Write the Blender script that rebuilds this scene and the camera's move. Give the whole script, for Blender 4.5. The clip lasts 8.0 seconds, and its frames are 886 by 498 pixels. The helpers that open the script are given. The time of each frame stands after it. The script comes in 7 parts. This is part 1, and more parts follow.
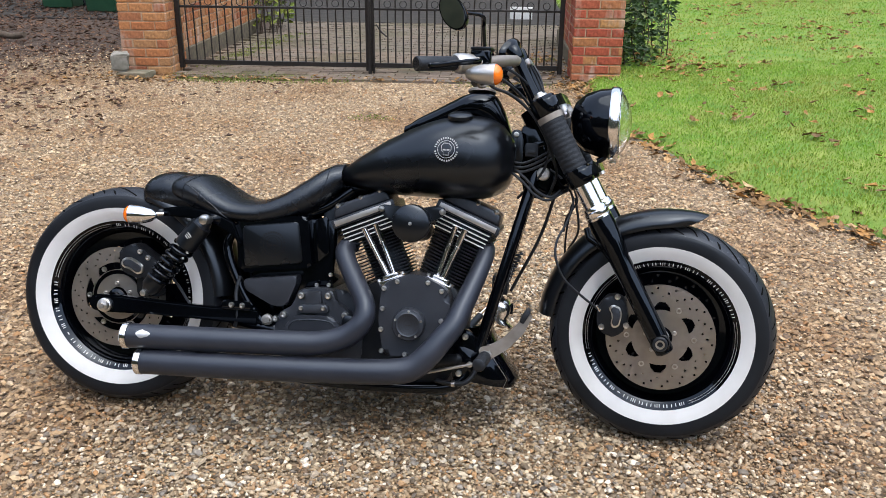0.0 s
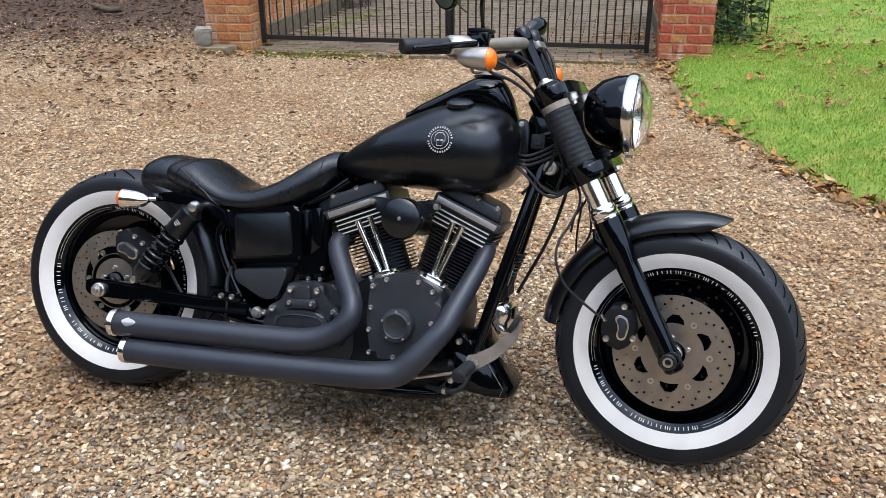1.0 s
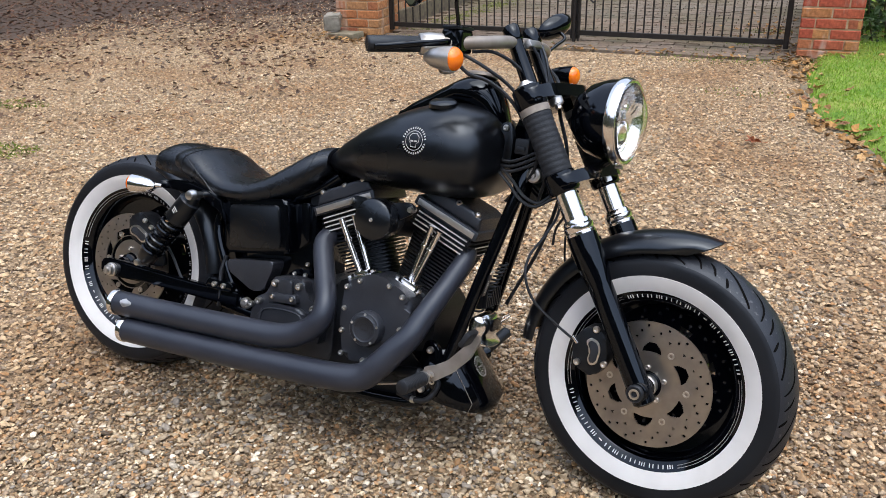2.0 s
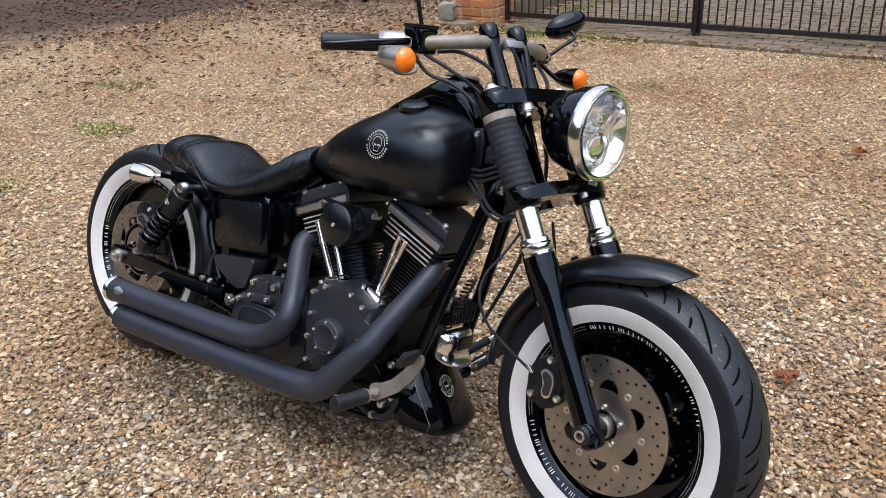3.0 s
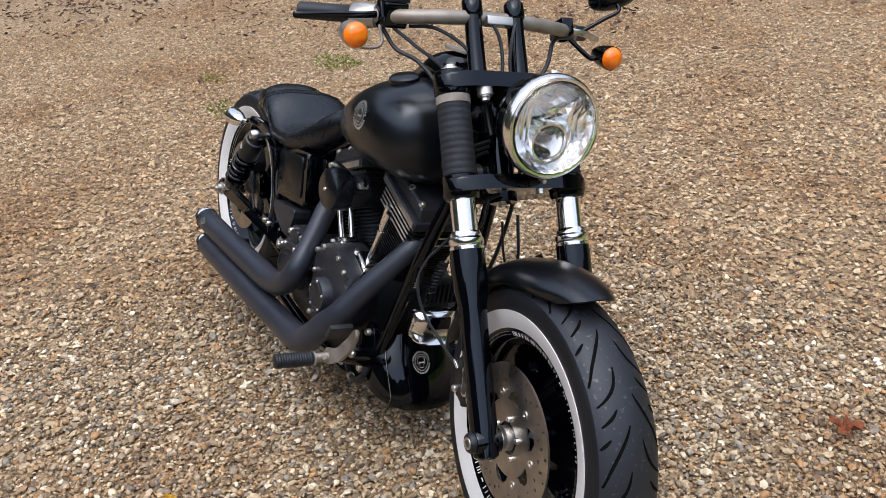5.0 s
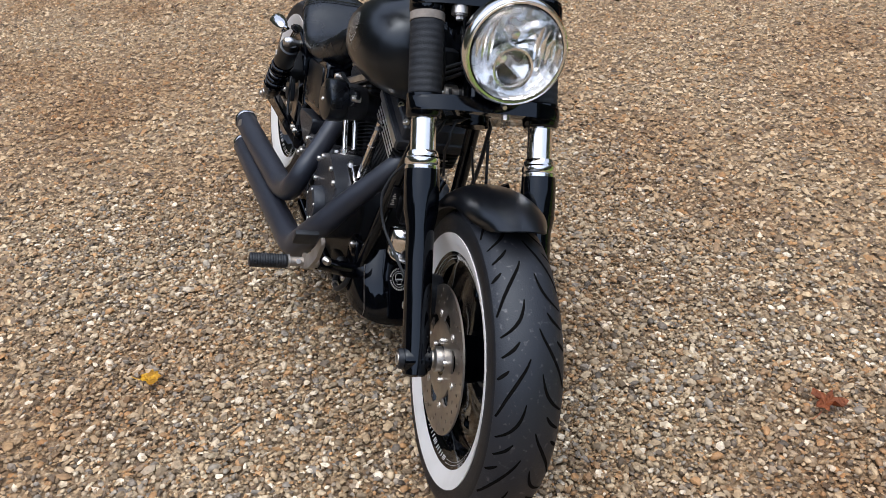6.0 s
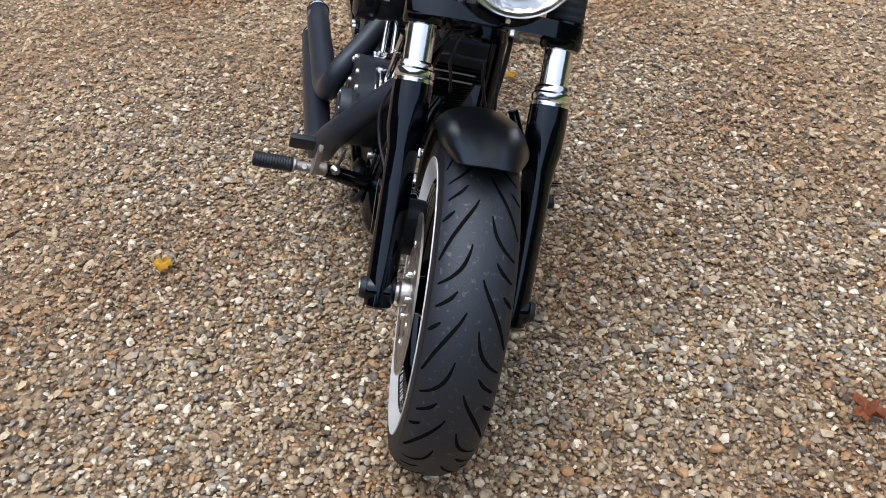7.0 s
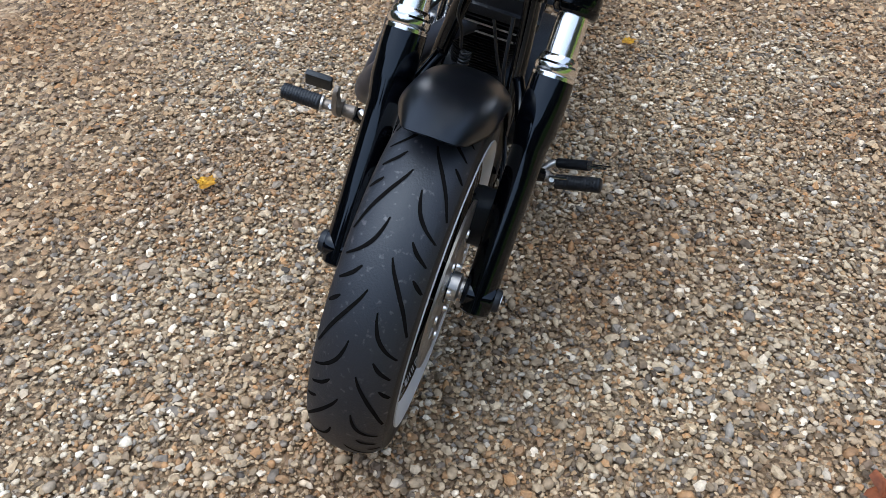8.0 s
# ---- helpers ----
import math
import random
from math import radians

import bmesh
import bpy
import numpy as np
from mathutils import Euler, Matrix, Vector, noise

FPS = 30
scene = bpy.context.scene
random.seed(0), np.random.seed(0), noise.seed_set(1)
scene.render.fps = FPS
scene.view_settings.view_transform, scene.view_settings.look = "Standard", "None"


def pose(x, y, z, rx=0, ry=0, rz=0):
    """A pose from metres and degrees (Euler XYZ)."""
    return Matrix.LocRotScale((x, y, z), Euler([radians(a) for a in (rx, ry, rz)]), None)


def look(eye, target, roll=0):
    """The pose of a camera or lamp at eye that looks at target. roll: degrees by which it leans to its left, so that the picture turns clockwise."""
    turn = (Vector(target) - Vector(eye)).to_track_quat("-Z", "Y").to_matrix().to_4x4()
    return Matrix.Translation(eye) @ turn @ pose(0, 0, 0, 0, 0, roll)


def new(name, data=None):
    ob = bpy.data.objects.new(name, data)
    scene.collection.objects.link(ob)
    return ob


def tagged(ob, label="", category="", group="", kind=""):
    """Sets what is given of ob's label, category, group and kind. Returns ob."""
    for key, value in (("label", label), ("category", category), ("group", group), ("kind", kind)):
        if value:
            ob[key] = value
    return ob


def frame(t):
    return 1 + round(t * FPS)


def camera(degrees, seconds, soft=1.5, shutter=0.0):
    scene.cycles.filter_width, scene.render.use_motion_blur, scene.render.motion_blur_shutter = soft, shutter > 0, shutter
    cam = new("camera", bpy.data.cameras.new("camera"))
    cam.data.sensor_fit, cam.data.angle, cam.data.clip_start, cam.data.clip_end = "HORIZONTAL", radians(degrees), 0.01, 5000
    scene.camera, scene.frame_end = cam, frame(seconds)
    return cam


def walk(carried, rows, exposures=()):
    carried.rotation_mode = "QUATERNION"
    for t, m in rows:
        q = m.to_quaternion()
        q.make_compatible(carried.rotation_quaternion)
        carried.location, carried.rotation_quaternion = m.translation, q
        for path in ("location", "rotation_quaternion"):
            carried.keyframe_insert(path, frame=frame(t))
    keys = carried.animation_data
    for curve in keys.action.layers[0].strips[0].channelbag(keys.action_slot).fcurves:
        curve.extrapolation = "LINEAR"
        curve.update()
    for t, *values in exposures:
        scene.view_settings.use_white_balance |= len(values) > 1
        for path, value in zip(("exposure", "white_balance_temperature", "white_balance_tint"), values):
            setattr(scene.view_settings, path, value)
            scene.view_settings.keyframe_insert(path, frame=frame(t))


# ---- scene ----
cam = camera(54.7, 8.0, soft=0.25)
PATH = [
    (0, (0.224, -0.09, 1.449), (0.118, 1.77, 0.721), 0.5),
    (0.5, (0.345, 0.025, 1.441), (0.165, 1.871, 0.693), 0.2),
    (1, (0.504, 0.129, 1.439), (0.158, 1.938, 0.659), -0.3),
    (1.4, (0.706, 0.207, 1.429), (0.217, 1.977, 0.636), -0.3),
    (1.5, (0.758, 0.229, 1.436), (0.233, 1.986, 0.637), -0.3),
    (1.7, (0.842, 0.271, 1.444), (0.245, 2.004, 0.642), -0.6),
    (2.8, (1.19, 0.632, 1.44), (0.24, 2.192, 0.626), -2.1),
    (3, (1.274, 0.686, 1.433), (0.273, 2.211, 0.614), -2.0),
    (3.5, (1.488, 0.822, 1.444), (0.347, 2.227, 0.594), -2.0),
    (4, (1.59, 0.983, 1.442), (0.296, 2.231, 0.567), -2.9),
    (4.2, (1.619, 1.058, 1.445), (0.275, 2.245, 0.559), -3.4),
    (5.3, (1.904, 1.406, 1.474), (0.367, 2.28, 0.538), -4.7),
    (5.5, (1.964, 1.468, 1.471), (0.406, 2.284, 0.518), -4.3),
    (6, (2.005, 1.626, 1.427), (0.422, 2.271, 0.39), -3.5),
    (6.5, (1.972, 1.827, 1.389), (0.385, 2.282, 0.26), -3.2),
    (7, (1.951, 2.001, 1.347), (0.367, 2.257, 0.153), -2.9),
    (7.5, (1.926, 2.232, 1.309), (0.36, 2.271, 0.066), -2.8),
    (8, (1.848, 2.399, 1.282), (0.313, 2.209, 0.014), -2.7),
]
walk(cam, [(t, look(eye, target, roll)) for t, eye, target, roll in PATH],
     exposures=[(0.0, 1.55, 6410, 9), (1.5, 1.50, 6500, 10), (3.5, 1.41, 6600, 11), (4.2, 1.35, 6680, 11), (5.5, 1.19, 6620, 11), (7.0, 1.14, 6300, 9), (8.0, 1.20, 5940, 7)])

# ---- overcast daylight ----
world = bpy.data.worlds.new("overcast_sky")
scene.world = world
world.use_nodes = True
wn = world.node_tree.nodes
sky = wn.new("ShaderNodeTexSky")
sky.sky_type = "NISHITA"
sky.sun_disc = False
sky.sun_elevation = radians(70)
sky.sun_rotation = radians(150)
sky.air_density, sky.dust_density, sky.ozone_density = 1.0, 2.5, 1.0
soften = wn.new("ShaderNodeHueSaturation")
soften.inputs["Saturation"].default_value = 0.6
world.node_tree.links.new(sky.outputs[0], soften.inputs["Color"])
world.node_tree.links.new(soften.outputs[0], wn["Background"].inputs[0])
wn["Background"].inputs[1].default_value = 0.15

sun_data = bpy.data.lights.new("sun", "SUN")
sun_data.energy, sun_data.angle, sun_data.color = 0.63, radians(60), (1.0, 0.94, 0.84)
sun = new("sun", sun_data)
sun.matrix_world = look((0, 0, 30), (-0.10 * 30, -0.06 * 30, 0))

# ---- materials ----
def material(name, base, rough=0.5, metal=0.0, second=None, scale=8.0, low=0.35, high=0.65, bump=0.0, bump_scale=120.0,
             rough_span=0.0, coat=0.0, detail=4.0, spec=0.5, sheen=(1, 1, 1)):
    """Two-tone noise over the base colour, roughness wear and a fine relief."""
    m = bpy.data.materials.new(name)
    m.use_nodes = True
    n, k = m.node_tree.nodes, m.node_tree.links
    b = n["Principled BSDF"]
    b.inputs["Base Color"].default_value = (*base, 1)
    b.inputs["Roughness"].default_value, b.inputs["Metallic"].default_value = rough, metal
    b.inputs["Coat Weight"].default_value, b.inputs["Coat Roughness"].default_value = coat, 0.06
    b.inputs["Specular IOR Level"].default_value = spec
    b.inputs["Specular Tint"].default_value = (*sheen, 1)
    tc = n.new("ShaderNodeTexCoord")
    if second or rough_span:
        t = n.new("ShaderNodeTexNoise")
        t.inputs["Scale"].default_value, t.inputs["Detail"].default_value = scale, detail
        k.new(tc.outputs["Object"], t.inputs["Vector"])
        r = n.new("ShaderNodeMapRange")
        r.inputs["From Min"].default_value, r.inputs["From Max"].default_value = low, high
        k.new(t.outputs["Fac"], r.inputs["Value"])
        if second:
            mix = n.new("ShaderNodeMix")
            mix.data_type = "RGBA"
            mix.inputs["A"].default_value, mix.inputs["B"].default_value = (*base, 1), (*second, 1)
            k.new(r.outputs[0], mix.inputs["Factor"])
            k.new(mix.outputs["Result"], b.inputs["Base Color"])
        if rough_span:
            rr = n.new("ShaderNodeMapRange")
            rr.inputs["To Min"].default_value, rr.inputs["To Max"].default_value = max(0.02, rough - rough_span), rough + rough_span
            k.new(r.outputs[0], rr.inputs["Value"])
            k.new(rr.outputs[0], b.inputs["Roughness"])
    if bump:
        t2 = n.new("ShaderNodeTexNoise")
        t2.inputs["Scale"].default_value, t2.inputs["Detail"].default_value = bump_scale, 3.0
        k.new(tc.outputs["Object"], t2.inputs["Vector"])
        bp = n.new("ShaderNodeBump")
        bp.inputs["Strength"].default_value, bp.inputs["Distance"].default_value = bump, 0.002
        k.new(t2.outputs["Fac"], bp.inputs["Height"])
        k.new(bp.outputs["Normal"], b.inputs["Normal"])
    return m


def varied(name, stops, rough=0.8, source="island", bump=0.3, bump_scale=200.0, grain=0.25, spec=0.4, bloom=None, patch=None):
    """Each loose piece (or object) takes its own colour from the stops, with a grain on top."""
    m = bpy.data.materials.new(name)
    m.use_nodes = True
    n, k = m.node_tree.nodes, m.node_tree.links
    b = n["Principled BSDF"]
    b.inputs["Roughness"].default_value = rough
    b.inputs["Specular IOR Level"].default_value = spec
    if source == "island":
        out = n.new("ShaderNodeNewGeometry").outputs["Random Per Island"]
    else:
        out = n.new("ShaderNodeObjectInfo").outputs["Random"]
    ramp = n.new("ShaderNodeValToRGB")
    ramp.color_ramp.interpolation = "LINEAR"
    el = ramp.color_ramp.elements
    while len(el) < len(stops):
        el.new(0.5)
    for e, (at, c) in zip(el, stops):
        e.position, e.color = at, (*c, 1)
    k.new(out, ramp.inputs[0])
    tc = n.new("ShaderNodeTexCoord")
    t = n.new("ShaderNodeTexNoise")
    t.inputs["Scale"].default_value, t.inputs["Detail"].default_value = bump_scale * 0.5, 4.0
    k.new(tc.outputs["Object"], t.inputs["Vector"])
    r = n.new("ShaderNodeMapRange")
    r.inputs["From Min"].default_value, r.inputs["From Max"].default_value = 0.3, 0.7
    r.inputs["To Min"].default_value, r.inputs["To Max"].default_value = 1 - grain, 1 + grain
    k.new(t.outputs["Fac"], r.inputs["Value"])
    mul = n.new("ShaderNodeMix")
    mul.data_type, mul.blend_type = "RGBA", "MULTIPLY"
    mul.inputs["Factor"].default_value = 1.0
    k.new(ramp.outputs[0], mul.inputs["A"])
    k.new(r.outputs[0], mul.inputs["B"])
    colour = mul.outputs["Result"]
    if patch:
        # broad browner patches where dust and leaf crumbs have settled
        where = n.new("ShaderNodeNewGeometry").outputs["Position"]
        broad = n.new("ShaderNodeTexNoise")
        broad.inputs["Scale"].default_value, broad.inputs["Detail"].default_value = 1.1, 6.0
        k.new(where, broad.inputs["Vector"])
        amount = n.new("ShaderNodeMapRange")
        amount.inputs["From Min"].default_value, amount.inputs["From Max"].default_value = 0.44, 0.66
        amount.inputs["To Max"].default_value = 0.75
        k.new(broad.outputs["Fac"], amount.inputs["Value"])
        dust = n.new("ShaderNodeMix")
        dust.data_type, dust.blend_type = "RGBA", "MULTIPLY"
        dust.inputs["B"].default_value = (*patch, 1)
        k.new(amount.outputs[0], dust.inputs["Factor"])
        k.new(colour, dust.inputs["A"])
        colour = dust.outputs["Result"]
    if bloom:
        # pale salts run down the wall in streaks
        where = n.new("ShaderNodeNewGeometry").outputs["Position"]
        stretch = n.new("ShaderNodeVectorMath")
        stretch.operation = "MULTIPLY"
        stretch.inputs[1].default_value = (7.0, 7.0, 1.6)
        k.new(where, stretch.inputs[0])
        streak = n.new("ShaderNodeTexNoise")
        streak.inputs["Scale"].default_value, streak.inputs["Detail"].default_value = 1.0, 5.0
        k.new(stretch.outputs[0], streak.inputs["Vector"])
        amount = n.new("ShaderNodeMapRange")
        amount.inputs["From Min"].default_value, amount.inputs["From Max"].default_value = 0.56, 0.74
        amount.inputs["To Max"].default_value = 0.85
        k.new(streak.outputs["Fac"], amount.inputs["Value"])
        salt = n.new("ShaderNodeMix")
        salt.data_type = "RGBA"
        salt.inputs["B"].default_value = (*bloom, 1)
        k.new(amount.outputs[0], salt.inputs["Factor"])
        k.new(colour, salt.inputs["A"])
        colour = salt.outputs["Result"]
    k.new(colour, b.inputs["Base Color"])
    if bump:
        bp = n.new("ShaderNodeBump")
        bp.inputs["Strength"].default_value, bp.inputs["Distance"].default_value = bump, 0.002
        k.new(t.outputs["Fac"], bp.inputs["Height"])
        k.new(bp.outputs["Normal"], b.inputs["Normal"])
    return m


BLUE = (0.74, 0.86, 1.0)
M = dict(
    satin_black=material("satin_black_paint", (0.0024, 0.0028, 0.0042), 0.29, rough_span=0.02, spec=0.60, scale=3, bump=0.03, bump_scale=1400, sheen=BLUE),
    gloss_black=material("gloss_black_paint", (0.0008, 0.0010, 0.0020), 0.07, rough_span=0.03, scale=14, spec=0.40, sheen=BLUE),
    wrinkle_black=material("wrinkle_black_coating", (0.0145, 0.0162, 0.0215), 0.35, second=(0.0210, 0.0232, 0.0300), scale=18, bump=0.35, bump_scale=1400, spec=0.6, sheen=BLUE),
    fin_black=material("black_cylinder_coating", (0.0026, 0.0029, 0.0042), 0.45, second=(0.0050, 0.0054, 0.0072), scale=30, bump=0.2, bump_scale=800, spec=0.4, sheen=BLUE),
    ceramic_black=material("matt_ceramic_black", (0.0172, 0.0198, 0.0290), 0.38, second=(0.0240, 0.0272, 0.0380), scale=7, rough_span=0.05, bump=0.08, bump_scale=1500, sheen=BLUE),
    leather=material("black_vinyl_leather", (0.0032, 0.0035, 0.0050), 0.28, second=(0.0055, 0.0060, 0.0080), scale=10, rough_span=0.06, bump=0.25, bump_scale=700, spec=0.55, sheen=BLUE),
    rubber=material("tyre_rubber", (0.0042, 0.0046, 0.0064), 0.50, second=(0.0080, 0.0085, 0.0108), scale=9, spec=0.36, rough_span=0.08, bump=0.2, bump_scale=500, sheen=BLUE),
    # speckled tread, lighter than the sidewall: sky sheen is put into the base
    tread=material("worn_sheen_tread_rubber", (0.0130, 0.0144, 0.0192), 0.48, second=(0.080, 0.077, 0.084), scale=95, low=0.62, high=0.76, bump=0.3, bump_scale=300, sheen=BLUE),
    # near black: the shade inside the grooves is put into this colour
    groove_shade=material("groove_shade_black", (0.0012, 0.0012, 0.0014), 0.9, second=(0.0025, 0.0025, 0.003), scale=40, spec=0.1),
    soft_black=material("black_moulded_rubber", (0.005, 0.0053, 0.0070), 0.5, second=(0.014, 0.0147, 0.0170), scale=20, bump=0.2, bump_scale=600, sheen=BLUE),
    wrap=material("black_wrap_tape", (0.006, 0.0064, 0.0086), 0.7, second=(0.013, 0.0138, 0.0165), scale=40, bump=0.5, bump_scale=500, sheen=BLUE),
    grey_band=material("worn_grey_band", (0.16, 0.15, 0.14), 0.7, second=(0.24, 0.22, 0.2), scale=40, bump=0.3, bump_scale=300),
    whitewall=material("whitewall_rubber", (0.62, 0.635, 0.65), 0.6, second=(0.55, 0.565, 0.575), scale=12, low=0.45, high=0.8),
    chrome=material("chrome_plating", (0.80, 0.80, 0.81), 0.15, 1.0, rough_span=0.04, scale=30),
    brushed=material("brushed_aluminium", (0.60, 0.60, 0.59), 0.42, 1.0, second=(0.46, 0.45, 0.44), scale=25, rough_span=0.08),
    bar_metal=material("dulled_bar_metal", (0.30, 0.28, 0.26), 0.5, 0.6, second=(0.22, 0.20, 0.18), scale=20, bump=0.1),
    disc=material("brake_disc_steel", (0.44, 0.42, 0.395), 0.40, 1.0, second=(0.31, 0.285, 0.265), scale=12, rough_span=0.08),
    bolt=material("zinc_bolt_steel", (0.78, 0.78, 0.78), 0.28, 1.0, second=(0.55, 0.54, 0.52), scale=60),
    bright_edge=material("machined_edge_alloy", (0.85, 0.85, 0.86), 0.5, 1.0),
    amber=material("amber_lens_plastic", (0.92, 0.22, 0.008), 0.18, second=(0.80, 0.14, 0.005), scale=40, coat=0.5),
    print_white=material("white_print", (0.46, 0.46, 0.46), 0.5),
    print_grey=material("grey_print", (0.0045, 0.0048, 0.006), 0.42),
    clear_glass=None,
    reflector=material("silvered_reflector", (0.93, 0.95, 0.97), 0.20, 1.0, rough_span=0.08, scale=20),
    brick=varied("red_brick", [(0, (0.33, 0.070, 0.042)), (0.3, (0.38, 0.086, 0.046)), (0.6, (0.35, 0.098, 0.052)), (0.8, (0.44, 0.225, 0.085)), (1, (0.28, 0.066, 0.040))],
                 0.88, "object", 0.5, 90, 0.3, bloom=(0.55, 0.47, 0.40)),
    brick_orange=varied("orange_brown_brick", [(0, (0.34, 0.125, 0.050)), (0.3, (0.40, 0.165, 0.066)), (0.55, (0.42, 0.205, 0.085)), (0.8, (0.36, 0.20, 0.090)), (1, (0.30, 0.10, 0.048))],
                        0.88, "object", 0.5, 90, 0.3, bloom=(0.55, 0.47, 0.40)),
    mortar=material("lime_mortar", (0.30, 0.185, 0.105), 0.95, second=(0.44, 0.33, 0.23), scale=14, bump=0.5, bump_scale=150),
    iron=material("black_painted_iron", (0.008, 0.008, 0.009), 0.5, second=(0.016, 0.013, 0.012), scale=25, bump=0.2, bump_scale=300),
    gravel=varied("flint_gravel", [(0, (0.058, 0.043, 0.030)), (0.09, (0.405, 0.312, 0.196)), (0.18, (0.130, 0.096, 0.062)), (0.29, (0.531, 0.442, 0.309)), (0.40, (0.222, 0.171, 0.113)),
                                   (0.50, (0.425, 0.251, 0.118)), (0.58, (0.111, 0.088, 0.066)), (0.67, (0.261, 0.241, 0.211)), (0.76, (0.347, 0.271, 0.180)), (0.85, (0.511, 0.422, 0.294)), (0.93, (0.772, 0.703, 0.577)), (1, (0.053, 0.044, 0.037))],
                  0.62, "island", 0.35, 160, 0.32, patch=(0.74, 0.60, 0.48)),
    gravel_far=varied("brown_flint_gravel", [(0, (0.070, 0.047, 0.029)), (0.10, (0.394, 0.278, 0.156)), (0.20, (0.142, 0.092, 0.052)), (0.32, (0.536, 0.415, 0.266)), (0.44, (0.244, 0.169, 0.101)),
                                   (0.54, (0.346, 0.192, 0.081)), (0.62, (0.110, 0.078, 0.054)), (0.70, (0.211, 0.157, 0.109)), (0.78, (0.307, 0.215, 0.122)), (0.87, (0.441, 0.326, 0.194)), (0.95, (0.551, 0.460, 0.332)), (1, (0.051, 0.037, 0.028))],
                  0.7, "island", 0.35, 160, 0.28, patch=(0.72, 0.58, 0.45)),
    moss=varied("olive_moss", [(0, (0.068, 0.104, 0.014)), (0.5, (0.128, 0.176, 0.023)), (1, (0.212, 0.232, 0.045))], 0.8, "island", 0, 40, 0.1),
    grass=varied("lawn_grass", [(0, (0.130, 0.245, 0.018)), (0.35, (0.190, 0.360, 0.028)), (0.7, (0.260, 0.430, 0.052)), (0.92, (0.38, 0.50, 0.12)), (1, (0.42, 0.37, 0.15))], 0.6, "island", 0, 40, 0.1, patch=(1.10, 0.70, 0.90)),
    # dead leaf browns, darkened further to carry the shade of the trees
    shaded_litter=varied("shade_darkened_leaves", [(0, (0.045, 0.027, 0.018)), (0.3, (0.075, 0.042, 0.026)), (0.6, (0.15, 0.085, 0.048)), (0.85, (0.10, 0.042, 0.025)), (1, (0.032, 0.023, 0.017))], 0.75, "island", 0.3, 120, 0.25),
    lawn_leaf=varied("dry_lawn_leaves", [(0, (0.13, 0.075, 0.032)), (0.4, (0.25, 0.140, 0.050)), (0.7, (0.38, 0.20, 0.060)), (0.85, (0.42, 0.29, 0.15)), (1, (0.17, 0.07, 0.035))], 0.75, "island", 0.3, 120, 0.25),
    ivy=varied("ivy_leaves", [(0, (0.012, 0.036, 0.008)), (0.5, (0.028, 0.072, 0.014)), (0.9, (0.06, 0.12, 0.028)), (1, (0.14, 0.16, 0.05))], 0.45, "island", 0.1, 60, 0.2),
    yellow_leaf=material("yellow_leaf", (0.75, 0.46, 0.03), 0.6, second=(0.5, 0.26, 0.02), scale=60, bump=0.3),
    red_leaf=material("russet_leaf", (0.36, 0.110, 0.04), 0.6, second=(0.22, 0.065, 0.025), scale=60, bump=0.3),
    paving=varied("weathered_block_paving", [(0, (0.105, 0.085, 0.065)), (0.5, (0.15, 0.122, 0.095)), (1, (0.125, 0.11, 0.09))], 0.85, "island", 0.4, 60, 0.25, patch=(0.62, 0.66, 0.45)),
    paving_single=varied("weathered_paving_block", [(0, (0.12, 0.09, 0.068)), (0.5, (0.17, 0.13, 0.10)), (1, (0.14, 0.118, 0.095))], 0.85, "object", 0.4, 60, 0.25, patch=(0.62, 0.66, 0.45)),
    letter=material("pale_rim_lettering", (0.62, 0.62, 0.63), 0.5),
    stone=material("grey_rough_stone", (0.30, 0.29, 0.26), 0.9, second=(0.19, 0.19, 0.16), scale=22, bump=0.7, bump_scale=80),
    green_plastic=material("dark_green_plastic", (0.012, 0.055, 0.028), 0.45, second=(0.02, 0.07, 0.035), scale=8),
    bark=material("grey_brown_bark", (0.10, 0.075, 0.055), 0.9, second=(0.055, 0.042, 0.03), scale=20, bump=0.6, bump_scale=90),
    far_wood=material("far_dark_woodland", (0.018, 0.022, 0.012), 0.95, second=(0.045, 0.05, 0.028), scale=0.9, bump=0.5, bump_scale=6),
    white_panel=material("white_weathered_board", (0.72, 0.72, 0.70), 0.6, second=(0.6, 0.6, 0.57), scale=9),
)


def glass(name, tint=(1, 1, 1), rough=0.0):
    m = bpy.data.materials.new(name)
    m.use_nodes = True
    b = m.node_tree.nodes["Principled BSDF"]
    b.inputs["Base Color"].default_value = (*tint, 1)
    b.inputs["Transmission Weight"].default_value, b.inputs["Roughness"].default_value, b.inputs["IOR"].default_value = 1.0, rough, 1.45
    return m


M["clear_glass"] = glass("headlamp_glass")
M["slab_stone"] = material("mossy_brown_stone", (0.12, 0.115, 0.075), 0.9, second=(0.21, 0.18, 0.13), scale=14, bump=0.6, bump_scale=70)
M["edging"] = material("mossy_brown_edging", (0.10, 0.08, 0.06), 0.9, second=(0.16, 0.14, 0.09), scale=18, bump=0.6, bump_scale=90)
M["mirror"] = material("mirror_glass", (0.85, 0.86, 0.86), 0.02, 1.0)


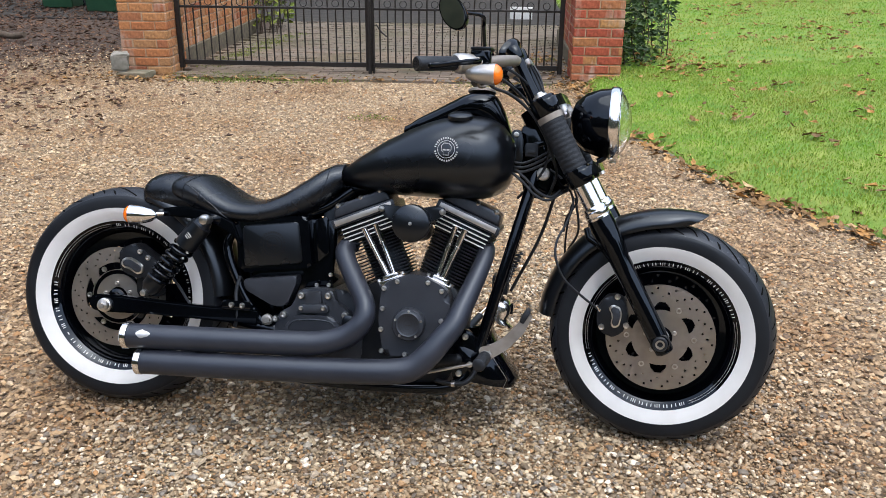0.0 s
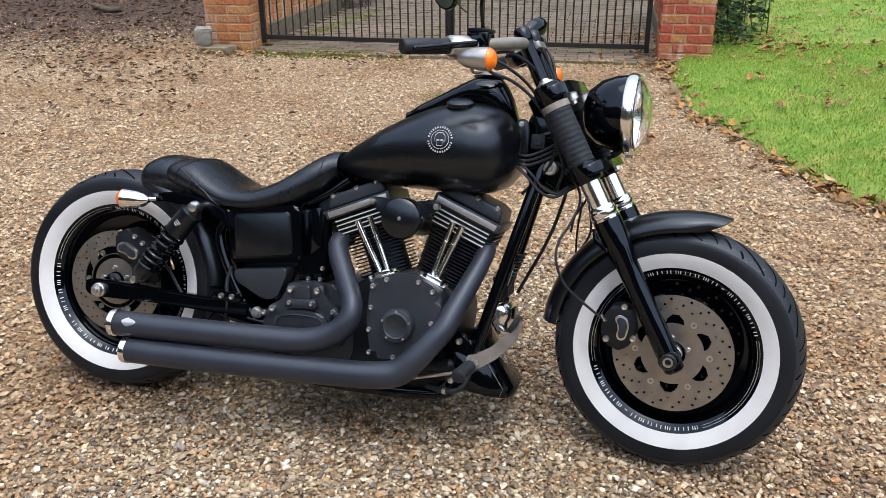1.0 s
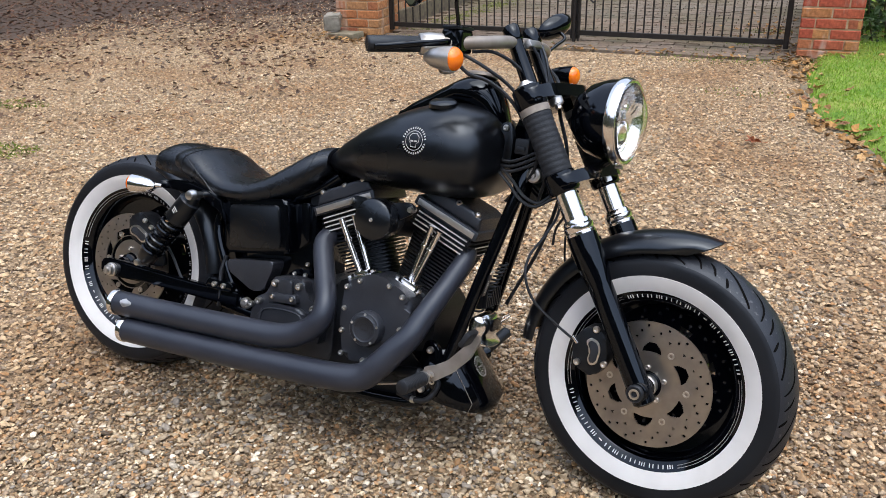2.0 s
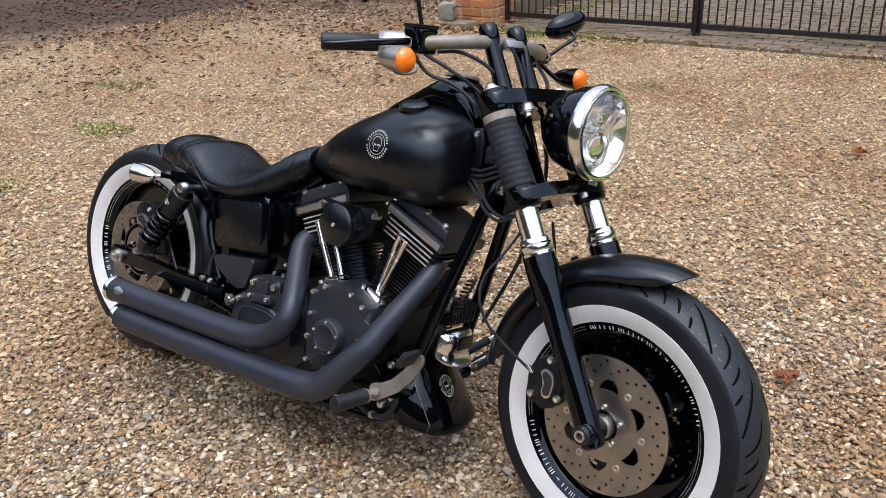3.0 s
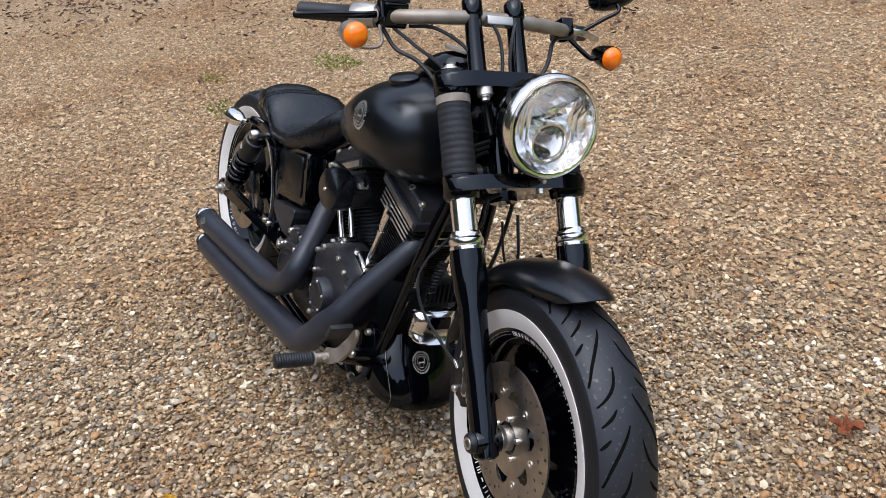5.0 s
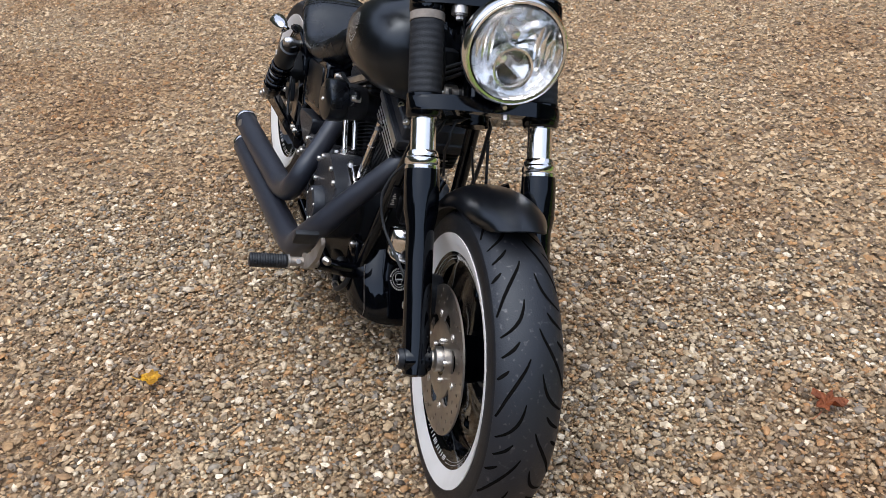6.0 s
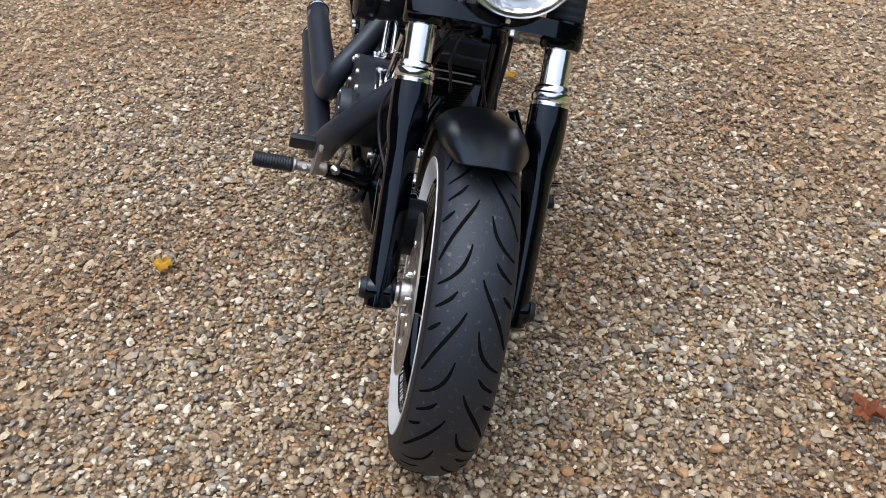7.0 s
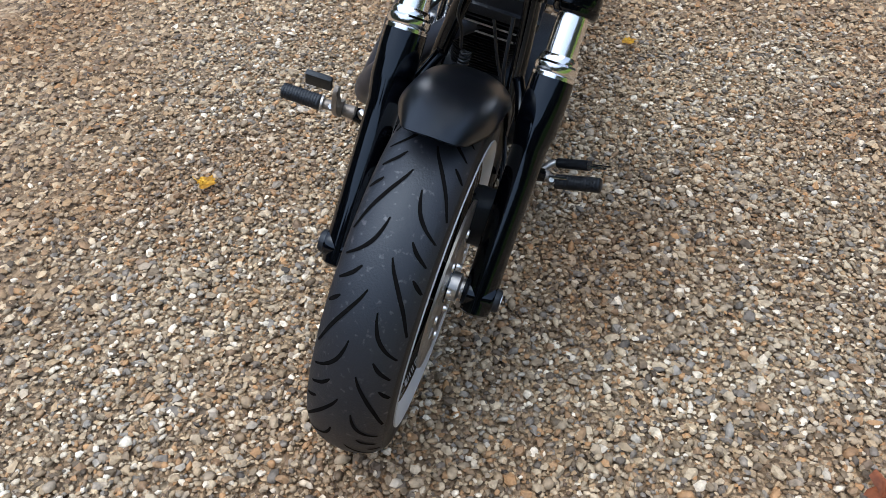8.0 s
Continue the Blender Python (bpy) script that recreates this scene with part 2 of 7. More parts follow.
# ---- shape helpers ----
def part(name, bm, mat, parent=None, label="", m=None, smooth=40):
    """Links a bmesh as one mesh object under a thing or a part."""
    if m is not None:
        bmesh.ops.transform(bm, matrix=m, verts=bm.verts)
    bmesh.ops.recalc_face_normals(bm, faces=bm.faces)
    me = bpy.data.meshes.new(name)
    bm.to_mesh(me)
    bm.free()
    me.materials.append(M[mat])
    if smooth:
        me.polygons.foreach_set("use_smooth", [True] * len(me.polygons))
        me.set_sharp_from_angle(angle=radians(smooth))
    ob = new(name, me)
    if parent is not None:
        ob.parent = parent
    if label:
        ob["label"] = label
    return ob


def merge(*bms):
    out = bmesh.new()
    for b in bms:
        me = bpy.data.meshes.new("tmp")
        b.to_mesh(me)
        out.from_mesh(me)
        bpy.data.meshes.remove(me)
        b.free()
    return out


def moved(bm, m):
    bmesh.ops.transform(bm, matrix=m, verts=bm.verts)
    return bm


def box(x0, x1, y0, y1, z0, z1, bevel=0.0, seg=2):
    bm = bmesh.new()
    bmesh.ops.create_cube(bm, size=1)
    for v in bm.verts:
        v.co = ((x0 + x1) / 2 + v.co.x * (x1 - x0), (y0 + y1) / 2 + v.co.y * (y1 - y0), (z0 + z1) / 2 + v.co.z * (z1 - z0))
    if bevel:
        bmesh.ops.bevel(bm, geom=bm.edges[:], offset=bevel, segments=seg, profile=0.6, affect="EDGES", clamp_overlap=True)
    return bm


def loft(rings, caps=True, closed=False):
    """Skins equal rings of points into a body."""
    bm = bmesh.new()
    vs = [[bm.verts.new(p) for p in r] for r in rings]
    n = len(vs[0])
    span = len(vs) if closed else len(vs) - 1
    for i in range(span):
        a, b = vs[i], vs[(i + 1) % len(vs)]
        for j in range(n):
            bm.faces.new((a[j], a[(j + 1) % n], b[(j + 1) % n], b[j]))
    if caps and not closed:
        bm.faces.new(vs[0][::-1])
        bm.faces.new(vs[-1])
    return bm


def spline(points, steps=8):
    """Catmull-Rom through the points."""
    p = [Vector(q) for q in points]
    p = [p[0] * 2 - p[1]] + p + [p[-1] * 2 - p[-2]]
    out = []
    for i in range(1, len(p) - 2):
        for s in range(steps):
            t = s / steps
            a, b, c, d = p[i - 1:i + 3]
            out.append(0.5 * (2 * b + (c - a) * t + (2 * a - 5 * b + 4 * c - d) * t * t + (3 * b - a - 3 * c + d) * t ** 3))
    return out + [p[-2]]


def tube(points, r, seg=12, caps=True, flat=1.0):
    """A round bar or hose along the points; r may be a list."""
    p = [Vector(q) for q in points]
    rs = r if isinstance(r, (list, tuple)) else [r] * len(p)
    side = None
    rings = []
    for i, q in enumerate(p):
        d = (p[min(i + 1, len(p) - 1)] - p[max(i - 1, 0)]).normalized()
        if side is None:
            side = d.orthogonal().normalized()
        side = (side - d * side.dot(d)).normalized()
        up = d.cross(side)
        rings.append([q + rs[i] * (math.cos(a) * side + flat * math.sin(a) * up) for a in (2 * math.pi * j / seg for j in range(seg))])
    return loft(rings, caps)


def lathe(profile, seg=48, closed=False, centre=(0, 0, 0), turn=None):
    """Turns (radius, y) points round the Y axis."""
    bm = bmesh.new()
    rings = []
    for j in range(seg):
        a = 2 * math.pi * j / seg
        rings.append([bm.verts.new((r * math.cos(a), y, r * math.sin(a))) for r, y in profile])
    n = len(profile)
    for j in range(seg):
        a, b = rings[j], rings[(j + 1) % seg]
        for i in range(n if closed else n - 1):
            bm.faces.new((a[i], b[i], b[(i + 1) % n], a[(i + 1) % n]))
    bmesh.ops.remove_doubles(bm, verts=bm.verts, dist=1e-5)
    if turn is not None:
        bmesh.ops.transform(bm, matrix=turn, verts=bm.verts)
    bmesh.ops.translate(bm, vec=centre, verts=bm.verts)
    return bm


def plate(outline, y0, y1, bevel=0.0, seg=2):
    """A prism: an outline of (x, z) between y0 and y1."""
    bm = bmesh.new()
    a = [bm.verts.new((x, y0, z)) for x, z in outline]
    b = [bm.verts.new((x, y1, z)) for x, z in outline]
    n = len(outline)
    fa, fb = bm.faces.new(a[::-1]), bm.faces.new(b)
    for i in range(n):
        bm.faces.new((a[i], a[(i + 1) % n], b[(i + 1) % n], b[i]))
    if bevel:
        edges = set(fa.edges) | set(fb.edges)
        bmesh.ops.bevel(bm, geom=list(edges), offset=bevel, segments=seg, profile=0.6, affect="EDGES", clamp_overlap=True)
    return bm


def rounded(outline, r, steps=4):
    """Rounds the corners of a closed (x, z) outline."""
    out = []
    n = len(outline)
    for i in range(n):
        p, a, b = Vector(outline[i]), Vector(outline[i - 1]), Vector(outline[(i + 1) % n])
        k = min(r, (a - p).length * 0.45, (b - p).length * 0.45)
        s, e = p + (a - p).normalized() * k, p + (b - p).normalized() * k
        for j in range(steps + 1):
            t = j / steps
            out.append(tuple((1 - t) ** 2 * s + 2 * t * (1 - t) * p + t * t * e))
    return out


def oval(cx, cy, cz, w, h, n=28, power=2.3, axis="x", top=1.0):
    """A superellipse ring across the x axis: half width w along y, half height h along z."""
    ring = []
    for j in range(n):
        a = 2 * math.pi * j / n
        c, s = math.cos(a), math.sin(a)
        yy = w * math.copysign(abs(c) ** (2 / power), c)
        zz = h * math.copysign(abs(s) ** (2 / power), s)
        if zz > 0:
            yy *= 1 - (1 - top) * (zz / h) ** 2
        ring.append((cx, cy + yy, cz + zz))
    return ring


def lerp_table(table, x):
    """Smooth read of rows (x, a, b, ...) at x."""
    for i in range(len(table) - 1):
        if table[i][0] <= x <= table[i + 1][0]:
            t = (x - table[i][0]) / (table[i + 1][0] - table[i][0])
            p0, p1, p2, p3 = table[max(i - 1, 0)], table[i], table[i + 1], table[min(i + 2, len(table) - 1)]
            return [0.5 * (2 * b + (c - a) * t + (2 * a - 5 * b + 4 * c - d) * t * t + (3 * b - a - 3 * c + d) * t ** 3)
                    for a, b, c, d in zip(p0[1:], p1[1:], p2[1:], p3[1:])]
    return list(table[-1][1:])


def bolt_head(x, y, z, r=0.007, h=0.006, side=-1):
    """A domed socket bolt facing along y."""
    prof = [(0.0, side * (h * 0.45)), (r * 0.45, side * h * 0.45), (r * 0.5, side * h), (r * 0.85, side * h * 0.95), (r, side * h * 0.6), (r, 0), (0, 0)]
    return lathe(prof, 12, centre=(x, y, z))


def fast_mesh(name, verts, faces, mat, smooth=False):
    """A large joined mesh from arrays of corners and equal faces."""
    me = bpy.data.meshes.new(name)
    nv, nf, k = len(verts), len(faces), faces.shape[1]
    me.vertices.add(nv)
    me.vertices.foreach_set("co", np.asarray(verts, dtype=np.float32).ravel())
    me.loops.add(nf * k)
    me.loops.foreach_set("vertex_index", np.asarray(faces, dtype=np.int32).ravel())
    me.polygons.add(nf)
    me.polygons.foreach_set("loop_start", np.arange(0, nf * k, k, dtype=np.int32))
    me.update(calc_edges=True)
    me.polygons.foreach_set("use_smooth", np.full(nf, smooth))
    me.materials.append(M[mat])
    return new(name, me)


# ---- ground ----
EDGE = [(1.30, 26.0), (1.26, 14.0), (1.24, 8.7), (1.08, 8.25), (1.03, 7.4), (1.10, 6.2), (1.34, 5.6), (1.55, 4.92), (1.72, 4.53), (1.90, 4.25), (2.14, 3.92), (2.6, 3.5), (3.4, 3.0), (5.0, 2.3), (9.0, 1.2)]


def edge_side(x, y):
    """Distance from the lawn's edge: positive on the lawn."""
    best, sign = 1e9, -1
    p = Vector((x, y))
    for (ax, ay), (bx, by) in zip(EDGE[:-1], EDGE[1:]):
        a, b = Vector((ax, ay)), Vector((bx, by))
        t = max(0, min(1, (p - a).dot(b - a) / (b - a).length_squared))
        d = (p - (a + t * (b - a)))
        if d.length < best:
            best = d.length
            sign = 1 if (b - a).x * d.y - (b - a).y * d.x > 0 else -1
    return best * sign


def ground_material():
    """Gravel bed with darker leaf mould towards the trees and green moss patches."""
    m = bpy.data.materials.new("gravel_bed")
    m.use_nodes = True
    n, k = m.node_tree.nodes, m.node_tree.links
    b = n["Principled BSDF"]
    b.inputs["Roughness"].default_value = 0.85
    tc = n.new("ShaderNodeTexCoord")
    cells = n.new("ShaderNodeTexVoronoi")
    cells.inputs["Scale"].default_value = 62
    k.new(tc.outputs["Object"], cells.inputs["Vector"])
    ramp = n.new("ShaderNodeValToRGB")
    el = ramp.color_ramp.elements
    tones = [(0, (0.08, 0.056, 0.035)), (0.2, (0.33, 0.235, 0.142)), (0.4, (0.14, 0.096, 0.057)), (0.6, (0.42, 0.32, 0.205)), (0.8, (0.20, 0.141, 0.085)), (1, (0.52, 0.42, 0.29))]
    while len(el) < len(tones):
        el.new(0.5)
    for e, (at, c) in zip(el, tones):
        e.position, e.color = at, (*c, 1)
    split = n.new("ShaderNodeSeparateColor")
    k.new(cells.outputs["Color"], split.inputs[0])
    k.new(split.outputs[0], ramp.inputs[0])
    xyz = n.new("ShaderNodeSeparateXYZ")
    k.new(tc.outputs["Object"], xyz.inputs[0])
    big = n.new("ShaderNodeTexNoise")
    big.inputs["Scale"].default_value, big.inputs["Detail"].default_value = 1.3, 5
    k.new(tc.outputs["Object"], big.inputs["Vector"])

    def maths(op, a, c):
        node = n.new("ShaderNodeMath")
        node.operation = op
        for i, v in enumerate((a, c)):
            if isinstance(v, (int, float)):
                node.inputs[i].default_value = v
            else:
                k.new(v, node.inputs[i])
        return node.outputs[0]

    # leaf mould lies where 0.55 x goes below a line that swings with the noise
    away = maths("ADD", maths("MULTIPLY", xyz.outputs[0], -0.62), maths("MULTIPLY", xyz.outputs[1], 0.62))
    away = maths("ADD", away, maths("MULTIPLY", big.outputs["Fac"], 2.2))
    span = n.new("ShaderNodeMapRange")
    span.inputs["From Min"].default_value, span.inputs["From Max"].default_value = 8.0, 9.6
    k.new(away, span.inputs["Value"])
    mould = n.new("ShaderNodeMix")
    mould.data_type = "RGBA"
    mould.inputs["B"].default_value = (0.055, 0.036, 0.026, 1)
    k.new(span.outputs[0], mould.inputs["Factor"])
    # the same broad browner patches as among the loose stones
    broad = n.new("ShaderNodeTexNoise")
    broad.inputs["Scale"].default_value, broad.inputs["Detail"].default_value = 1.1, 6.0
    k.new(n.new("ShaderNodeNewGeometry").outputs["Position"], broad.inputs["Vector"])
    amount = n.new("ShaderNodeMapRange")
    amount.inputs["From Min"].default_value, amount.inputs["From Max"].default_value = 0.44, 0.66
    amount.inputs["To Max"].default_value = 0.75
    k.new(broad.outputs["Fac"], amount.inputs["Value"])
    dust = n.new("ShaderNodeMix")
    dust.data_type, dust.blend_type = "RGBA", "MULTIPLY"
    dust.inputs["B"].default_value = (0.78, 0.64, 0.51, 1)
    k.new(amount.outputs[0], dust.inputs["Factor"])
    k.new(ramp.outputs[0], dust.inputs["A"])
    k.new(dust.outputs["Result"], mould.inputs["A"])
    k.new(mould.outputs["Result"], b.inputs["Base Color"])
    bp = n.new("ShaderNodeBump")
    bp.inputs["Strength"].default_value, bp.inputs["Distance"].default_value = 0.9, 0.01
    bp.invert = True
    k.new(cells.outputs["Distance"], bp.inputs["Height"])
    k.new(bp.outputs["Normal"], b.inputs["Normal"])
    return m


M["ground"] = ground_material()
gm = bmesh.new()
xs = [-400, -60, -20] + [-10 + 0.5 * i for i in range(41)] + [20, 60, 400]
ys = [-400, -60, -20] + [-6 + 0.5 * i for i in range(47)] + [30, 60, 400]
grid = [[gm.verts.new((x, y, 0.004 * noise.noise((x * 0.9, y * 0.9, 0)) - 0.012)) for x in xs] for y in ys]
for j in range(len(ys) - 1):
    for i in range(len(xs) - 1):
        gm.faces.new((grid[j][i], grid[j][i + 1], grid[j + 1][i + 1], grid[j + 1][i]))
tagged(part("ground", gm, "ground"), "pale brown gravel driveway bed darkening to leaf mould", "gravel driveway", kind="structure")


def pebbles(name, spots, sizes, seed, rough_shape, simple=False, worn=True):
    """Thousands of loose stones as one joined mesh: jittered twenty-faced pebbles lying flat."""
    rng = np.random.default_rng(seed)
    g = (1 + 5 ** 0.5) / 2
    base = np.array([(-1, g, 0), (1, g, 0), (-1, -g, 0), (1, -g, 0), (0, -1, g), (0, 1, g), (0, -1, -g), (0, 1, -g), (g, 0, -1), (g, 0, 1), (-g, 0, -1), (-g, 0, 1)]) / 1.902
    tri = np.array([(0, 11, 5), (0, 5, 1), (0, 1, 7), (0, 7, 10), (0, 10, 11), (1, 5, 9), (5, 11, 4), (11, 10, 2), (10, 7, 6), (7, 1, 8),
                    (3, 9, 4), (3, 4, 2), (3, 2, 6), (3, 6, 8), (3, 8, 9), (4, 9, 5), (2, 4, 11), (6, 2, 10), (8, 6, 7), (9, 8, 1)])
    if simple:
        # only the upper half: the rest lies in the bed
        turn = np.arange(5) * 2 * math.pi / 5
        base = np.concatenate([np.stack([np.cos(turn), np.sin(turn), np.full(5, -0.35)], 1), [(0.12, 0, 0.95)]]) * 1.12
        tri = np.array([(i, (i + 1) % 5, 5) for i in range(5)])
    else:
        tri = np.array([q for q in tri if base[q].mean(0)[2] > -0.5])
    corners = len(base)
    n = len(spots)
    v = np.repeat(base[None], n, 0) * (1 + rng.uniform(-rough_shape, rough_shape, (n, corners, 1)))
    v *= np.stack([rng.uniform(0.85, 1.6, n), rng.uniform(0.7, 1.1, n), rng.uniform(0.38, 0.75, n)], 1)[:, None, :]
    tilt = rng.uniform(-0.45, 0.45, n)
    c, s = np.cos(tilt)[:, None], np.sin(tilt)[:, None]
    v = np.stack([v[..., 0] * c - v[..., 2] * s, v[..., 1], v[..., 0] * s + v[..., 2] * c], -1)
    turn = rng.uniform(0, 6.283, n)
    c, s = np.cos(turn)[:, None], np.sin(turn)[:, None]
    v = np.stack([v[..., 0] * c - v[..., 1] * s, v[..., 0] * s + v[..., 1] * c, v[..., 2]], -1)
    v = v * sizes[:, None, None] + spots[:, None, :]
    f = tri[None] + corners * np.arange(n)[:, None, None]
    return fast_mesh(name, v.reshape(-1, 3), f.reshape(-1, 3), "gravel_far" if simple else "gravel", worn)


def spread(x0, x1, y0, y1, step, seed):
    rng = np.random.default_rng(seed)
    gx, gy = np.meshgrid(np.arange(x0, x1, step), np.arange(y0, y1, step))
    p = np.stack([gx.ravel(), gy.ravel(), np.zeros(gx.size)], 1)
    p[:, :2] += rng.uniform(-0.55, 0.55, (len(p), 2)) * step
    return p, rng


def on_gravel(p, margin=0.02):
    return np.array([edge_side(x, y) < -margin for x, y in p[:, :2]])


def close_by(p):
    """1 well inside the stretch of the finest stones, falling to 0 at its edge."""
    d = np.minimum(np.minimum(p[:, 0] + 1.25, 1.50 - p[:, 0]), np.minimum(p[:, 1] - 1.05, 3.65 - p[:, 1]))
    return np.clip(d / 0.5, 0, 1)


near, rng = spread(-1.25, 1.50, 1.05, 3.65, 0.0088, 5)
near = near[rng.uniform(0, 1, len(near)) < close_by(near)]
sizes = 0.0044 * np.clip(rng.lognormal(0, 0.46, len(near)), 0.55, 2.8)
near[:, 2] = rng.uniform(-0.008, 0.003, len(near)) + 0.1 * sizes
fine = sizes < 0.0046
chipped = ~fine & (rng.uniform(0, 1, len(near)) < 0.6)
round_ones = ~fine & ~chipped
tagged(pebbles("gravel", near[round_ones], sizes[round_ones], 11, 0.22), "small rounded brown, cream and grey flint stones", "gravel", kind="stuff")
tagged(pebbles("gravel", near[chipped], sizes[chipped], 13, 0.30, worn=False), "small chipped angular brown and cream flints", "gravel", kind="stuff")
tagged(pebbles("gravel", near[fine], sizes[fine] * 1.12, 14, 0.28, True), "fine brown and grey grit between the stones", "gravel", kind="stuff")

far, rng = spread(-6.4, 2.2, 0.5, 10.2, 0.0142, 6)
far = far[rng.uniform(0, 1, len(far)) > close_by(far)]
far = far[~((far[:, 0] > 1.95) & (far[:, 1] < 1.6))]
far = far[(far[:, 1] < 7.75) | ((far[:, 0] < -3.4) & (rng.uniform(0, 1, len(far)) < (10.2 - far[:, 1]) / 2.6))]
far = far[(rng.uniform(0, 1, len(far)) < 1.25 - 0.10 * np.hypot(far[:, 0] - 0.5, far[:, 1] - 1.5))]
far = far[on_gravel(far)]
rng = np.random.default_rng(7)
sizes = 0.0054 * np.clip(rng.lognormal(0, 0.42, len(far)), 0.5, 2.3)
far[:, 2] = rng.uniform(-0.006, 0.005, len(far)) + 0.2 * sizes
tagged(pebbles("gravel", far, sizes, 12, 0.25, True), "loose brown and cream stones spread over the drive", "gravel", kind="stuff")

# ---- lawn ----
def lawn_height(x, y, d):
    return 0.05 * min(1, d / 0.12) + 0.055 * max(0, d) + 0.02 * noise.noise((x * 1.1, y * 1.1, 3)) * min(1, d)


lm = bmesh.new()
rows = []
path = spline([(x, y, 0) for x, y in EDGE], 6)
out = [0.0, 0.05, 0.12, 0.25, 0.4, 0.6, 0.8, 1.0, 1.3, 1.6, 2.0, 2.4, 2.8, 3.3, 3.8, 4.4, 5.0, 6, 7, 8.5, 10, 12, 20]
for i, p in enumerate(path):
    a, b = path[max(i - 1, 0)], path[min(i + 1, len(path) - 1)]
    nrm = Vector((b.y - a.y, a.x - b.x, 0)).normalized() * -1
    nrm = (nrm * 0.35 + Vector((0.95, 0.3, 0)).normalized() * 0.65).normalized()
    rows.append([lm.verts.new((p.x + nrm.x * d, p.y + nrm.y * d, (lawn_height(p.x + nrm.x * d, p.y + nrm.y * d, max(0.0, edge_side(p.x + nrm.x * d, p.y + nrm.y * d))) - 0.012 if d else -0.02))) for d in out])
for r0, r1 in zip(rows[:-1], rows[1:]):
    for j in range(len(out) - 1):
        lm.faces.new((r0[j], r0[j + 1], r1[j + 1], r1[j]))
M["turf"] = material("mown_turf", (0.085, 0.19, 0.016), 0.8, second=(0.20, 0.25, 0.045), scale=5, bump=0.8, bump_scale=90)
lawn = tagged(part("lawn", lm, "turf"), "green lawn bank rising from the drive, scattered with leaves", "lawn", kind="structure")


def blades(count, x0, x1, y0, y1, h0, h1, w, seed, near=0.0):
    rng = np.random.default_rng(seed)
    p = np.stack([rng.uniform(x0, x1, count), rng.uniform(y0, y1, count)], 1)
    side = np.array([edge_side(x, y) for x, y in p])
    keep = side > near
    p, side = p[keep], side[keep]
    z = np.array([lawn_height(x, y, d) for (x, y), d in zip(p, side)]) - 0.006
    n = len(p)
    a = rng.uniform(0, 6.283, n)
    h = rng.uniform(h0, h1, n)
    lean = rng.uniform(0.1, 0.8, n)[:, None] * h[:, None] * np.stack([np.cos(a * 3.1), np.sin(a * 3.1)], 1)
    d = np.stack([np.cos(a), np.sin(a)], 1) * w
    b0 = np.concatenate([p - d, z[:, None]], 1)
    b1 = np.concatenate([p + d, z[:, None]], 1)
    m0 = np.concatenate([p - d * 0.7 + lean * 0.35, (z + h * 0.6)[:, None]], 1)
    m1 = np.concatenate([p + d * 0.7 + lean * 0.35, (z + h * 0.6)[:, None]], 1)
    tip = np.concatenate([p + lean, (z + h)[:, None]], 1)
    v = np.stack([b0, b1, m1, m0, tip], 1).reshape(-1, 3)
    o = 5 * np.arange(n)[:, None]
    f = np.concatenate([o + [0, 1, 2], o + [0, 2, 3], o + [3, 2, 4]], 0)
    return v, f


gv, gf = blades(120000, 1.0, 4.2, 3.2, 8.5, 0.008, 0.021, 0.0017, 21)
gv2, gf2 = blades(95000, 1.0, 9.0, 3.0, 16.0, 0.010, 0.024, 0.0050, 22)
tagged(fast_mesh("lawn_grass", np.concatenate([gv, gv2]), np.concatenate([gf, gf2 + len(gv)]), "grass"), "short mown green grass blades on the bank", "grass", kind="stuff")


def leaf_shape(size, rng, lobes=5):
    """A dry curled leaf with a lobed outline."""
    n = lobes * 2
    pts = [Vector((0, 0, 0))]
    for j in range(n):
        a = 2 * math.pi * j / n
        r = size * (1.0 if j % 2 == 0 else 0.78) * rng.uniform(0.75, 1.15) * (1.25 if j == 0 else 1)
        pts.append(Vector((r * math.cos(a), 0.62 * r * math.sin(a), size * rng.uniform(0.0, 0.45))))
    return pts, [(0, 1 + j, 1 + (j + 1) % n) for j in range(n)]


def litter(name, spots, lo, hi, seed, label, mat="shaded_litter"):
    rng = random.Random(seed)
    vs, fs = [], []
    for x, y, z in spots:
        pts, tri = leaf_shape(rng.uniform(lo, hi), rng, rng.choice((4, 5, 6)))
        m = pose(x, y, z, rng.uniform(-25, 25), rng.uniform(-25, 25), rng.uniform(0, 360))
        o = len(vs)
        vs += [tuple(m @ p) for p in pts]
        fs += [(a + o, b + o, c + o) for a, b, c in tri]
    ob = fast_mesh(name, np.array(vs), np.array(fs), mat)
    return tagged(ob, label, "fallen leaves", kind="stuff")


rng = random.Random(31)
spots = []
while len(spots) < 1250:
    # small drifts of a few leaves each, and single ones between them
    x, y = rng.uniform(1.0, 7.5), rng.uniform(3.2, 14)
    if noise.noise((x * 0.7, y * 0.7, 9)) + rng.uniform(-0.35, 0.35) < 0.0:
        continue
    way, reach = rng.uniform(0, math.pi), rng.uniform(0.03, 0.16)
    for k in range(rng.choice((1, 1, 1, 2, 3, 6, 9))):
        u, v = rng.gauss(0, reach), rng.gauss(0, 0.03)
        px, py = x + u * math.cos(way) - v * math.sin(way), y + u * math.sin(way) + v * math.cos(way)
        d = edge_side(px, py)
        if d > 0.05:
            spots.append((px, py, lawn_height(px, py, d) + rng.uniform(0.014, 0.028)))
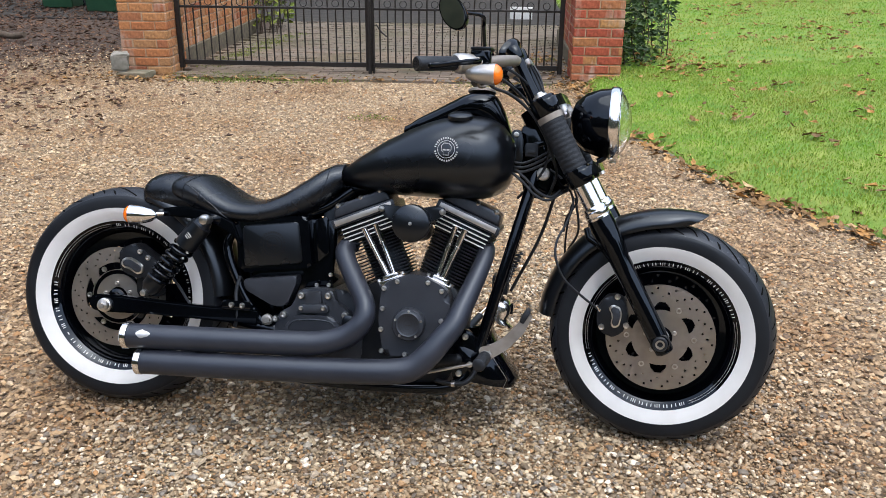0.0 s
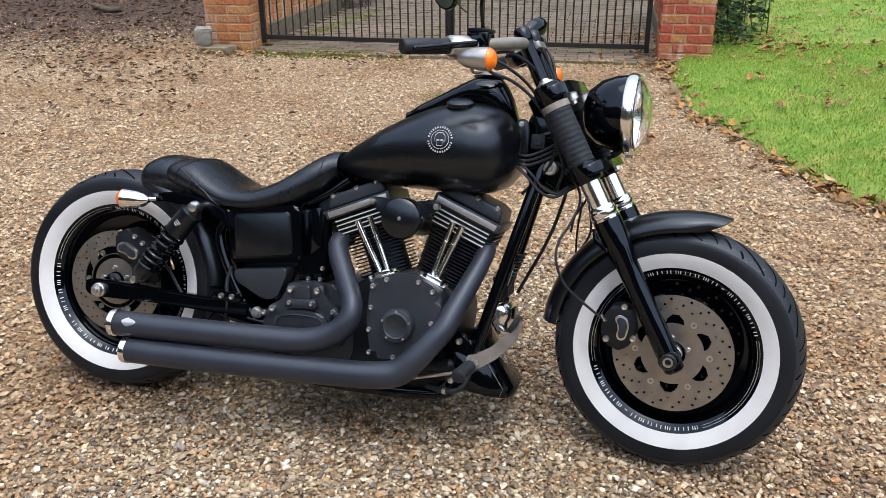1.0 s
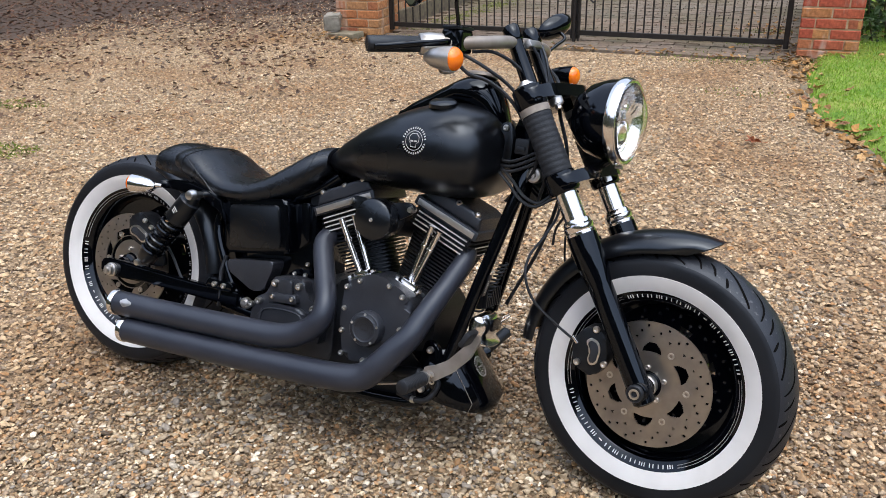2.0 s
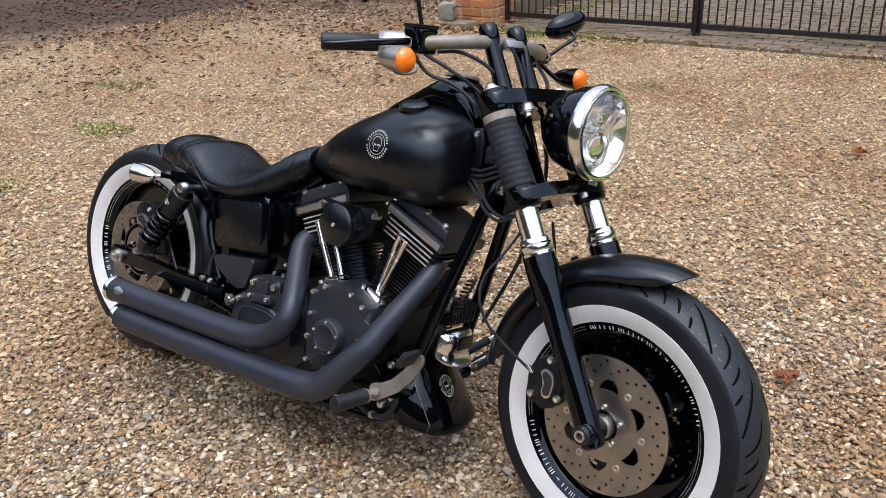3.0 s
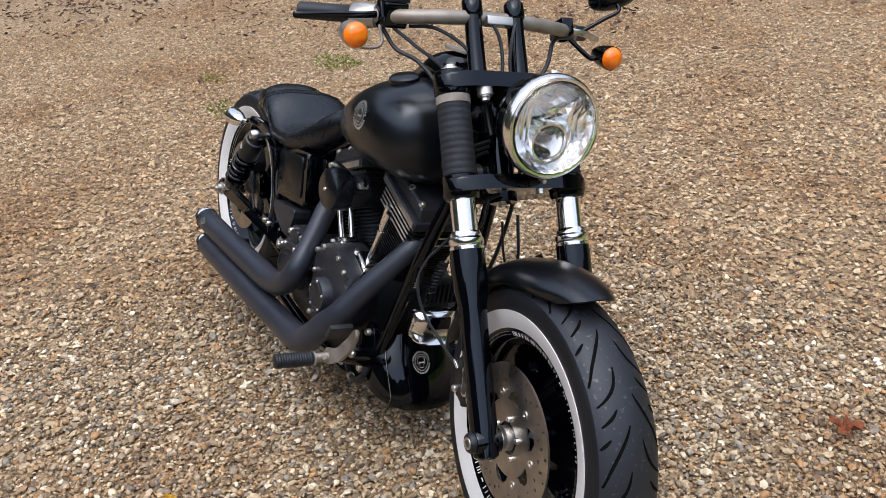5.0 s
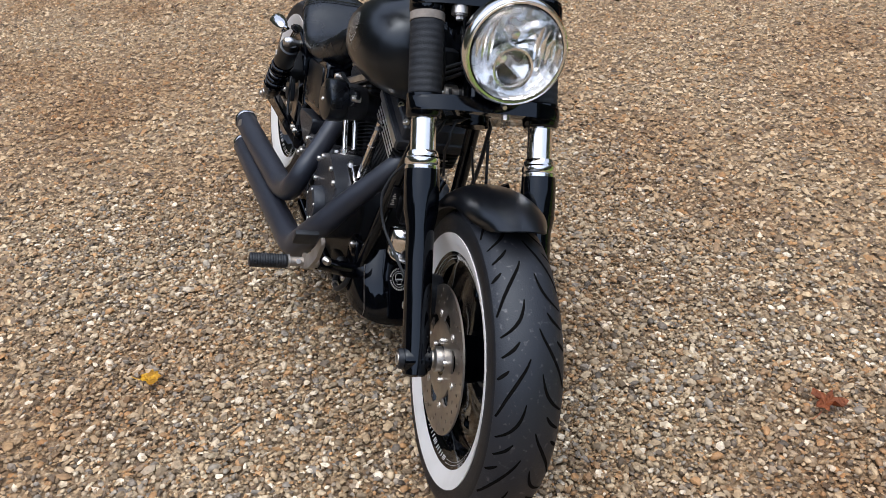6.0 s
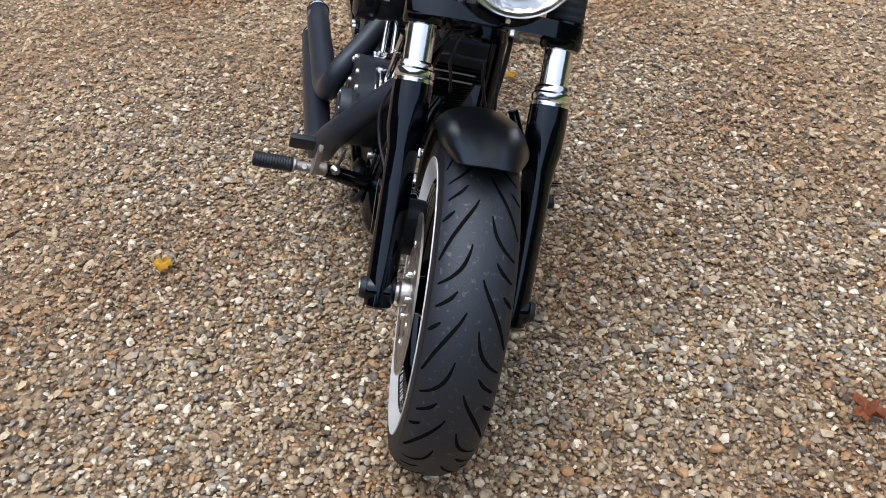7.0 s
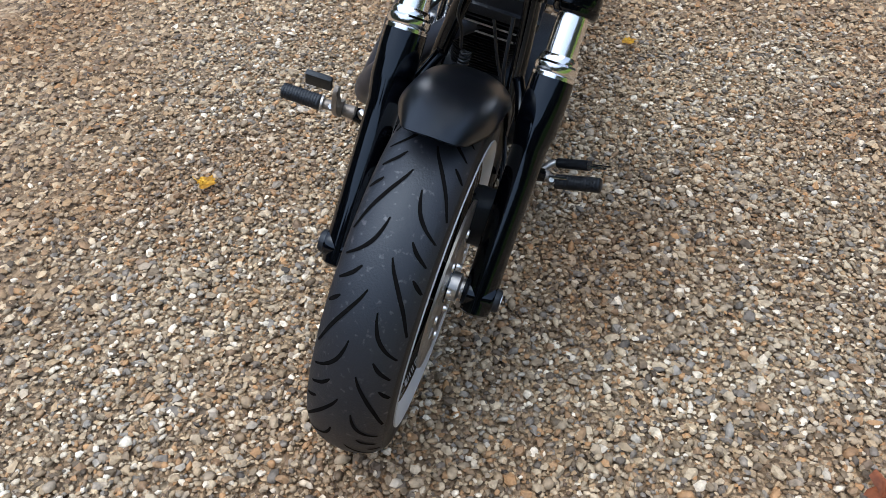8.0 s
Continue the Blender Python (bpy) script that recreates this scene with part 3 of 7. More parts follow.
while len(spots) < 1410:
    # thick beneath the shrub by the pillar
    x, y = rng.gauss(1.95, 0.28), rng.gauss(8.6, 0.6)
    d = edge_side(x, y)
    if d > 0.05:
        spots.append((x, y, lawn_height(x, y, d) + 0.02))
litter("lawn_leaves", spots, 0.014, 0.048, 1, "scattered dry brown leaves lying on the lawn", "lawn_leaf")
spots = []
while len(spots) < 400:
    t = rng.uniform(14, len(path) - 20)
    p = path[int(t)]
    d = rng.gauss(-0.045, 0.065)
    spots.append((p.x + d * 0.75 + rng.uniform(-.05, .05), p.y + d * 0.5 + rng.uniform(-.1, .1), 0.012 + max(0, 0.25 * d)))
litter("edge_leaves", spots, 0.015, 0.045, 2, "brown leaves gathered along the lawn edging", "lawn_leaf")
spots = []
while len(spots) < 14000:
    x, y = rng.uniform(-9, -1.0), rng.uniform(2.0, 15)
    if -0.62 * x + 0.62 * y + 2.0 * noise.noise((x * 0.8, y * 0.8, 2)) + rng.gauss(0, 1.2) > 6.9 and not (x > -3.5 and y > 7.6):
        spots.append((x, y, 0.012 + rng.uniform(0, 0.02)))
litter("ground_leaves", spots, 0.010, 0.036, 3, "dead brown leaves beneath the trees, coloured darker for the trees' shade")

spots = []
while len(spots) < 520:
    x, y = rng.choice(((rng.gauss(-3.05, 0.28), rng.gauss(7.72, 0.12)), (rng.gauss(0.75, 0.22), rng.gauss(8.9, 0.5)), (rng.gauss(1.0, 0.12), rng.gauss(7.65, 0.2)), (rng.uniform(-2.7, 0.8), rng.gauss(7.80, 0.05))))
    spots.append((x, y, 0.022))
litter("gateway_leaves", spots, 0.012, 0.034, 4, "brown leaves blown against the gate and pillars", "lawn_leaf")

# edging boards and stones along the lawn
def edging_piece(w):
    return box(-w / 2, w / 2, -0.025, 0.025, -0.05, 0.045, 0.008, 1)


edging = tagged(new("lawn_edging"), "weathered mossy brown stone edging between the drive and lawn", "edging", kind="structure")
rng = random.Random(8)
sections = path[20:62]
for a, b in zip(sections[:-1:2], sections[2::2]):
    d = b - a
    e = part("edging_stone", edging_piece(d.length * 0.96), "edging", edging, smooth=30)
    e.matrix_basis = pose(*((a + b) / 2 - Vector((0.02, 0.02, 0.034 + 0.014 * rng.random()))), rng.uniform(-4, 4), rng.uniform(-2, 2), math.degrees(math.atan2(d.y, d.x)))

# ---- gateway ----
GY, GX0, GX1 = 8.22, -2.86, 0.88
BL, BH, BD, J = 0.222, 0.072, 0.106, 0.011


def brick_mesh(length, mat="brick", name="brick"):
    bm = box(-length / 2, length / 2, -BD / 2, BD / 2, -BH / 2, BH / 2, 0.006, 1)
    me = bpy.data.meshes.new(name)
    bm.to_mesh(me)
    bm.free()
    me.materials.append(M[mat])
    return me


RED = (brick_mesh(BL), brick_mesh(BD))
ORANGE = (brick_mesh(BL, "brick_orange"), brick_mesh(BD, "brick_orange"))


def lay(parent, me, x, y, z, rz, rng):
    o = new("brick", me)
    o.parent = parent
    o.matrix_basis = pose(x + rng.uniform(-.002, .002), y + rng.uniform(-.002, .002), z, 0, 0, rz + rng.uniform(-.4, .4))
    return o


def brick_pillar(x0, y0, courses, label, rng, bricks):
    """A square pier two bricks wide: stretchers on each face, breaking joint course by course."""
    w = 2 * BL + J
    pier = part("gate_pillar", box(x0 + 0.006, x0 + w - 0.006, y0 + 0.006, y0 + w - 0.006, -0.1, courses * (BH + J), 0.002, 1), "mortar", smooth=0)
    tagged(pier, label, "brick pillar", "gate pillars")
    for c in range(courses):
        z = c * (BH + J) + BH / 2 + 0.002
        for side in range(4):
            odd = (c + side) % 2
            run = ([BL, BL] if not odd else [BL / 2 + BD / 2 - J / 2, BL])
            at = 0 if not odd else BD + J
            if odd:
                run = [BL, BD - 0.0]
            u = at
            for length in run:
                if u + length > w + 0.004:
                    length = w - u
                me = bricks[0] if length > 0.18 else bricks[1]
                cu = u + length / 2
                inset = BD / 2
                px, py, rz = ((x0 + cu, y0 + inset, 0), (x0 + w - inset, y0 + cu, 90), (x0 + w - cu, y0 + w - inset, 0), (x0 + inset, y0 + w - cu, 90))[side]
                lay(pier, me, px, py, z, rz, rng)
                u += length + J
    return pier


rng = random.Random(4)
brick_pillar(0.94, 7.96, 22, "red brick gate pillar streaked with white salts", rng, RED)
brick_pillar(GX0 - 0.44, 7.96, 22, "orange-brown brick gate pillar with pale mortar stains", rng, ORANGE)


def return_wall(x, y0, y1, courses, face, name):
    """A garden wall that runs back from its pillar; face: the side on which its bricks are laid."""
    wall = part(name, box(x - 0.1, x + 0.1, y0, y1, -0.1, courses * (BH + J), 0.002, 1), "mortar", smooth=0)
    tagged(wall, "red brick garden wall running back behind the gate", "brick wall", kind="structure")
    for c in range(courses):
        y = y0 + (0.12 if c % 2 else 0.0)
        while y + BL < y1:
            lay(wall, ORANGE[0] if face > 0 else RED[0], x + face * (0.1 - BD / 2 + 0.006), y + BL / 2, c * (BH + J) + BH / 2, 90, rng)
            y += BL + J
    part("plinth", box(min(x, x + face * 0.125), max(x, x + face * 0.125), y0 + 0.02, y1, -0.1, 0.17, 0.01, 1), "edging", wall, "damp mossy grey plinth along the wall's foot", smooth=30)


return_wall(GX0 - 0.14, 8.45, 11.4, 11, 1, "wall_west")
return_wall(1.10, 8.45, 10.6, 11, -1, "wall_east")


def gate_leaf(x0, x1, name):
    """One leaf of the iron gate: frame, rails, close-set dog bars below, taller bars and rings above."""
    gate = tagged(new(name), "black painted iron driveway gate leaf with close upright bars", "gate", "driveway gates")
    gate.matrix_basis = pose(0, GY, 0)
    for x in (x0, x1):
        part("stile", box(x - 0.022, x + 0.022, -0.022, 0.022, 0.03, 1.45, 0.004, 1), "iron", gate)
    for z, h in ((0.085, 0.022), (0.61, 0.010), (1.42, 0.016)):
        part("rail", box(x0 + 0.022, x1 - 0.022, -0.016, 0.016, z - h, z + h, 0.003, 1), "iron", gate)
    count = 23
    bar = None
    for i in range(count):
        x = x0 + (x1 - x0) * (i + 1) / (count + 1)
        bm = tube([(x, 0, 0.1), (x, 0, 0.4), (x, 0, 0.61 if i % 2 else 1.41)], 0.0075, 8)
        part("bar", bm, "iron", gate)
        if i % 2 == 0 and i + 2 < count:
            step = (x1 - x0) / (count + 1)
            part("ring", lathe([(0.032 + 0.004 * math.cos(a), 0.004 * math.sin(a)) for a in (k * math.pi / 4 for k in range(8))], 24, True, (x + step, 0, 0.656)), "iron", gate)
    return gate


gate_leaf(GX0 + 0.04, -0.985, "driveway_gate")
right_leaf = gate_leaf(-0.945, GX1 - 0.03, "driveway_gate")
part("drop_bolt", tube([(-0.93, -0.03, 0.0), (-0.93, -0.03, 0.45), (-0.90, -0.03, 0.47), (-0.85, -0.03, 0.40), (-0.80, -0.03, 0.36)], 0.008, 8), "iron", right_leaf)
post = tagged(part("gate_stop_post", box(-0.979, -0.951, GY - 0.060, GY - 0.026, -0.05, 0.95, 0.004, 1), "iron"), "black iron meeting stile post between the gate leaves", "post")

# paved drive beyond the gate: the nearest blocks one by one, the rest joined
def block_shell(x, y, z):
    k = 0.003
    low = [(x, y, -0.05), (x + 0.208, y, -0.05), (x + 0.208, y + 0.102, -0.05), (x, y + 0.102, -0.05)]
    top = [(x + k, y + k, z), (x + 0.208 - k, y + k, z), (x + 0.208 - k, y + 0.102 - k, z), (x + k, y + 0.102 - k, z)]
    return low + top, [(4, 5, 6, 7), (0, 1, 5, 4), (1, 2, 6, 5), (2, 3, 7, 6), (3, 0, 4, 7)]


vs, fs, singles = [], [], []
rng = random.Random(12)
y, row = 7.83, 0
while y < 12.3:
    x = -2.84 + (0.106 if row % 2 else 0)
    while x < 1.0:
        z = 0.012 + rng.uniform(-0.003, 0.003)
        if len(singles) < 300:
            singles.append((x, y, z))
        else:
            o = len(vs)
            v, f = block_shell(x, y, z)
            vs += v
            fs += [tuple(i + o for i in q) for q in f]
        x += 0.2125
    y += 0.1065
    row += 1
paving = tagged(fast_mesh("paving", np.array(vs), np.array(fs), "paving"), "brown-grey weathered block paving beyond the gate", "paving", kind="structure")
v, f = block_shell(0, 0, 0)
block = bpy.data.meshes.new("paving_block")
block.from_pydata(v, [], f)
block.materials.append(M["paving_single"])
for x, y, z in singles:
    o = new("paving_block", block)
    o.parent = paving
    o.matrix_basis = pose(x, y, z)
# below bare asphalt's tone: tree shade over the lane is in the colour
M["asphalt"] = material("shade_darkened_asphalt", (0.032, 0.031, 0.031), 0.9, second=(0.05, 0.047, 0.044), scale=6, bump=0.5, bump_scale=150, spec=0.2)
tagged(part("road", box(-9, 7, 12.35, 18.5, -0.08, 0.01, 0.01, 1), "asphalt"), "asphalt lane beyond the paved drive, coloured darker for tree shade", "road", kind="structure")

# unseen ring of tall trees added well outside the drive: closes the garden, darkens reflections
ring = bmesh.new()
rows = []
for j, z in enumerate((-0.5, 1.5, 4, 6, 8, 9.5, 10.7, 11.5)):
    row = []
    for i in range(120):
        a = 2 * math.pi * i / 120
        r = 19 + 1.6 * noise.noise((4 * math.cos(a), 4 * math.sin(a), z * 0.35)) + (0.12 * z if z < 8 else 0.12 * 8 + 0.25 * (z - 8))
        lift = 2.2 * noise.noise((6 * math.cos(a), 6 * math.sin(a), 7)) * (z / 11)
        # lowered on the open lawn side to let more sky into the reflections
        lift -= 0.36 * z * max(0.0, math.cos(a + 0.15)) ** 0.7
        row.append(ring.verts.new((0.5 + r * math.cos(a), 2.5 + r * math.sin(a), z + lift)))
    rows.append(row)
for r0, r1 in zip(rows[:-1], rows[1:]):
    for i in range(120):
        ring.faces.new((r0[i], r0[(i + 1) % 120], r1[(i + 1) % 120], r1[i]))
tagged(part("backdrop", ring, "far_wood"), "unseen dark tree belt added round the garden to darken reflections", "tree belt", kind="structure")
# ---- motorcycle ----
bike = tagged(new("motorcycle"), "custom matt black cruiser motorcycle with whitewall tyres leaning on its stand", "motorcycle")
bike.matrix_basis = Matrix.Translation((-0.8955, 2.2423, 0.0032)) @ pose(0, 0, 0, 0, 0, -4.5) @ pose(0, 0, 0, -17)

# fork frame: origin at the front axle, x ahead across the legs, z up along them, turned a little to the right
RAKE = radians(29.2)
AXLE = Vector((1.628, 0, 0.320))
up, ahead = Vector((-math.sin(RAKE), 0, math.cos(RAKE))), Vector((math.cos(RAKE), 0, math.sin(RAKE)))
pivot = AXLE - 0.055 * ahead
STEER = Matrix.Translation(pivot) @ Matrix.Rotation(radians(-7.2), 4, up) @ Matrix.Translation(-pivot)
FORK = STEER @ Matrix.Translation(AXLE) @ Matrix(((ahead.x, 0, up.x, 0), (0, 1, 0, 0), (ahead.z, 0, up.z, 0), (0, 0, 0, 1)))
WHEEL_F = STEER @ Matrix.Translation(AXLE)
WHEEL_R = Matrix.Translation((-0.016, 0, 0.328))


def tyre_profile(R, rim, half, n=18):
    """Tyre section as (radius, y): bead, bulging sidewall, round crown."""
    pts = [(rim - 0.004, -half * 0.72), (rim + 0.012, -half * 0.86), (rim + (R - rim) * 0.30, -half * 0.985), (rim + (R - rim) * 0.52, -half)]
    for i in range(n + 1):
        a = -1 + 2 * i / n
        y = half * 0.985 * math.sin(a * math.pi / 2)
        drop = (R - rim) * 0.36 * (1 - math.cos(a * math.pi / 2)) ** 0.92
        pts.append((R - drop, y))
    pts += [(r, -y) for r, y in pts[3::-1]]
    pts += [(rim - 0.012, half * 0.6), (rim - 0.012, -half * 0.6)]
    return pts


def tread_radius(R, rim, half, y):
    a = math.asin(max(-1, min(1, y / (half * 0.985)))) / (math.pi / 2)
    return R - (R - rim) * 0.36 * (1 - math.cos(a * math.pi / 2)) ** 0.92


def wheel(name, R, rim, white, half, place, front):
    w = part(name, lathe([(rim + 0.006, -half * 0.80), (rim + 0.007, -half * 0.72), (rim - 0.004, -half * 0.70), (rim - 0.022, -half * 0.50), (rim - 0.028, 0),
                          (rim - 0.022, half * 0.50), (rim - 0.004, half * 0.70), (rim + 0.007, half * 0.72), (rim + 0.006, half * 0.80),
                          (rim - 0.012, half * 0.72), (rim - 0.03, half * 0.5), (rim - 0.038, 0), (rim - 0.03, -half * 0.5), (rim - 0.012, -half * 0.72)], 72, True),
             "gloss_black", bike, "gloss black cast wheel with whitewall tyre", place)
    part("tyre", lathe(tyre_profile(R, rim, half), 96, True), "rubber", w, "black rubber tyre", place)
    # white band lies 2 mm proud on the sidewall
    for s in (-1, 1):
        band = []
        for r in np.linspace(rim + 0.002, white, 7):
            f = (r - rim) / (R - rim)
            y = half * (0.80 + 0.22 * math.sin(min(1, f / 0.52) * math.pi / 2)) if f < 0.52 else half * 1.02
            band.append((float(r), s * (y + 0.0015)))
        band += [(r, y - s * 0.004) for r, y in band[::-1]]
        part("whitewall", lathe(band, 96, True), "whitewall", w, "clean white sidewall band", place)
    # solid cast centre with oval slots near the rim
    n, radii = 160, [0.03 + (rim - 0.056) * i / 18 for i in range(19)]
    web = bmesh.new()
    vs = [[web.verts.new((r * math.cos(2 * math.pi * j / n), 0.008 * math.sin(math.pi * i / 18), r * math.sin(2 * math.pi * j / n))) for j in range(n)] for i, r in enumerate(radii)]
    for i in range(18):
        rm = (radii[i] + radii[i + 1]) / 2
        for j in range(n):
            a = 2 * math.pi * (j + 0.5) / n
            arc = ((a * 8 / (2 * math.pi)) % 1 - 0.5) * 2 * math.pi / 8 * rm
            if (arc / 0.018) ** 2 + ((rm - (rim - 0.082)) / 0.012) ** 2 > 1:
                web.faces.new((vs[i][j], vs[i][(j + 1) % n], vs[i + 1][(j + 1) % n], vs[i + 1][j]))
    bmesh.ops.delete(web, geom=[v for v in web.verts if not v.link_faces], context="VERTS")
    bmesh.ops.solidify(web, geom=web.faces[:], thickness=0.016)
    part("wheel_centre", web, "gloss_black", w, "solid black slotted wheel centre", place, smooth=30)
    part("hub", lathe([(0.0, -0.075), (0.034, -0.075), (0.036, -0.05), (0.05, -0.035), (0.05, 0.035), (0.036, 0.05), (0.034, 0.075), (0, 0.075)], 32), "gloss_black", w, m=place)
    return w


front_wheel = wheel("front_wheel", 0.322, 0.2185, 0.259, 0.068, WHEEL_F, True)
rear_wheel = wheel("rear_wheel", 0.337, 0.230, 0.273, 0.090, WHEEL_R, False)


# fuel tank
TANK = [(0.640, 0.02, 0.728, 0.735), (0.66, 0.055, 0.712, 0.757), (0.72, 0.105, 0.702, 0.803), (0.80, 0.150, 0.698, 0.858), (0.90, 0.183, 0.697, 0.910),
        (0.98, 0.197, 0.697, 0.938), (1.05, 0.198, 0.698, 0.947), (1.10, 0.188, 0.704, 0.940), (1.14, 0.165, 0.718, 0.918), (1.165, 0.125, 0.742, 0.880), (1.178, 0.06, 0.78, 0.84)]
rings = []
for i in range(40):
    x = 0.640 + (1.178 - 0.640) * (i / 39) ** 0.9
    w, z0, z1 = lerp_table(TANK, x)
    rings.append(oval(x, 0, z0 + (z1 - z0) * 0.42, w * 1.02, (z1 - z0) * 0.5, 44, 2.6, top=0.92))
tank = part("fuel_tank", loft(rings), "satin_black", bike, "satin black teardrop fuel tank", smooth=60)

# seat
SEAT = [(0.148, 0.095, 0.652, 0.684), (0.160, 0.118, 0.642, 0.702), (0.178, 0.129, 0.632, 0.711), (0.20, 0.134, 0.620, 0.717), (0.245, 0.140, 0.600, 0.711), (0.30, 0.146, 0.582, 0.678), (0.36, 0.150, 0.572, 0.650),
        (0.43, 0.150, 0.574, 0.648), (0.50, 0.144, 0.584, 0.676), (0.57, 0.130, 0.606, 0.722), (0.62, 0.112, 0.640, 0.755), (0.672, 0.085, 0.69, 0.768)]
rings = []
for i in range(36):
    x = 0.148 + 0.524 * i / 35
    w, z0, z1 = lerp_table(SEAT, x)
    rings.append(oval(x, 0, (z0 + z1) / 2, w, (z1 - z0) / 2, 32, 3.2, top=0.8))
seat = part("seat", loft(rings), "leather", bike, "black leather solo seat with stitched seams", smooth=60)
PAD = [(0.050, 0.06, 0.640, 0.665), (0.056, 0.088, 0.614, 0.688), (0.075, 0.106, 0.604, 0.706), (0.12, 0.113, 0.600, 0.720), (0.17, 0.115, 0.600, 0.715), (0.22, 0.115, 0.600, 0.69), (0.25, 0.10, 0.605, 0.66)]
rings = []
for i in range(20):
    x = 0.050 + 0.20 * i / 19
    w, z0, z1 = lerp_table(PAD, x)
    rings.append(oval(x, 0, (z0 + z1) / 2, w, (z1 - z0) / 2, 32, 2.8, top=0.8))
part("pillion_pad", loft(rings), "leather", bike, "black leather pad over the bobbed fender", smooth=60)

# exhausts
UP = spline([(0.105, -0.245, 0.242), (0.20, -0.243, 0.243), (0.38, -0.236, 0.246), (0.56, -0.228, 0.250), (0.66, -0.225, 0.256), (0.735, -0.222, 0.280), (0.780, -0.218, 0.322), (0.783, -0.200, 0.370), (0.743, -0.152, 0.428), (0.706, -0.112, 0.480), (0.692, -0.085, 0.510), (0.70, -0.045, 0.53)], 8)
part("upper_exhaust", tube(UP, [0.0355 - 0.0065 * max(0.0, min(1.0, (i - 28) / 26)) for i in range(len(UP))], 28), "ceramic_black", bike, "matt black upper exhaust pipe")
LOW = spline([(0.148, -0.248, 0.170), (0.30, -0.245, 0.172), (0.50, -0.24, 0.176), (0.70, -0.235, 0.182), (0.86, -0.232, 0.190), (0.93, -0.228, 0.205), (0.975, -0.224, 0.245), (1.006, -0.214, 0.284), (1.039, -0.196, 0.328), (1.056, -0.172, 0.372), (1.074, -0.144, 0.418), (1.091, -0.113, 0.464), (1.106, -0.084, 0.508), (1.110, -0.062, 0.532), (1.100, -0.036, 0.548), (1.080, -0.010, 0.556)], 8)
part("lower_exhaust", tube(LOW, [0.0365 - 0.0110 * max(0.0, min(1.0, (i - 38) / (len(LOW) - 63))) for i in range(len(LOW))], 28), "ceramic_black", bike, "matt black lower exhaust pipe")
for p in (UP, LOW):
    d = (p[0] - p[1]).normalized()
    turn = d.to_track_quat("Y", "Z").to_matrix().to_4x4()
    part("exhaust_tip", lathe([(0.0372, 0.000), (0.0382, 0.002), (0.0382, 0.016), (0.036, 0.018), (0.033, 0.016), (0.033, -0.03), (0, -0.03), ], 32, centre=p[0], turn=turn), "chrome", bike, "polished chrome exhaust tip")

# fork legs
for s in (-1, 1):
    y = s * 0.128
    leg = part("fork_leg", tube([(0, y, -0.035), (0, y, -0.03), (0, y, 0.02), (0, y, 0.20), (0, y, 0.265), (0, y, 0.30), (0, y, 0.355), (0, y, 0.385)], [0.020, 0.026, 0.0285, 0.0285, 0.0295, 0.036, 0.037, 0.036], 32), "gloss_black", bike, "gloss black fork slider", FORK)
    part("collar", lathe([(0.03, -0.016), (0.036, -0.016), (0.0365, -0.010), (0.034, -0.008), (0.0365, -0.004), (0.0365, 0.006), (0.033, 0.010), (0.033, 0.016), (0.0295, 0.022), (0.027, 0.022)], 36, False, (0, y, 0.400), Matrix.Rotation(radians(90), 4, "X")), "chrome", leg, "chrome dust collar", FORK)
    part("stanchion", tube([(0, y, 0.39), (0, y, 0.62)], 0.0265, 32), "chrome", leg, "chrome fork tube", FORK)
    wrap_pts = [(0, y, 0.535 + 0.165 * i / 60) for i in range(61)]
    part("fork_wrap", tube(wrap_pts, [0.034 + 0.0014 * abs(math.sin(i * 0.62)) for i in range(61)], 28), "wrap", leg, "black wound tape wrap", FORK)
    part("wrap_band", tube([(0, y, 0.688), (0, y, 0.705)], 0.0365, 28), "grey_band", leg, "frayed grey end band", FORK)
    part("fork_cap", lathe([(0.0, 0.016), (0.012, 0.016), (0.014, 0.010), (0.019, 0.009), (0.022, 0.005), (0.022, -0.01), (0, -0.01)], 24, False, (0, y, 0.757), Matrix.Rotation(radians(90), 4, "X")), "brushed", leg, "bright fork top cap", FORK)

# headlamp
HL = FORK @ Matrix.Translation((0.135, 0.01, 0.612)) @ Matrix.Rotation(RAKE, 4, "Y") @ Matrix.Rotation(radians(-90), 4, "Z")
headlamp = part("headlamp", lathe([(0.0, -0.115), (0.03, -0.113), (0.06, -0.10), (0.085, -0.07), (0.098, -0.03), (0.101, 0.0), (0.09, 0.0), (0.07, -0.05), (0, -0.09)], 56), "gloss_black", bike, "round gloss black headlamp shell", HL)
part("bezel", lathe([(0.101, -0.001), (0.1045, 0.000), (0.1062, 0.004), (0.1066, 0.011), (0.1055, 0.018), (0.1025, 0.0245), (0.0985, 0.0275), (0.0945, 0.0268), (0.0930, 0.0235), (0.0945, 0.016), (0.098, 0.0)], 72, True), "chrome", headlamp, "chrome headlamp bezel", HL)
part("bezel_bead", lathe([(0.1010 + 0.0017 * math.cos(a), 0.0262 + 0.0017 * math.sin(a)) for a in (k * math.pi / 4 for k in range(8))], 72, True), "chrome", headlamp, "raised chrome bead round the glass", HL)
part("reflector", lathe([(0.0, -0.05), (0.03, -0.045), (0.06, -0.028), (0.083, 0.0), (0.092, 0.024)], 48), "reflector", headlamp, "bright faceted reflector", HL)
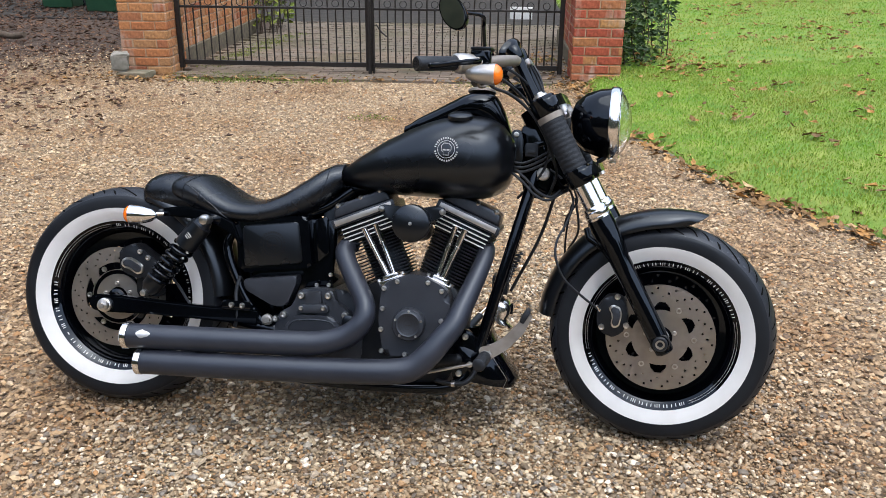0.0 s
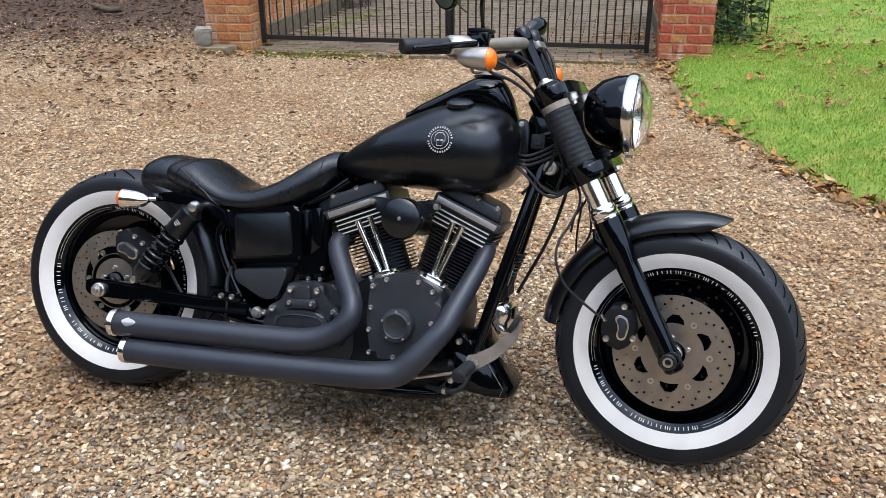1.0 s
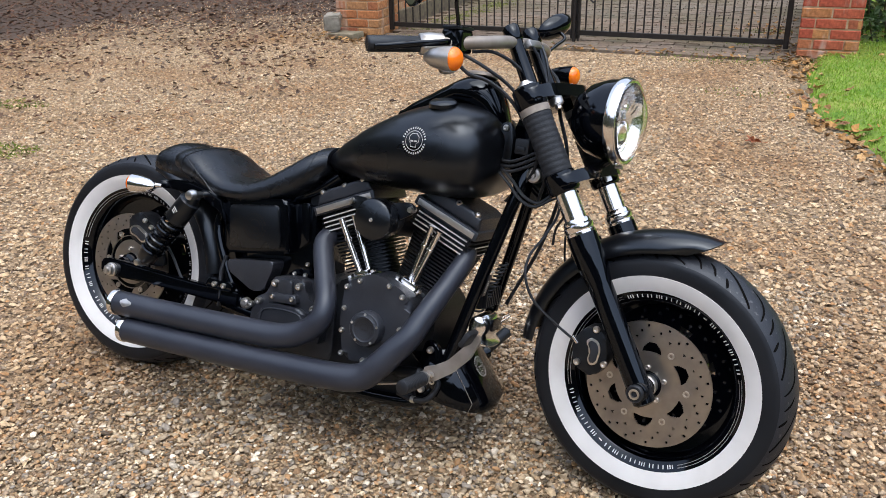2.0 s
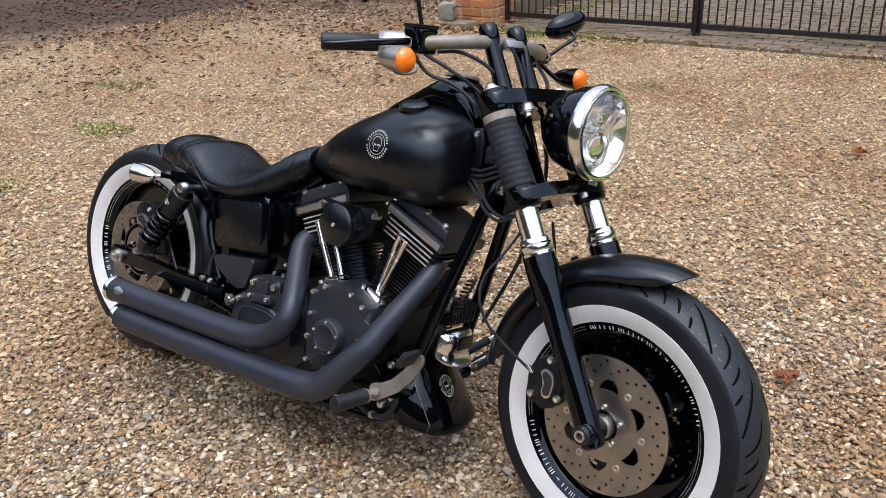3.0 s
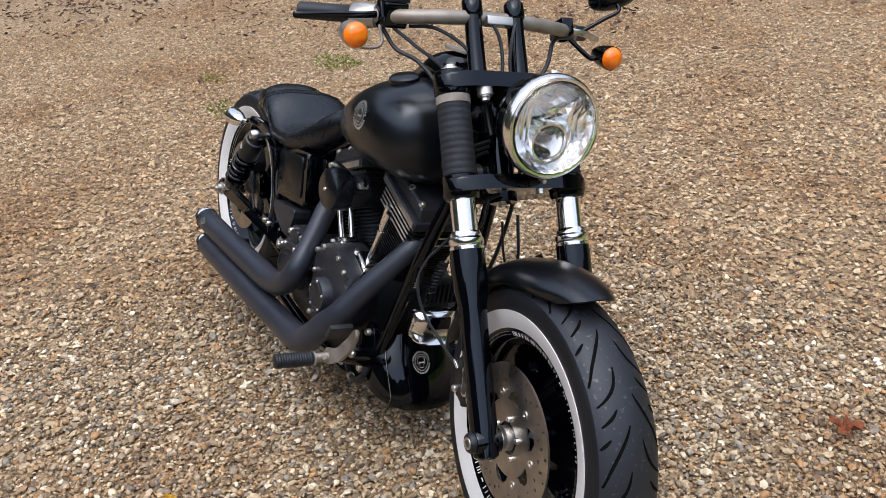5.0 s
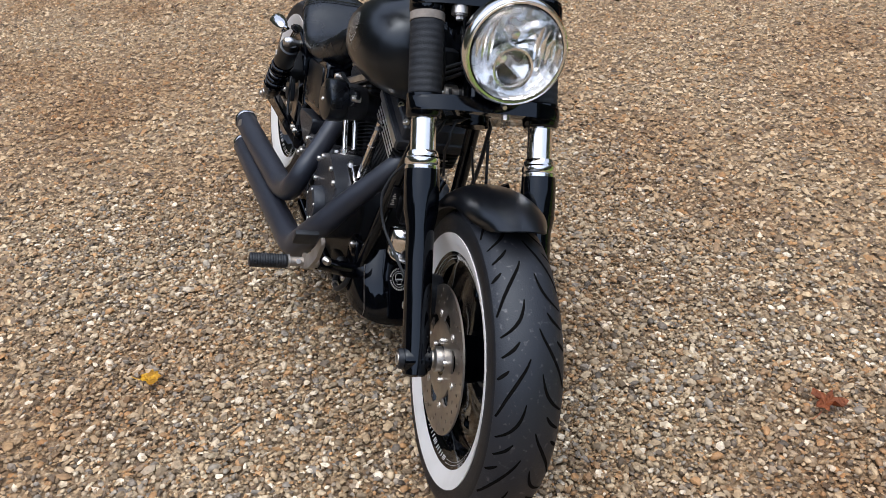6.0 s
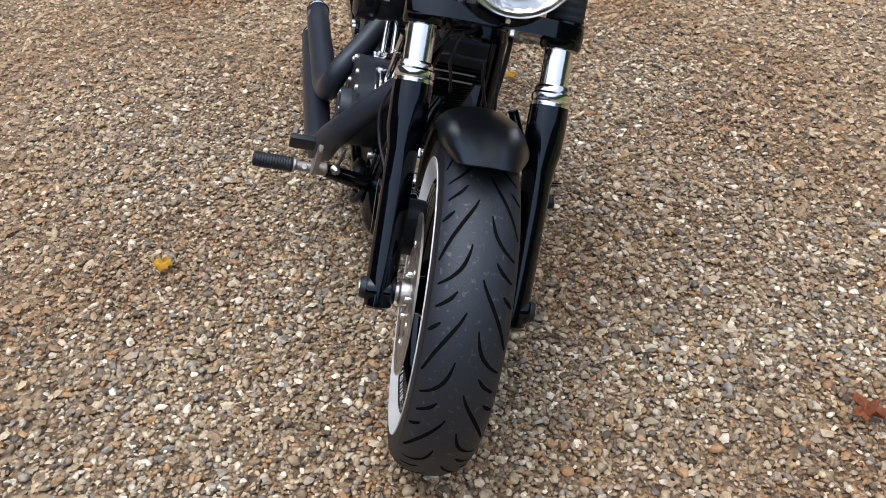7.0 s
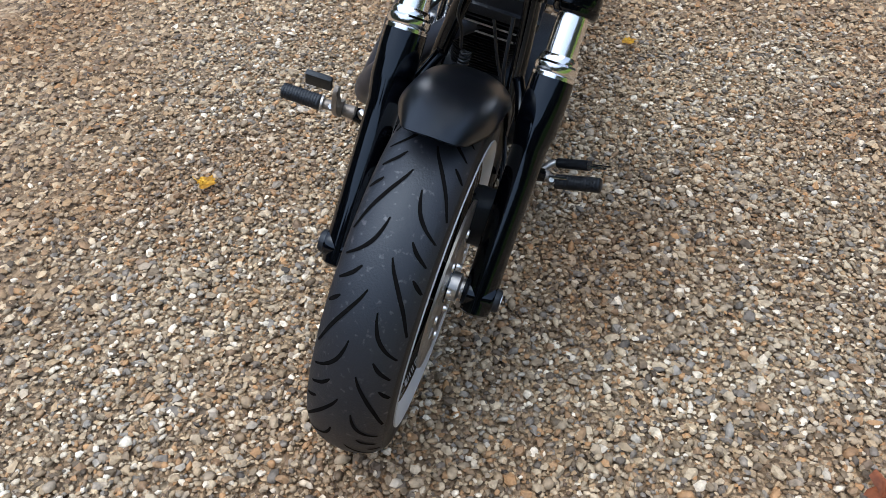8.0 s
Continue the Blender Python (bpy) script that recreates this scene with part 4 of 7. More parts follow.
lens = part("lens", lathe([(0.0, 0.061), (0.02, 0.0600), (0.04, 0.0565), (0.06, 0.0500), (0.08, 0.0390), (0.090, 0.0295), (0.0945, 0.0225), (0.0925, 0.0215), (0.087, 0.0290), (0.077, 0.0372), (0.058, 0.0475), (0.039, 0.0537), (0.02, 0.0570), (0, 0.0580)], 56), "clear_glass", headlamp, "clear glass lens", HL)
lens.visible_shadow = False

FORKI = FORK.inverted()


# brake discs with windows and drilled holes
def drilled_disc(r_in, r_out, y, windows, thick=0.004, spider=False):
    """A floating disc: polar cells, left out where the windows and holes are."""
    n, radii = 300, [r_in + (r_out - r_in) * i / 36 for i in range(37)]
    bm = bmesh.new()
    vs = [[bm.verts.new((r * math.cos(2 * math.pi * j / n), y, r * math.sin(2 * math.pi * j / n))) for j in range(n)] for r in radii]
    for i in range(36):
        rm = (radii[i] + radii[i + 1]) / 2
        for j in range(n):
            a = 2 * math.pi * (j + 0.5) / n
            k = (a * windows / (2 * math.pi)) % 1 - 0.5
            arc = k * 2 * math.pi / windows * rm
            if not spider and abs(arc) < 0.024 and 0.080 < rm < 0.080 + 0.024 * math.sqrt(1 - (arc / 0.024) ** 2):
                continue
            bend = ((a + 9.0 * (rm - 0.095)) * windows / (2 * math.pi)) % 1 - 0.5
            if spider and 0.084 < rm < 0.106 and abs(bend) < 0.36:
                continue
            if spider and arc * arc + (rm - 0.063) ** 2 < 0.012 ** 2:
                continue
            hole = False
            for row, (hr, off) in enumerate(((0.118, 0.0), (0.130, 0.36), (0.143, 0.70))):
                hk = ((a / (2 * math.pi) * 18 + off) % 1 - 0.5) * 2 * math.pi / 18 * hr
                if hk * hk + (rm - hr) ** 2 < 0.0031 ** 2:
                    hole = True
            if not hole:
                bm.faces.new((vs[i][j], vs[i][(j + 1) % n], vs[i + 1][(j + 1) % n], vs[i + 1][j]))
    bmesh.ops.delete(bm, geom=[v for v in bm.verts if not v.link_faces], context="VERTS")
    bmesh.ops.solidify(bm, geom=bm.faces[:], thickness=thick)
    return bm


def disc_set(w, place, y, side, hub_mat, spider=False):
    part("brake_disc", drilled_disc(0.082 if spider else 0.034, 0.153, y, 5 if spider else 6, spider=spider), "disc", w, "drilled steel brake disc with windows", place, smooth=25)
    if spider:
        part("disc_carrier", lathe([(0.030, y - 0.004), (0.070, y - 0.003), (0.070, y + 0.003), (0.030, y + 0.004)], 48, True), "disc", w, "bare steel disc carrier", place)
    for k in range(6):
        a = 2 * math.pi * k / 6
        rv = lathe([(0.0, 0), (0.0042, 0), (0.0042, side * 0.003), (0.008, side * 0.003), (0.0085, 0), (0, 0)], 14, centre=(0.0935 * math.cos(a), y + side * 0.003, 0.0935 * math.sin(a)))
        part("rivet", rv, "bolt", w, m=place)
    for k in range(5):
        a = 2 * math.pi * k / 5 + 0.4
        part("disc_bolt", moved(bolt_head(0, 0, 0, 0.0065, 0.007, side), Matrix.Translation((0.042 * math.cos(a), y + side * 0.004, 0.042 * math.sin(a)))), "bolt", w, m=place)
    part("hub_sleeve", lathe([(0.02, y), (0.026, y), (0.026, y + side * 0.018), (0.018, y + side * 0.022), (0.018, y + side * 0.04), (0.0, y + side * 0.04)], 24), hub_mat, w, m=place)


disc_set(front_wheel, WHEEL_F, -0.072, -1, "brushed")
disc_set(front_wheel, WHEEL_F, 0.072, 1, "brushed")
disc_set(rear_wheel, WHEEL_R, -0.088, -1, "gloss_black", True)


def rim_marks(w, place, rim, half, start, pitch):
    """Lettering worn to plain white bars and twin pinstripes round the rim edge, on both sides."""
    r0, r1 = rim - 0.016, rim - 0.004
    slope = half * 0.16 / 0.022
    lie = lambda r: half * 0.68 + (r - rim + 0.020) * slope
    for s in (-1, 1):
        for turn_no in range(2):
            bm = bmesh.new()
            a0 = start + turn_no * math.pi
            for k in range(15):
                a = a0 + (k + 0.5) * pitch
                dash = k == 6
                z0, z1 = (r0 + 0.0045, r0 + 0.0065) if dash else (r0 + 0.002, r1 - 0.0015)
                bars = [(z0, z1, -0.0045, 0.0045)] if dash else [(z0, z1, -0.0070, -0.0048), (z0, z1, 0.0048, 0.0070)] if k % 3 == 1 else [(z0, z1, -0.0070, -0.0048), (z0, z1, -0.0012, 0.0010), (z0, z1, 0.0048, 0.0070)] if k % 3 == 2 else [(z0, z1, -0.0055, -0.0032), (z0, z1, 0.0032, 0.0055)]
                for b0, b1, c0, c1 in bars:
                    q = box(b0, b1, -0.0005, 0.0005, c0, c1)
                    me = bpy.data.meshes.new("tmp")
                    for v in q.verts:
                        v.co.y += s * (lie(v.co.x) + 0.0010)
                    moved(q, Matrix.Rotation(-a, 4, "Y"))
                    q.to_mesh(me)
                    q.free()
                    bm.from_mesh(me)
                    bpy.data.meshes.remove(me)
            part("lettering", bm, "letter", w, "white lettering on the rim edge", place, smooth=0)["kind"] = "stuff"
        for turn_no in range(2):
            strip = bmesh.new()
            a0 = start + turn_no * math.pi + 15 * pitch + 0.03
            for rr in (r0 + 0.004, r0 + 0.010):
                steps = 26
                span = math.pi - 15 * pitch - 0.06
                row = []
                for i in range(steps + 1):
                    a = a0 + span * i / steps
                    row.append([strip.verts.new((r * math.cos(a), s * (lie(r) + 0.0016), r * math.sin(a))) for r in (rr - 0.0006, rr + 0.0006)])
                for p, q in zip(row[:-1], row[1:]):
                    strip.faces.new((p[0], q[0], q[1], p[1]))
            bmesh.ops.solidify(strip, geom=strip.faces[:], thickness=0.0006)
            part("pinstripe", strip, "print_white", w, "thin white twin pinstripe", place, smooth=0)
        # flat black flange that carries the marks
        part("rim_flange", lathe([(rim - 0.024, s * half * 0.62), (rim - 0.020, s * half * 0.68), (rim + 0.002, s * half * 0.84), (rim + 0.004, s * half * 0.82), (rim + 0.004, s * half * 0.72), (rim - 0.016, s * half * 0.58)], 96, True), "gloss_black", w, "gloss black rim flange", place)


rim_marks(front_wheel, WHEEL_F, 0.2185, 0.068, 3.456, 0.112)
rim_marks(rear_wheel, WHEEL_R, 0.230, 0.090, 2.97, 0.125)


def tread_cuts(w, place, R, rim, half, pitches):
    """Swept tread grooves as near-black strips on the crown, groove shade in their colour, left and right a half pitch
    apart.
    """
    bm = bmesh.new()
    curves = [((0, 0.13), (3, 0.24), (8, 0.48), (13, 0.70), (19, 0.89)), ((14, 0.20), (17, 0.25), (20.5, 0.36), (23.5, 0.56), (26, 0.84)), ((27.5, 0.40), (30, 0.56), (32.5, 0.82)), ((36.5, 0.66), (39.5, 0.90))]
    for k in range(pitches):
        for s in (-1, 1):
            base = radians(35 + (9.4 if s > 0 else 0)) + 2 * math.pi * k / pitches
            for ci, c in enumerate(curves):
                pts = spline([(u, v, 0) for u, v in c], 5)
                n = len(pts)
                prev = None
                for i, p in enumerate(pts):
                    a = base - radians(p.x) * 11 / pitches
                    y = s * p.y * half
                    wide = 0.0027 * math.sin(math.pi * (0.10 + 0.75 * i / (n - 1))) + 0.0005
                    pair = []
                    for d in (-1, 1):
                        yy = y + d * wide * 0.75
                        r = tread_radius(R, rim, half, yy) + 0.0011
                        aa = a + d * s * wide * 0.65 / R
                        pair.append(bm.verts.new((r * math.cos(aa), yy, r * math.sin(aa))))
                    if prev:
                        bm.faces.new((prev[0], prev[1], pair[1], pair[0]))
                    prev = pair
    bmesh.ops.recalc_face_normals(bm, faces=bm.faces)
    part("tread_groove", bm, "groove_shade", w, "swept tread grooves as near-black strips, shade put in their colour", place)
    crown = [(tread_radius(R, rim, half, y) + 0.0003, y) for y in (half * 0.93 * (-1 + 2 * i / 20) for i in range(21))]
    crown += [(r - 0.003, y) for r, y in crown[::-1]]
    part("tread", lathe(crown, 96, True), "tread", w, "worn speckled tread face, sky sheen put in its grey", place)


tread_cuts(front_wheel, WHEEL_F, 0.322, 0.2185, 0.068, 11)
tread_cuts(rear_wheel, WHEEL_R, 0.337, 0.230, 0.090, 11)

# axle ends and fork feet
for s in (-1, 1):
    part("axle_foot", lathe([(0.0, s * 0.100), (0.026, s * 0.100), (0.027, s * 0.106), (0.027, s * 0.150), (0.024, s * 0.155), (0.015, s * 0.156), (0.015, s * 0.150), (0.0, s * 0.150)], 28), "gloss_black", bike, m=FORK)
    part("axle_cap", lathe([(0.0, s * 0.160), (0.008, s * 0.160), (0.009, s * 0.166), (0.018, s * 0.166), (0.021, s * 0.162), (0.021, s * 0.150), (0.0, s * 0.15)], 24), "soft_black", bike, "black axle crash cap", FORK)
    part("axle_nut", lathe([(0.0, s * 0.158), (0.008, s * 0.158), (0.008, s * 0.1675), (0.0125, s * 0.1675), (0.0135, s * 0.164), (0.0135, s * 0.158)], 18), "bolt", bike, m=FORK)
part("axle", lathe([(0.0, -0.13), (0.012, -0.13), (0.012, 0.13), (0.0, 0.13)], 16), "bolt", bike, m=FORK)

# yokes
for s0, s1, fw, name in ((0.716, 0.748, 0.012, "top_yoke"), (0.500, 0.530, 0.02, "lower_yoke")):
    outline = rounded([(-0.165, -0.018), (-0.11, -0.045), (-0.05, -0.085), (0.05, -0.085), (0.11, -0.045), (0.165, -0.018), (0.165, 0.03), (0.1, 0.042 + fw), (-0.1, 0.042 + fw), (-0.165, 0.03)], 0.03)
    bm = plate(outline, s0, s1, 0.006)
    # outline runs over (y, f); stand it into the fork frame
    bmesh.ops.transform(bm, matrix=Matrix(((0, 0, 1, 0), (1, 0, 0, 0), (0, 1, 0, 0), (0, 0, 0, 1))), verts=bm.verts)
    part(name, bm, "gloss_black", bike, "gloss black fork yoke", FORK)
    for s in (-1, 1):
        part("yoke_clamp", tube([(0, s * 0.128, s0 - 0.012), (0, s * 0.128, s0 - 0.006), (0, s * 0.128, s1 + 0.006), (0, s * 0.128, s1 + 0.010)], [0.034, 0.038, 0.038, 0.034], 28), "gloss_black", bike, m=FORK)
part("yoke_bolt", tube([(0.05, 0.03, 0.49), (0.05, 0.03, 0.502)], 0.009, 8), "bolt", bike, m=FORK)
part("steering_stem", tube([(-0.055, 0, 0.49), (-0.055, 0, 0.75)], 0.03, 24), "gloss_black", bike, "black steering head tube", FORK)
for s in (-1, 1):
    part("yoke_nut", merge(tube([(0.035, s * 0.070, 0.700), (0.035, s * 0.070, 0.716)], 0.017, 20), tube([(0.035, s * 0.070, 0.697), (0.035, s * 0.070, 0.701)], 0.013, 20), tube([(0.035, s * 0.070, 0.689), (0.035, s * 0.070, 0.698)], 0.0085, 6)), "brushed", bike, "bright flange bolt beneath the yoke", FORK)

# risers and handlebar
for s in (-1, 1):
    y = s * 0.052
    rz = tube([(-0.022, y, 0.745), (-0.022, y, 0.76), (-0.020, y, 0.87), (-0.018, y, 0.905), (-0.018, y, 0.925), (-0.018, y, 0.932)], [0.022, 0.0205, 0.019, 0.0195, 0.019, 0.014], 24)
    riser = part("riser", rz, "gloss_black", bike, "tall gloss black handlebar riser", FORK)
    part("riser_clamp", tube([(-0.018, y, 0.892), (-0.018, y, 0.895), (-0.018, y, 0.927), (-0.018, y, 0.934)], [0.0200, 0.0222, 0.0222, 0.0165], 24), "gloss_black", riser, "black handlebar clamp cap", FORK)
part("riser_bridge", box(-0.012, 0.010, -0.032, 0.032, 0.868, 0.888, 0.004), "brushed", bike, "bright bracket between the risers", FORK)
BAR = [(1.170, 0.0, 1.088), (1.167, -0.07, 1.083), (1.152, -0.135, 1.074), (1.118, -0.192, 1.063), (1.065, -0.235, 1.052), (1.008, -0.272, 1.043), (0.924, -0.351, 1.029)]
right = [FORKI @ Vector(p) for p in BAR]
right[0].y = 0
bar_r = spline(right, 8)
bar_l = spline([Vector((p.x, -p.y, p.z)) for p in right], 8)
bar = part("handlebar", tube(bar_r[::-1] + bar_l[1:], 0.0155, 20), "bar_metal", bike, "dull grey flat handlebar", FORK)
for side, sweep in ((-1, bar_r), (1, bar_l)):
    e = sweep[-1]
    d = (sweep[-1] - sweep[-8]).normalized()
    a = e - d * 0.125
    ribs = [a + d * 0.125 * i / 40 for i in range(41)]
    part("grip", tube(ribs, [0.0185 + 0.0008 * (i % 2) for i in range(40)] + [0.0165], 24), "soft_black", bike, "black rubber handgrip", FORK)
    hs = a - d * 0.012
    part("switch_housing", tube([hs - d * 0.05, hs - d * 0.045, hs - d * 0.01, hs + d * 0.008, hs + d * 0.012], [0.018, 0.025, 0.027, 0.025, 0.021], 20, flat=1.15), "brushed" if side < 0 else "gloss_black", bike, "switch housing", FORK)
    # lever ahead of the grip
    piv = hs - d * 0.03 + Vector((0.035, 0, -0.012))
    lev = spline([piv, piv + d * 0.04 + Vector((0.022, 0, -0.012)), piv + d * 0.10 + Vector((0.022, 0, -0.016)), piv + d * 0.175 + Vector((0.014, 0, -0.02)), piv + d * 0.20 + Vector((0.018, 0, -0.022))], 6)
    part("lever", tube(lev, [0.008] * (len(lev) - 3) + [0.007, 0.0075, 0.005], 12, flat=0.6), "brushed" if side > 0 else "gloss_black", bike, "control lever", FORK)
    part("lever_clamp", moved(box(-0.022, 0.04, -0.016, 0.016, -0.02, 0.02, 0.006), Matrix.Translation(hs - d * 0.055)), "gloss_black", bike, "black lever clamp", FORK)
    # mirror on its bent stem
    base = hs - d * 0.055 + Vector((0.0, 0, 0.018))
    base, bend, head = [FORKI @ Vector(p) for p in (((1.088, -0.215, 1.095), (1.082, -0.245, 1.172), (1.012, -0.325, 1.166)) if side < 0 else ((1.12, 0.30, 1.09), (1.155, 0.365, 1.150), (1.118, 0.374, 1.182)))]
    part("mirror_stem", tube(spline([base, base.lerp(bend, 0.6), bend, bend.lerp(head, 0.5) + Vector((0, 0, 0.004)), head], 6), 0.0050, 10), "gloss_black", bike, "black bent mirror stem", FORK)
    mm = FORK @ Matrix.Translation(head) @ Matrix.Rotation(RAKE + radians(12), 4, "Y") @ Matrix.Rotation(radians(146 if side < 0 else 72), 4, "Z") @ Matrix.Diagonal((1.3, 1.15, 1.0, 1))
    drop = Matrix(((1, 0, 0.35, 0), (0, 1, 0, 0), (0.18, 0, 1, 0), (0, 0, 0, 1)))
    mirror = part("mirror", moved(lathe([(0.0, -0.026), (0.02, -0.023), (0.036, -0.012), (0.043, 0.0), (0.043, 0.004), (0.040, 0.004), (0.0, 0.003)], 36), drop), "gloss_black", bike, "black teardrop mirror", mm)
    part("mirror_glass", moved(lathe([(0.0, 0.0046), (0.039, 0.0046), (0.039, 0.003), (0, 0.003)], 32), drop), "mirror", mirror, "mirror glass", mm)
res = Vector((1.082, -0.205, 1.064))
rq = FORKI @ res
part("brake_reservoir", moved(box(-0.028, 0.028, -0.028, 0.028, -0.03, 0.026, 0.008, 3), Matrix.Translation(rq) @ Matrix.Rotation(RAKE, 4, "Y")), "gloss_black", bike, "square black brake fluid reservoir", FORK)
part("reservoir_lid", moved(box(-0.029, 0.029, -0.029, 0.029, 0.0245, 0.033, 0.004, 2), Matrix.Translation(rq) @ Matrix.Rotation(RAKE, 4, "Y")), "satin_black", bike, "reservoir lid", FORK)


def bullet_lamp(place, body_mat, label):
    """A bullet turn signal along +y of its own frame: shell, rim, amber dome."""
    lamp = part("turn_signal", lathe([(0.0, -0.072), (0.010, -0.068), (0.019, -0.052), (0.025, -0.03), (0.0275, -0.008), (0.0285, 0.004), (0.0285, 0.010), (0.024, 0.010), (0.0, 0.004)], 32), body_mat, bike, label, place)
    part("amber_lens", lathe([(0.0, 0.029), (0.010, 0.028), (0.019, 0.024), (0.0255, 0.016), (0.0272, 0.0095), (0.0272, 0.006), (0.0, 0.006)], 32), "amber", lamp, "amber domed lens", place)


FWD = Matrix.Rotation(radians(-90), 4, "Z")
sr = Vector((1.118, -0.304, 1.013))
bullet_lamp(Matrix.Translation(sr) @ Matrix.Rotation(radians(-7), 4, "Z") @ FWD, "brushed", "satin bullet turn signal with amber lens")
sl = Vector((1.195, 0.335, 1.042))
bullet_lamp(Matrix.Translation(sl) @ Matrix.Rotation(radians(-7), 4, "Z") @ FWD, "gloss_black", "black bullet turn signal with amber lens")
part("signal_stalk", tube(spline([sr + Vector((-0.03, 0.01, 0.0)), sr + Vector((-0.035, 0.03, -0.028)), sr + Vector((-0.02, 0.075, -0.018)), FORK @ (bar_r[-18] + Vector((0, 0, -0.02)))], 5), 0.0038, 10), "bar_metal", bike, "bent metal signal stalk")
part("signal_stalk", tube(spline([sl + Vector((-0.03, -0.01, 0.0)), sl + Vector((-0.035, -0.03, -0.01)), FORK @ (bar_l[-16] + Vector((0, 0, -0.01)))], 5), 0.006, 10), "gloss_black", bike, "black signal stalk")
bullet_lamp(Matrix.Translation((0.075, -0.180, 0.589)) @ Matrix.Rotation(radians(90 + 4), 4, "Z"), "chrome", "chrome bullet rear turn signal with amber lens")
part("signal_stalk", tube([(0.125, -0.178, 0.592), (0.16, -0.165, 0.594)], [0.008, 0.006], 10), "chrome", bike)

# headlamp innards
jit = random.Random(41)
bowl = bmesh.new()
levels = [(0.006, -0.050), (0.024, -0.047), (0.042, -0.039), (0.058, -0.029), (0.072, -0.015), (0.084, 0.002), (0.092, 0.024)]
cells = [[bowl.verts.new((r * math.cos(2 * math.pi * (k + 0.5 * (i % 2)) / 26), y + 0.004 + jit.uniform(0, 0.005), r * math.sin(2 * math.pi * (k + 0.5 * (i % 2)) / 26))) for k in range(26)] for i, (r, y) in enumerate(levels)]
for i in range(len(levels) - 1):
    for k in range(26):
        a, b, c, d = cells[i][k], cells[i][(k + 1) % 26], cells[i + 1][(k + 1) % 26], cells[i + 1][k]
        bowl.faces.new((a, b, d) if i % 2 == 0 else (a, b, c))
        bowl.faces.new((b, c, d) if i % 2 == 0 else (a, c, d))
part("reflector_facets", bowl, "reflector", headlamp, "silvered facets inside the lamp", HL, smooth=0)
part("low_beam", lathe([(0.034, 0.002), (0.037, 0.010), (0.041, 0.011), (0.042, 0.0), (0.040, -0.035), (0.036, -0.035), (0.020, -0.040), (0.016, -0.03), (0.008, -0.022), (0.0, -0.020)], 32, centre=(-0.004, 0.0, -0.034)), "reflector", headlamp, "lower lamp bowl with its rim", HL)
part("low_beam_lens", lathe([(0.0, 0.021), (0.014, 0.019), (0.026, 0.012), (0.034, 0.003), (0.034, 0.0), (0.0, 0.0)], 32, centre=(-0.004, 0.0, -0.034)), "clear_glass", headlamp, "clear bulging inner lens", HL).visible_shadow = False
for x, z in ((-0.016, -0.022), (-0.012, -0.052), (0.014, -0.030)):
    part("low_beam_boss", tube([(x, -0.034, z), (x, -0.012, z)], [0.009, 0.007], 14), "gloss_black" if x < 0 else "chrome", headlamp, m=HL)
part("bulb_shield", lathe([(0.0, 0.022), (0.008, 0.02), (0.012, 0.01), (0.012, -0.02), (0.0, -0.02)], 20, centre=(0.008, 0.0, 0.034)), "chrome", headlamp, "bulb shield", HL)
for k, x in enumerate((-0.072, -0.060, -0.047, 0.047, 0.060, 0.072)):
    h = math.sqrt(0.083 ** 2 - x * x)
    part("reflector_flute", tube([(x, 0.016, h * 0.80), (x, 0.0, h * 0.3), (x * 0.98, 0.002, -h * 0.5)], [0.002, 0.0055, 0.002], 5), "reflector", headlamp, m=HL)
part("headlamp_mount", tube([(0.055, 0.0, 0.53), (0.075, 0.0, 0.532), (0.095, 0.006, 0.545)], 0.009, 12), "gloss_black", bike, m=FORK)
part("headlamp_screw", lathe([(0, -0.004), (0.0035, -0.004), (0.0035, 0.010), (0.0045, 0.010), (0.0045, 0.015), (0, 0.015)], 12, centre=(0.0, 0.008, -0.110)), "bolt", headlamp, m=HL)

# front fender: a curved shell that flares at its front lip
def arc_shell(r_mid, half, a0, a1, steps, drop, thick, place, flare=0.0, taper=0.0, nose=0.0):
    """A fender shell round a wheel's axis. Angles from straight ahead, upwards."""
    rings = []
    m = 14
    for i in range(steps + 1):
        t = i / steps
        a = radians(a0 + (a1 - a0) * t)
        lift = flare * max(0, 1 - t / 0.28) ** 2
        w = half * (1 - taper * max(0, 1 - t / 0.15) ** 2.5)
        row_o, row_i = [], []
        for j in range(m + 1):
            u = -1 + 2 * j / m
            y = w * math.sin(u * math.pi / 2) if abs(u) < 1 else w * u
            r = r_mid + lift - drop * (1 - math.cos(u * math.pi / 2)) ** 1.1
            aa = a - nose * (1 - abs(u) ** 2.6) * max(0, 1 - t / 0.2)
            row_o.append((r * math.cos(aa), y, r * math.sin(aa)))
            row_i.append(((r - thick) * math.cos(aa), y * (1 - thick / w), (r - thick) * math.sin(aa)))
        rings.append(row_o + row_i[::-1])
    return moved(loft(rings), place)


part("front_fender", arc_shell(0.361, 0.078, 82, 174, 30, 0.048, 0.003, WHEEL_F, flare=0.010, taper=0.30, nose=0.17), "satin_black", bike, "satin black short front fender", smooth=60)
part("rear_fender", arc_shell(0.372, 0.108, 4, 73, 30, 0.055, 0.004, WHEEL_R), "satin_black", bike, "satin black bobbed rear fender", smooth=60)
for s in (-1, 1):
    part("fender_stay", tube([(-0.03, s * 0.098, 0.30), (-0.055, s * 0.083, 0.345), (-0.05, s * 0.07, 0.37)], 0.010, 10), "gloss_black", bike, m=FORK)

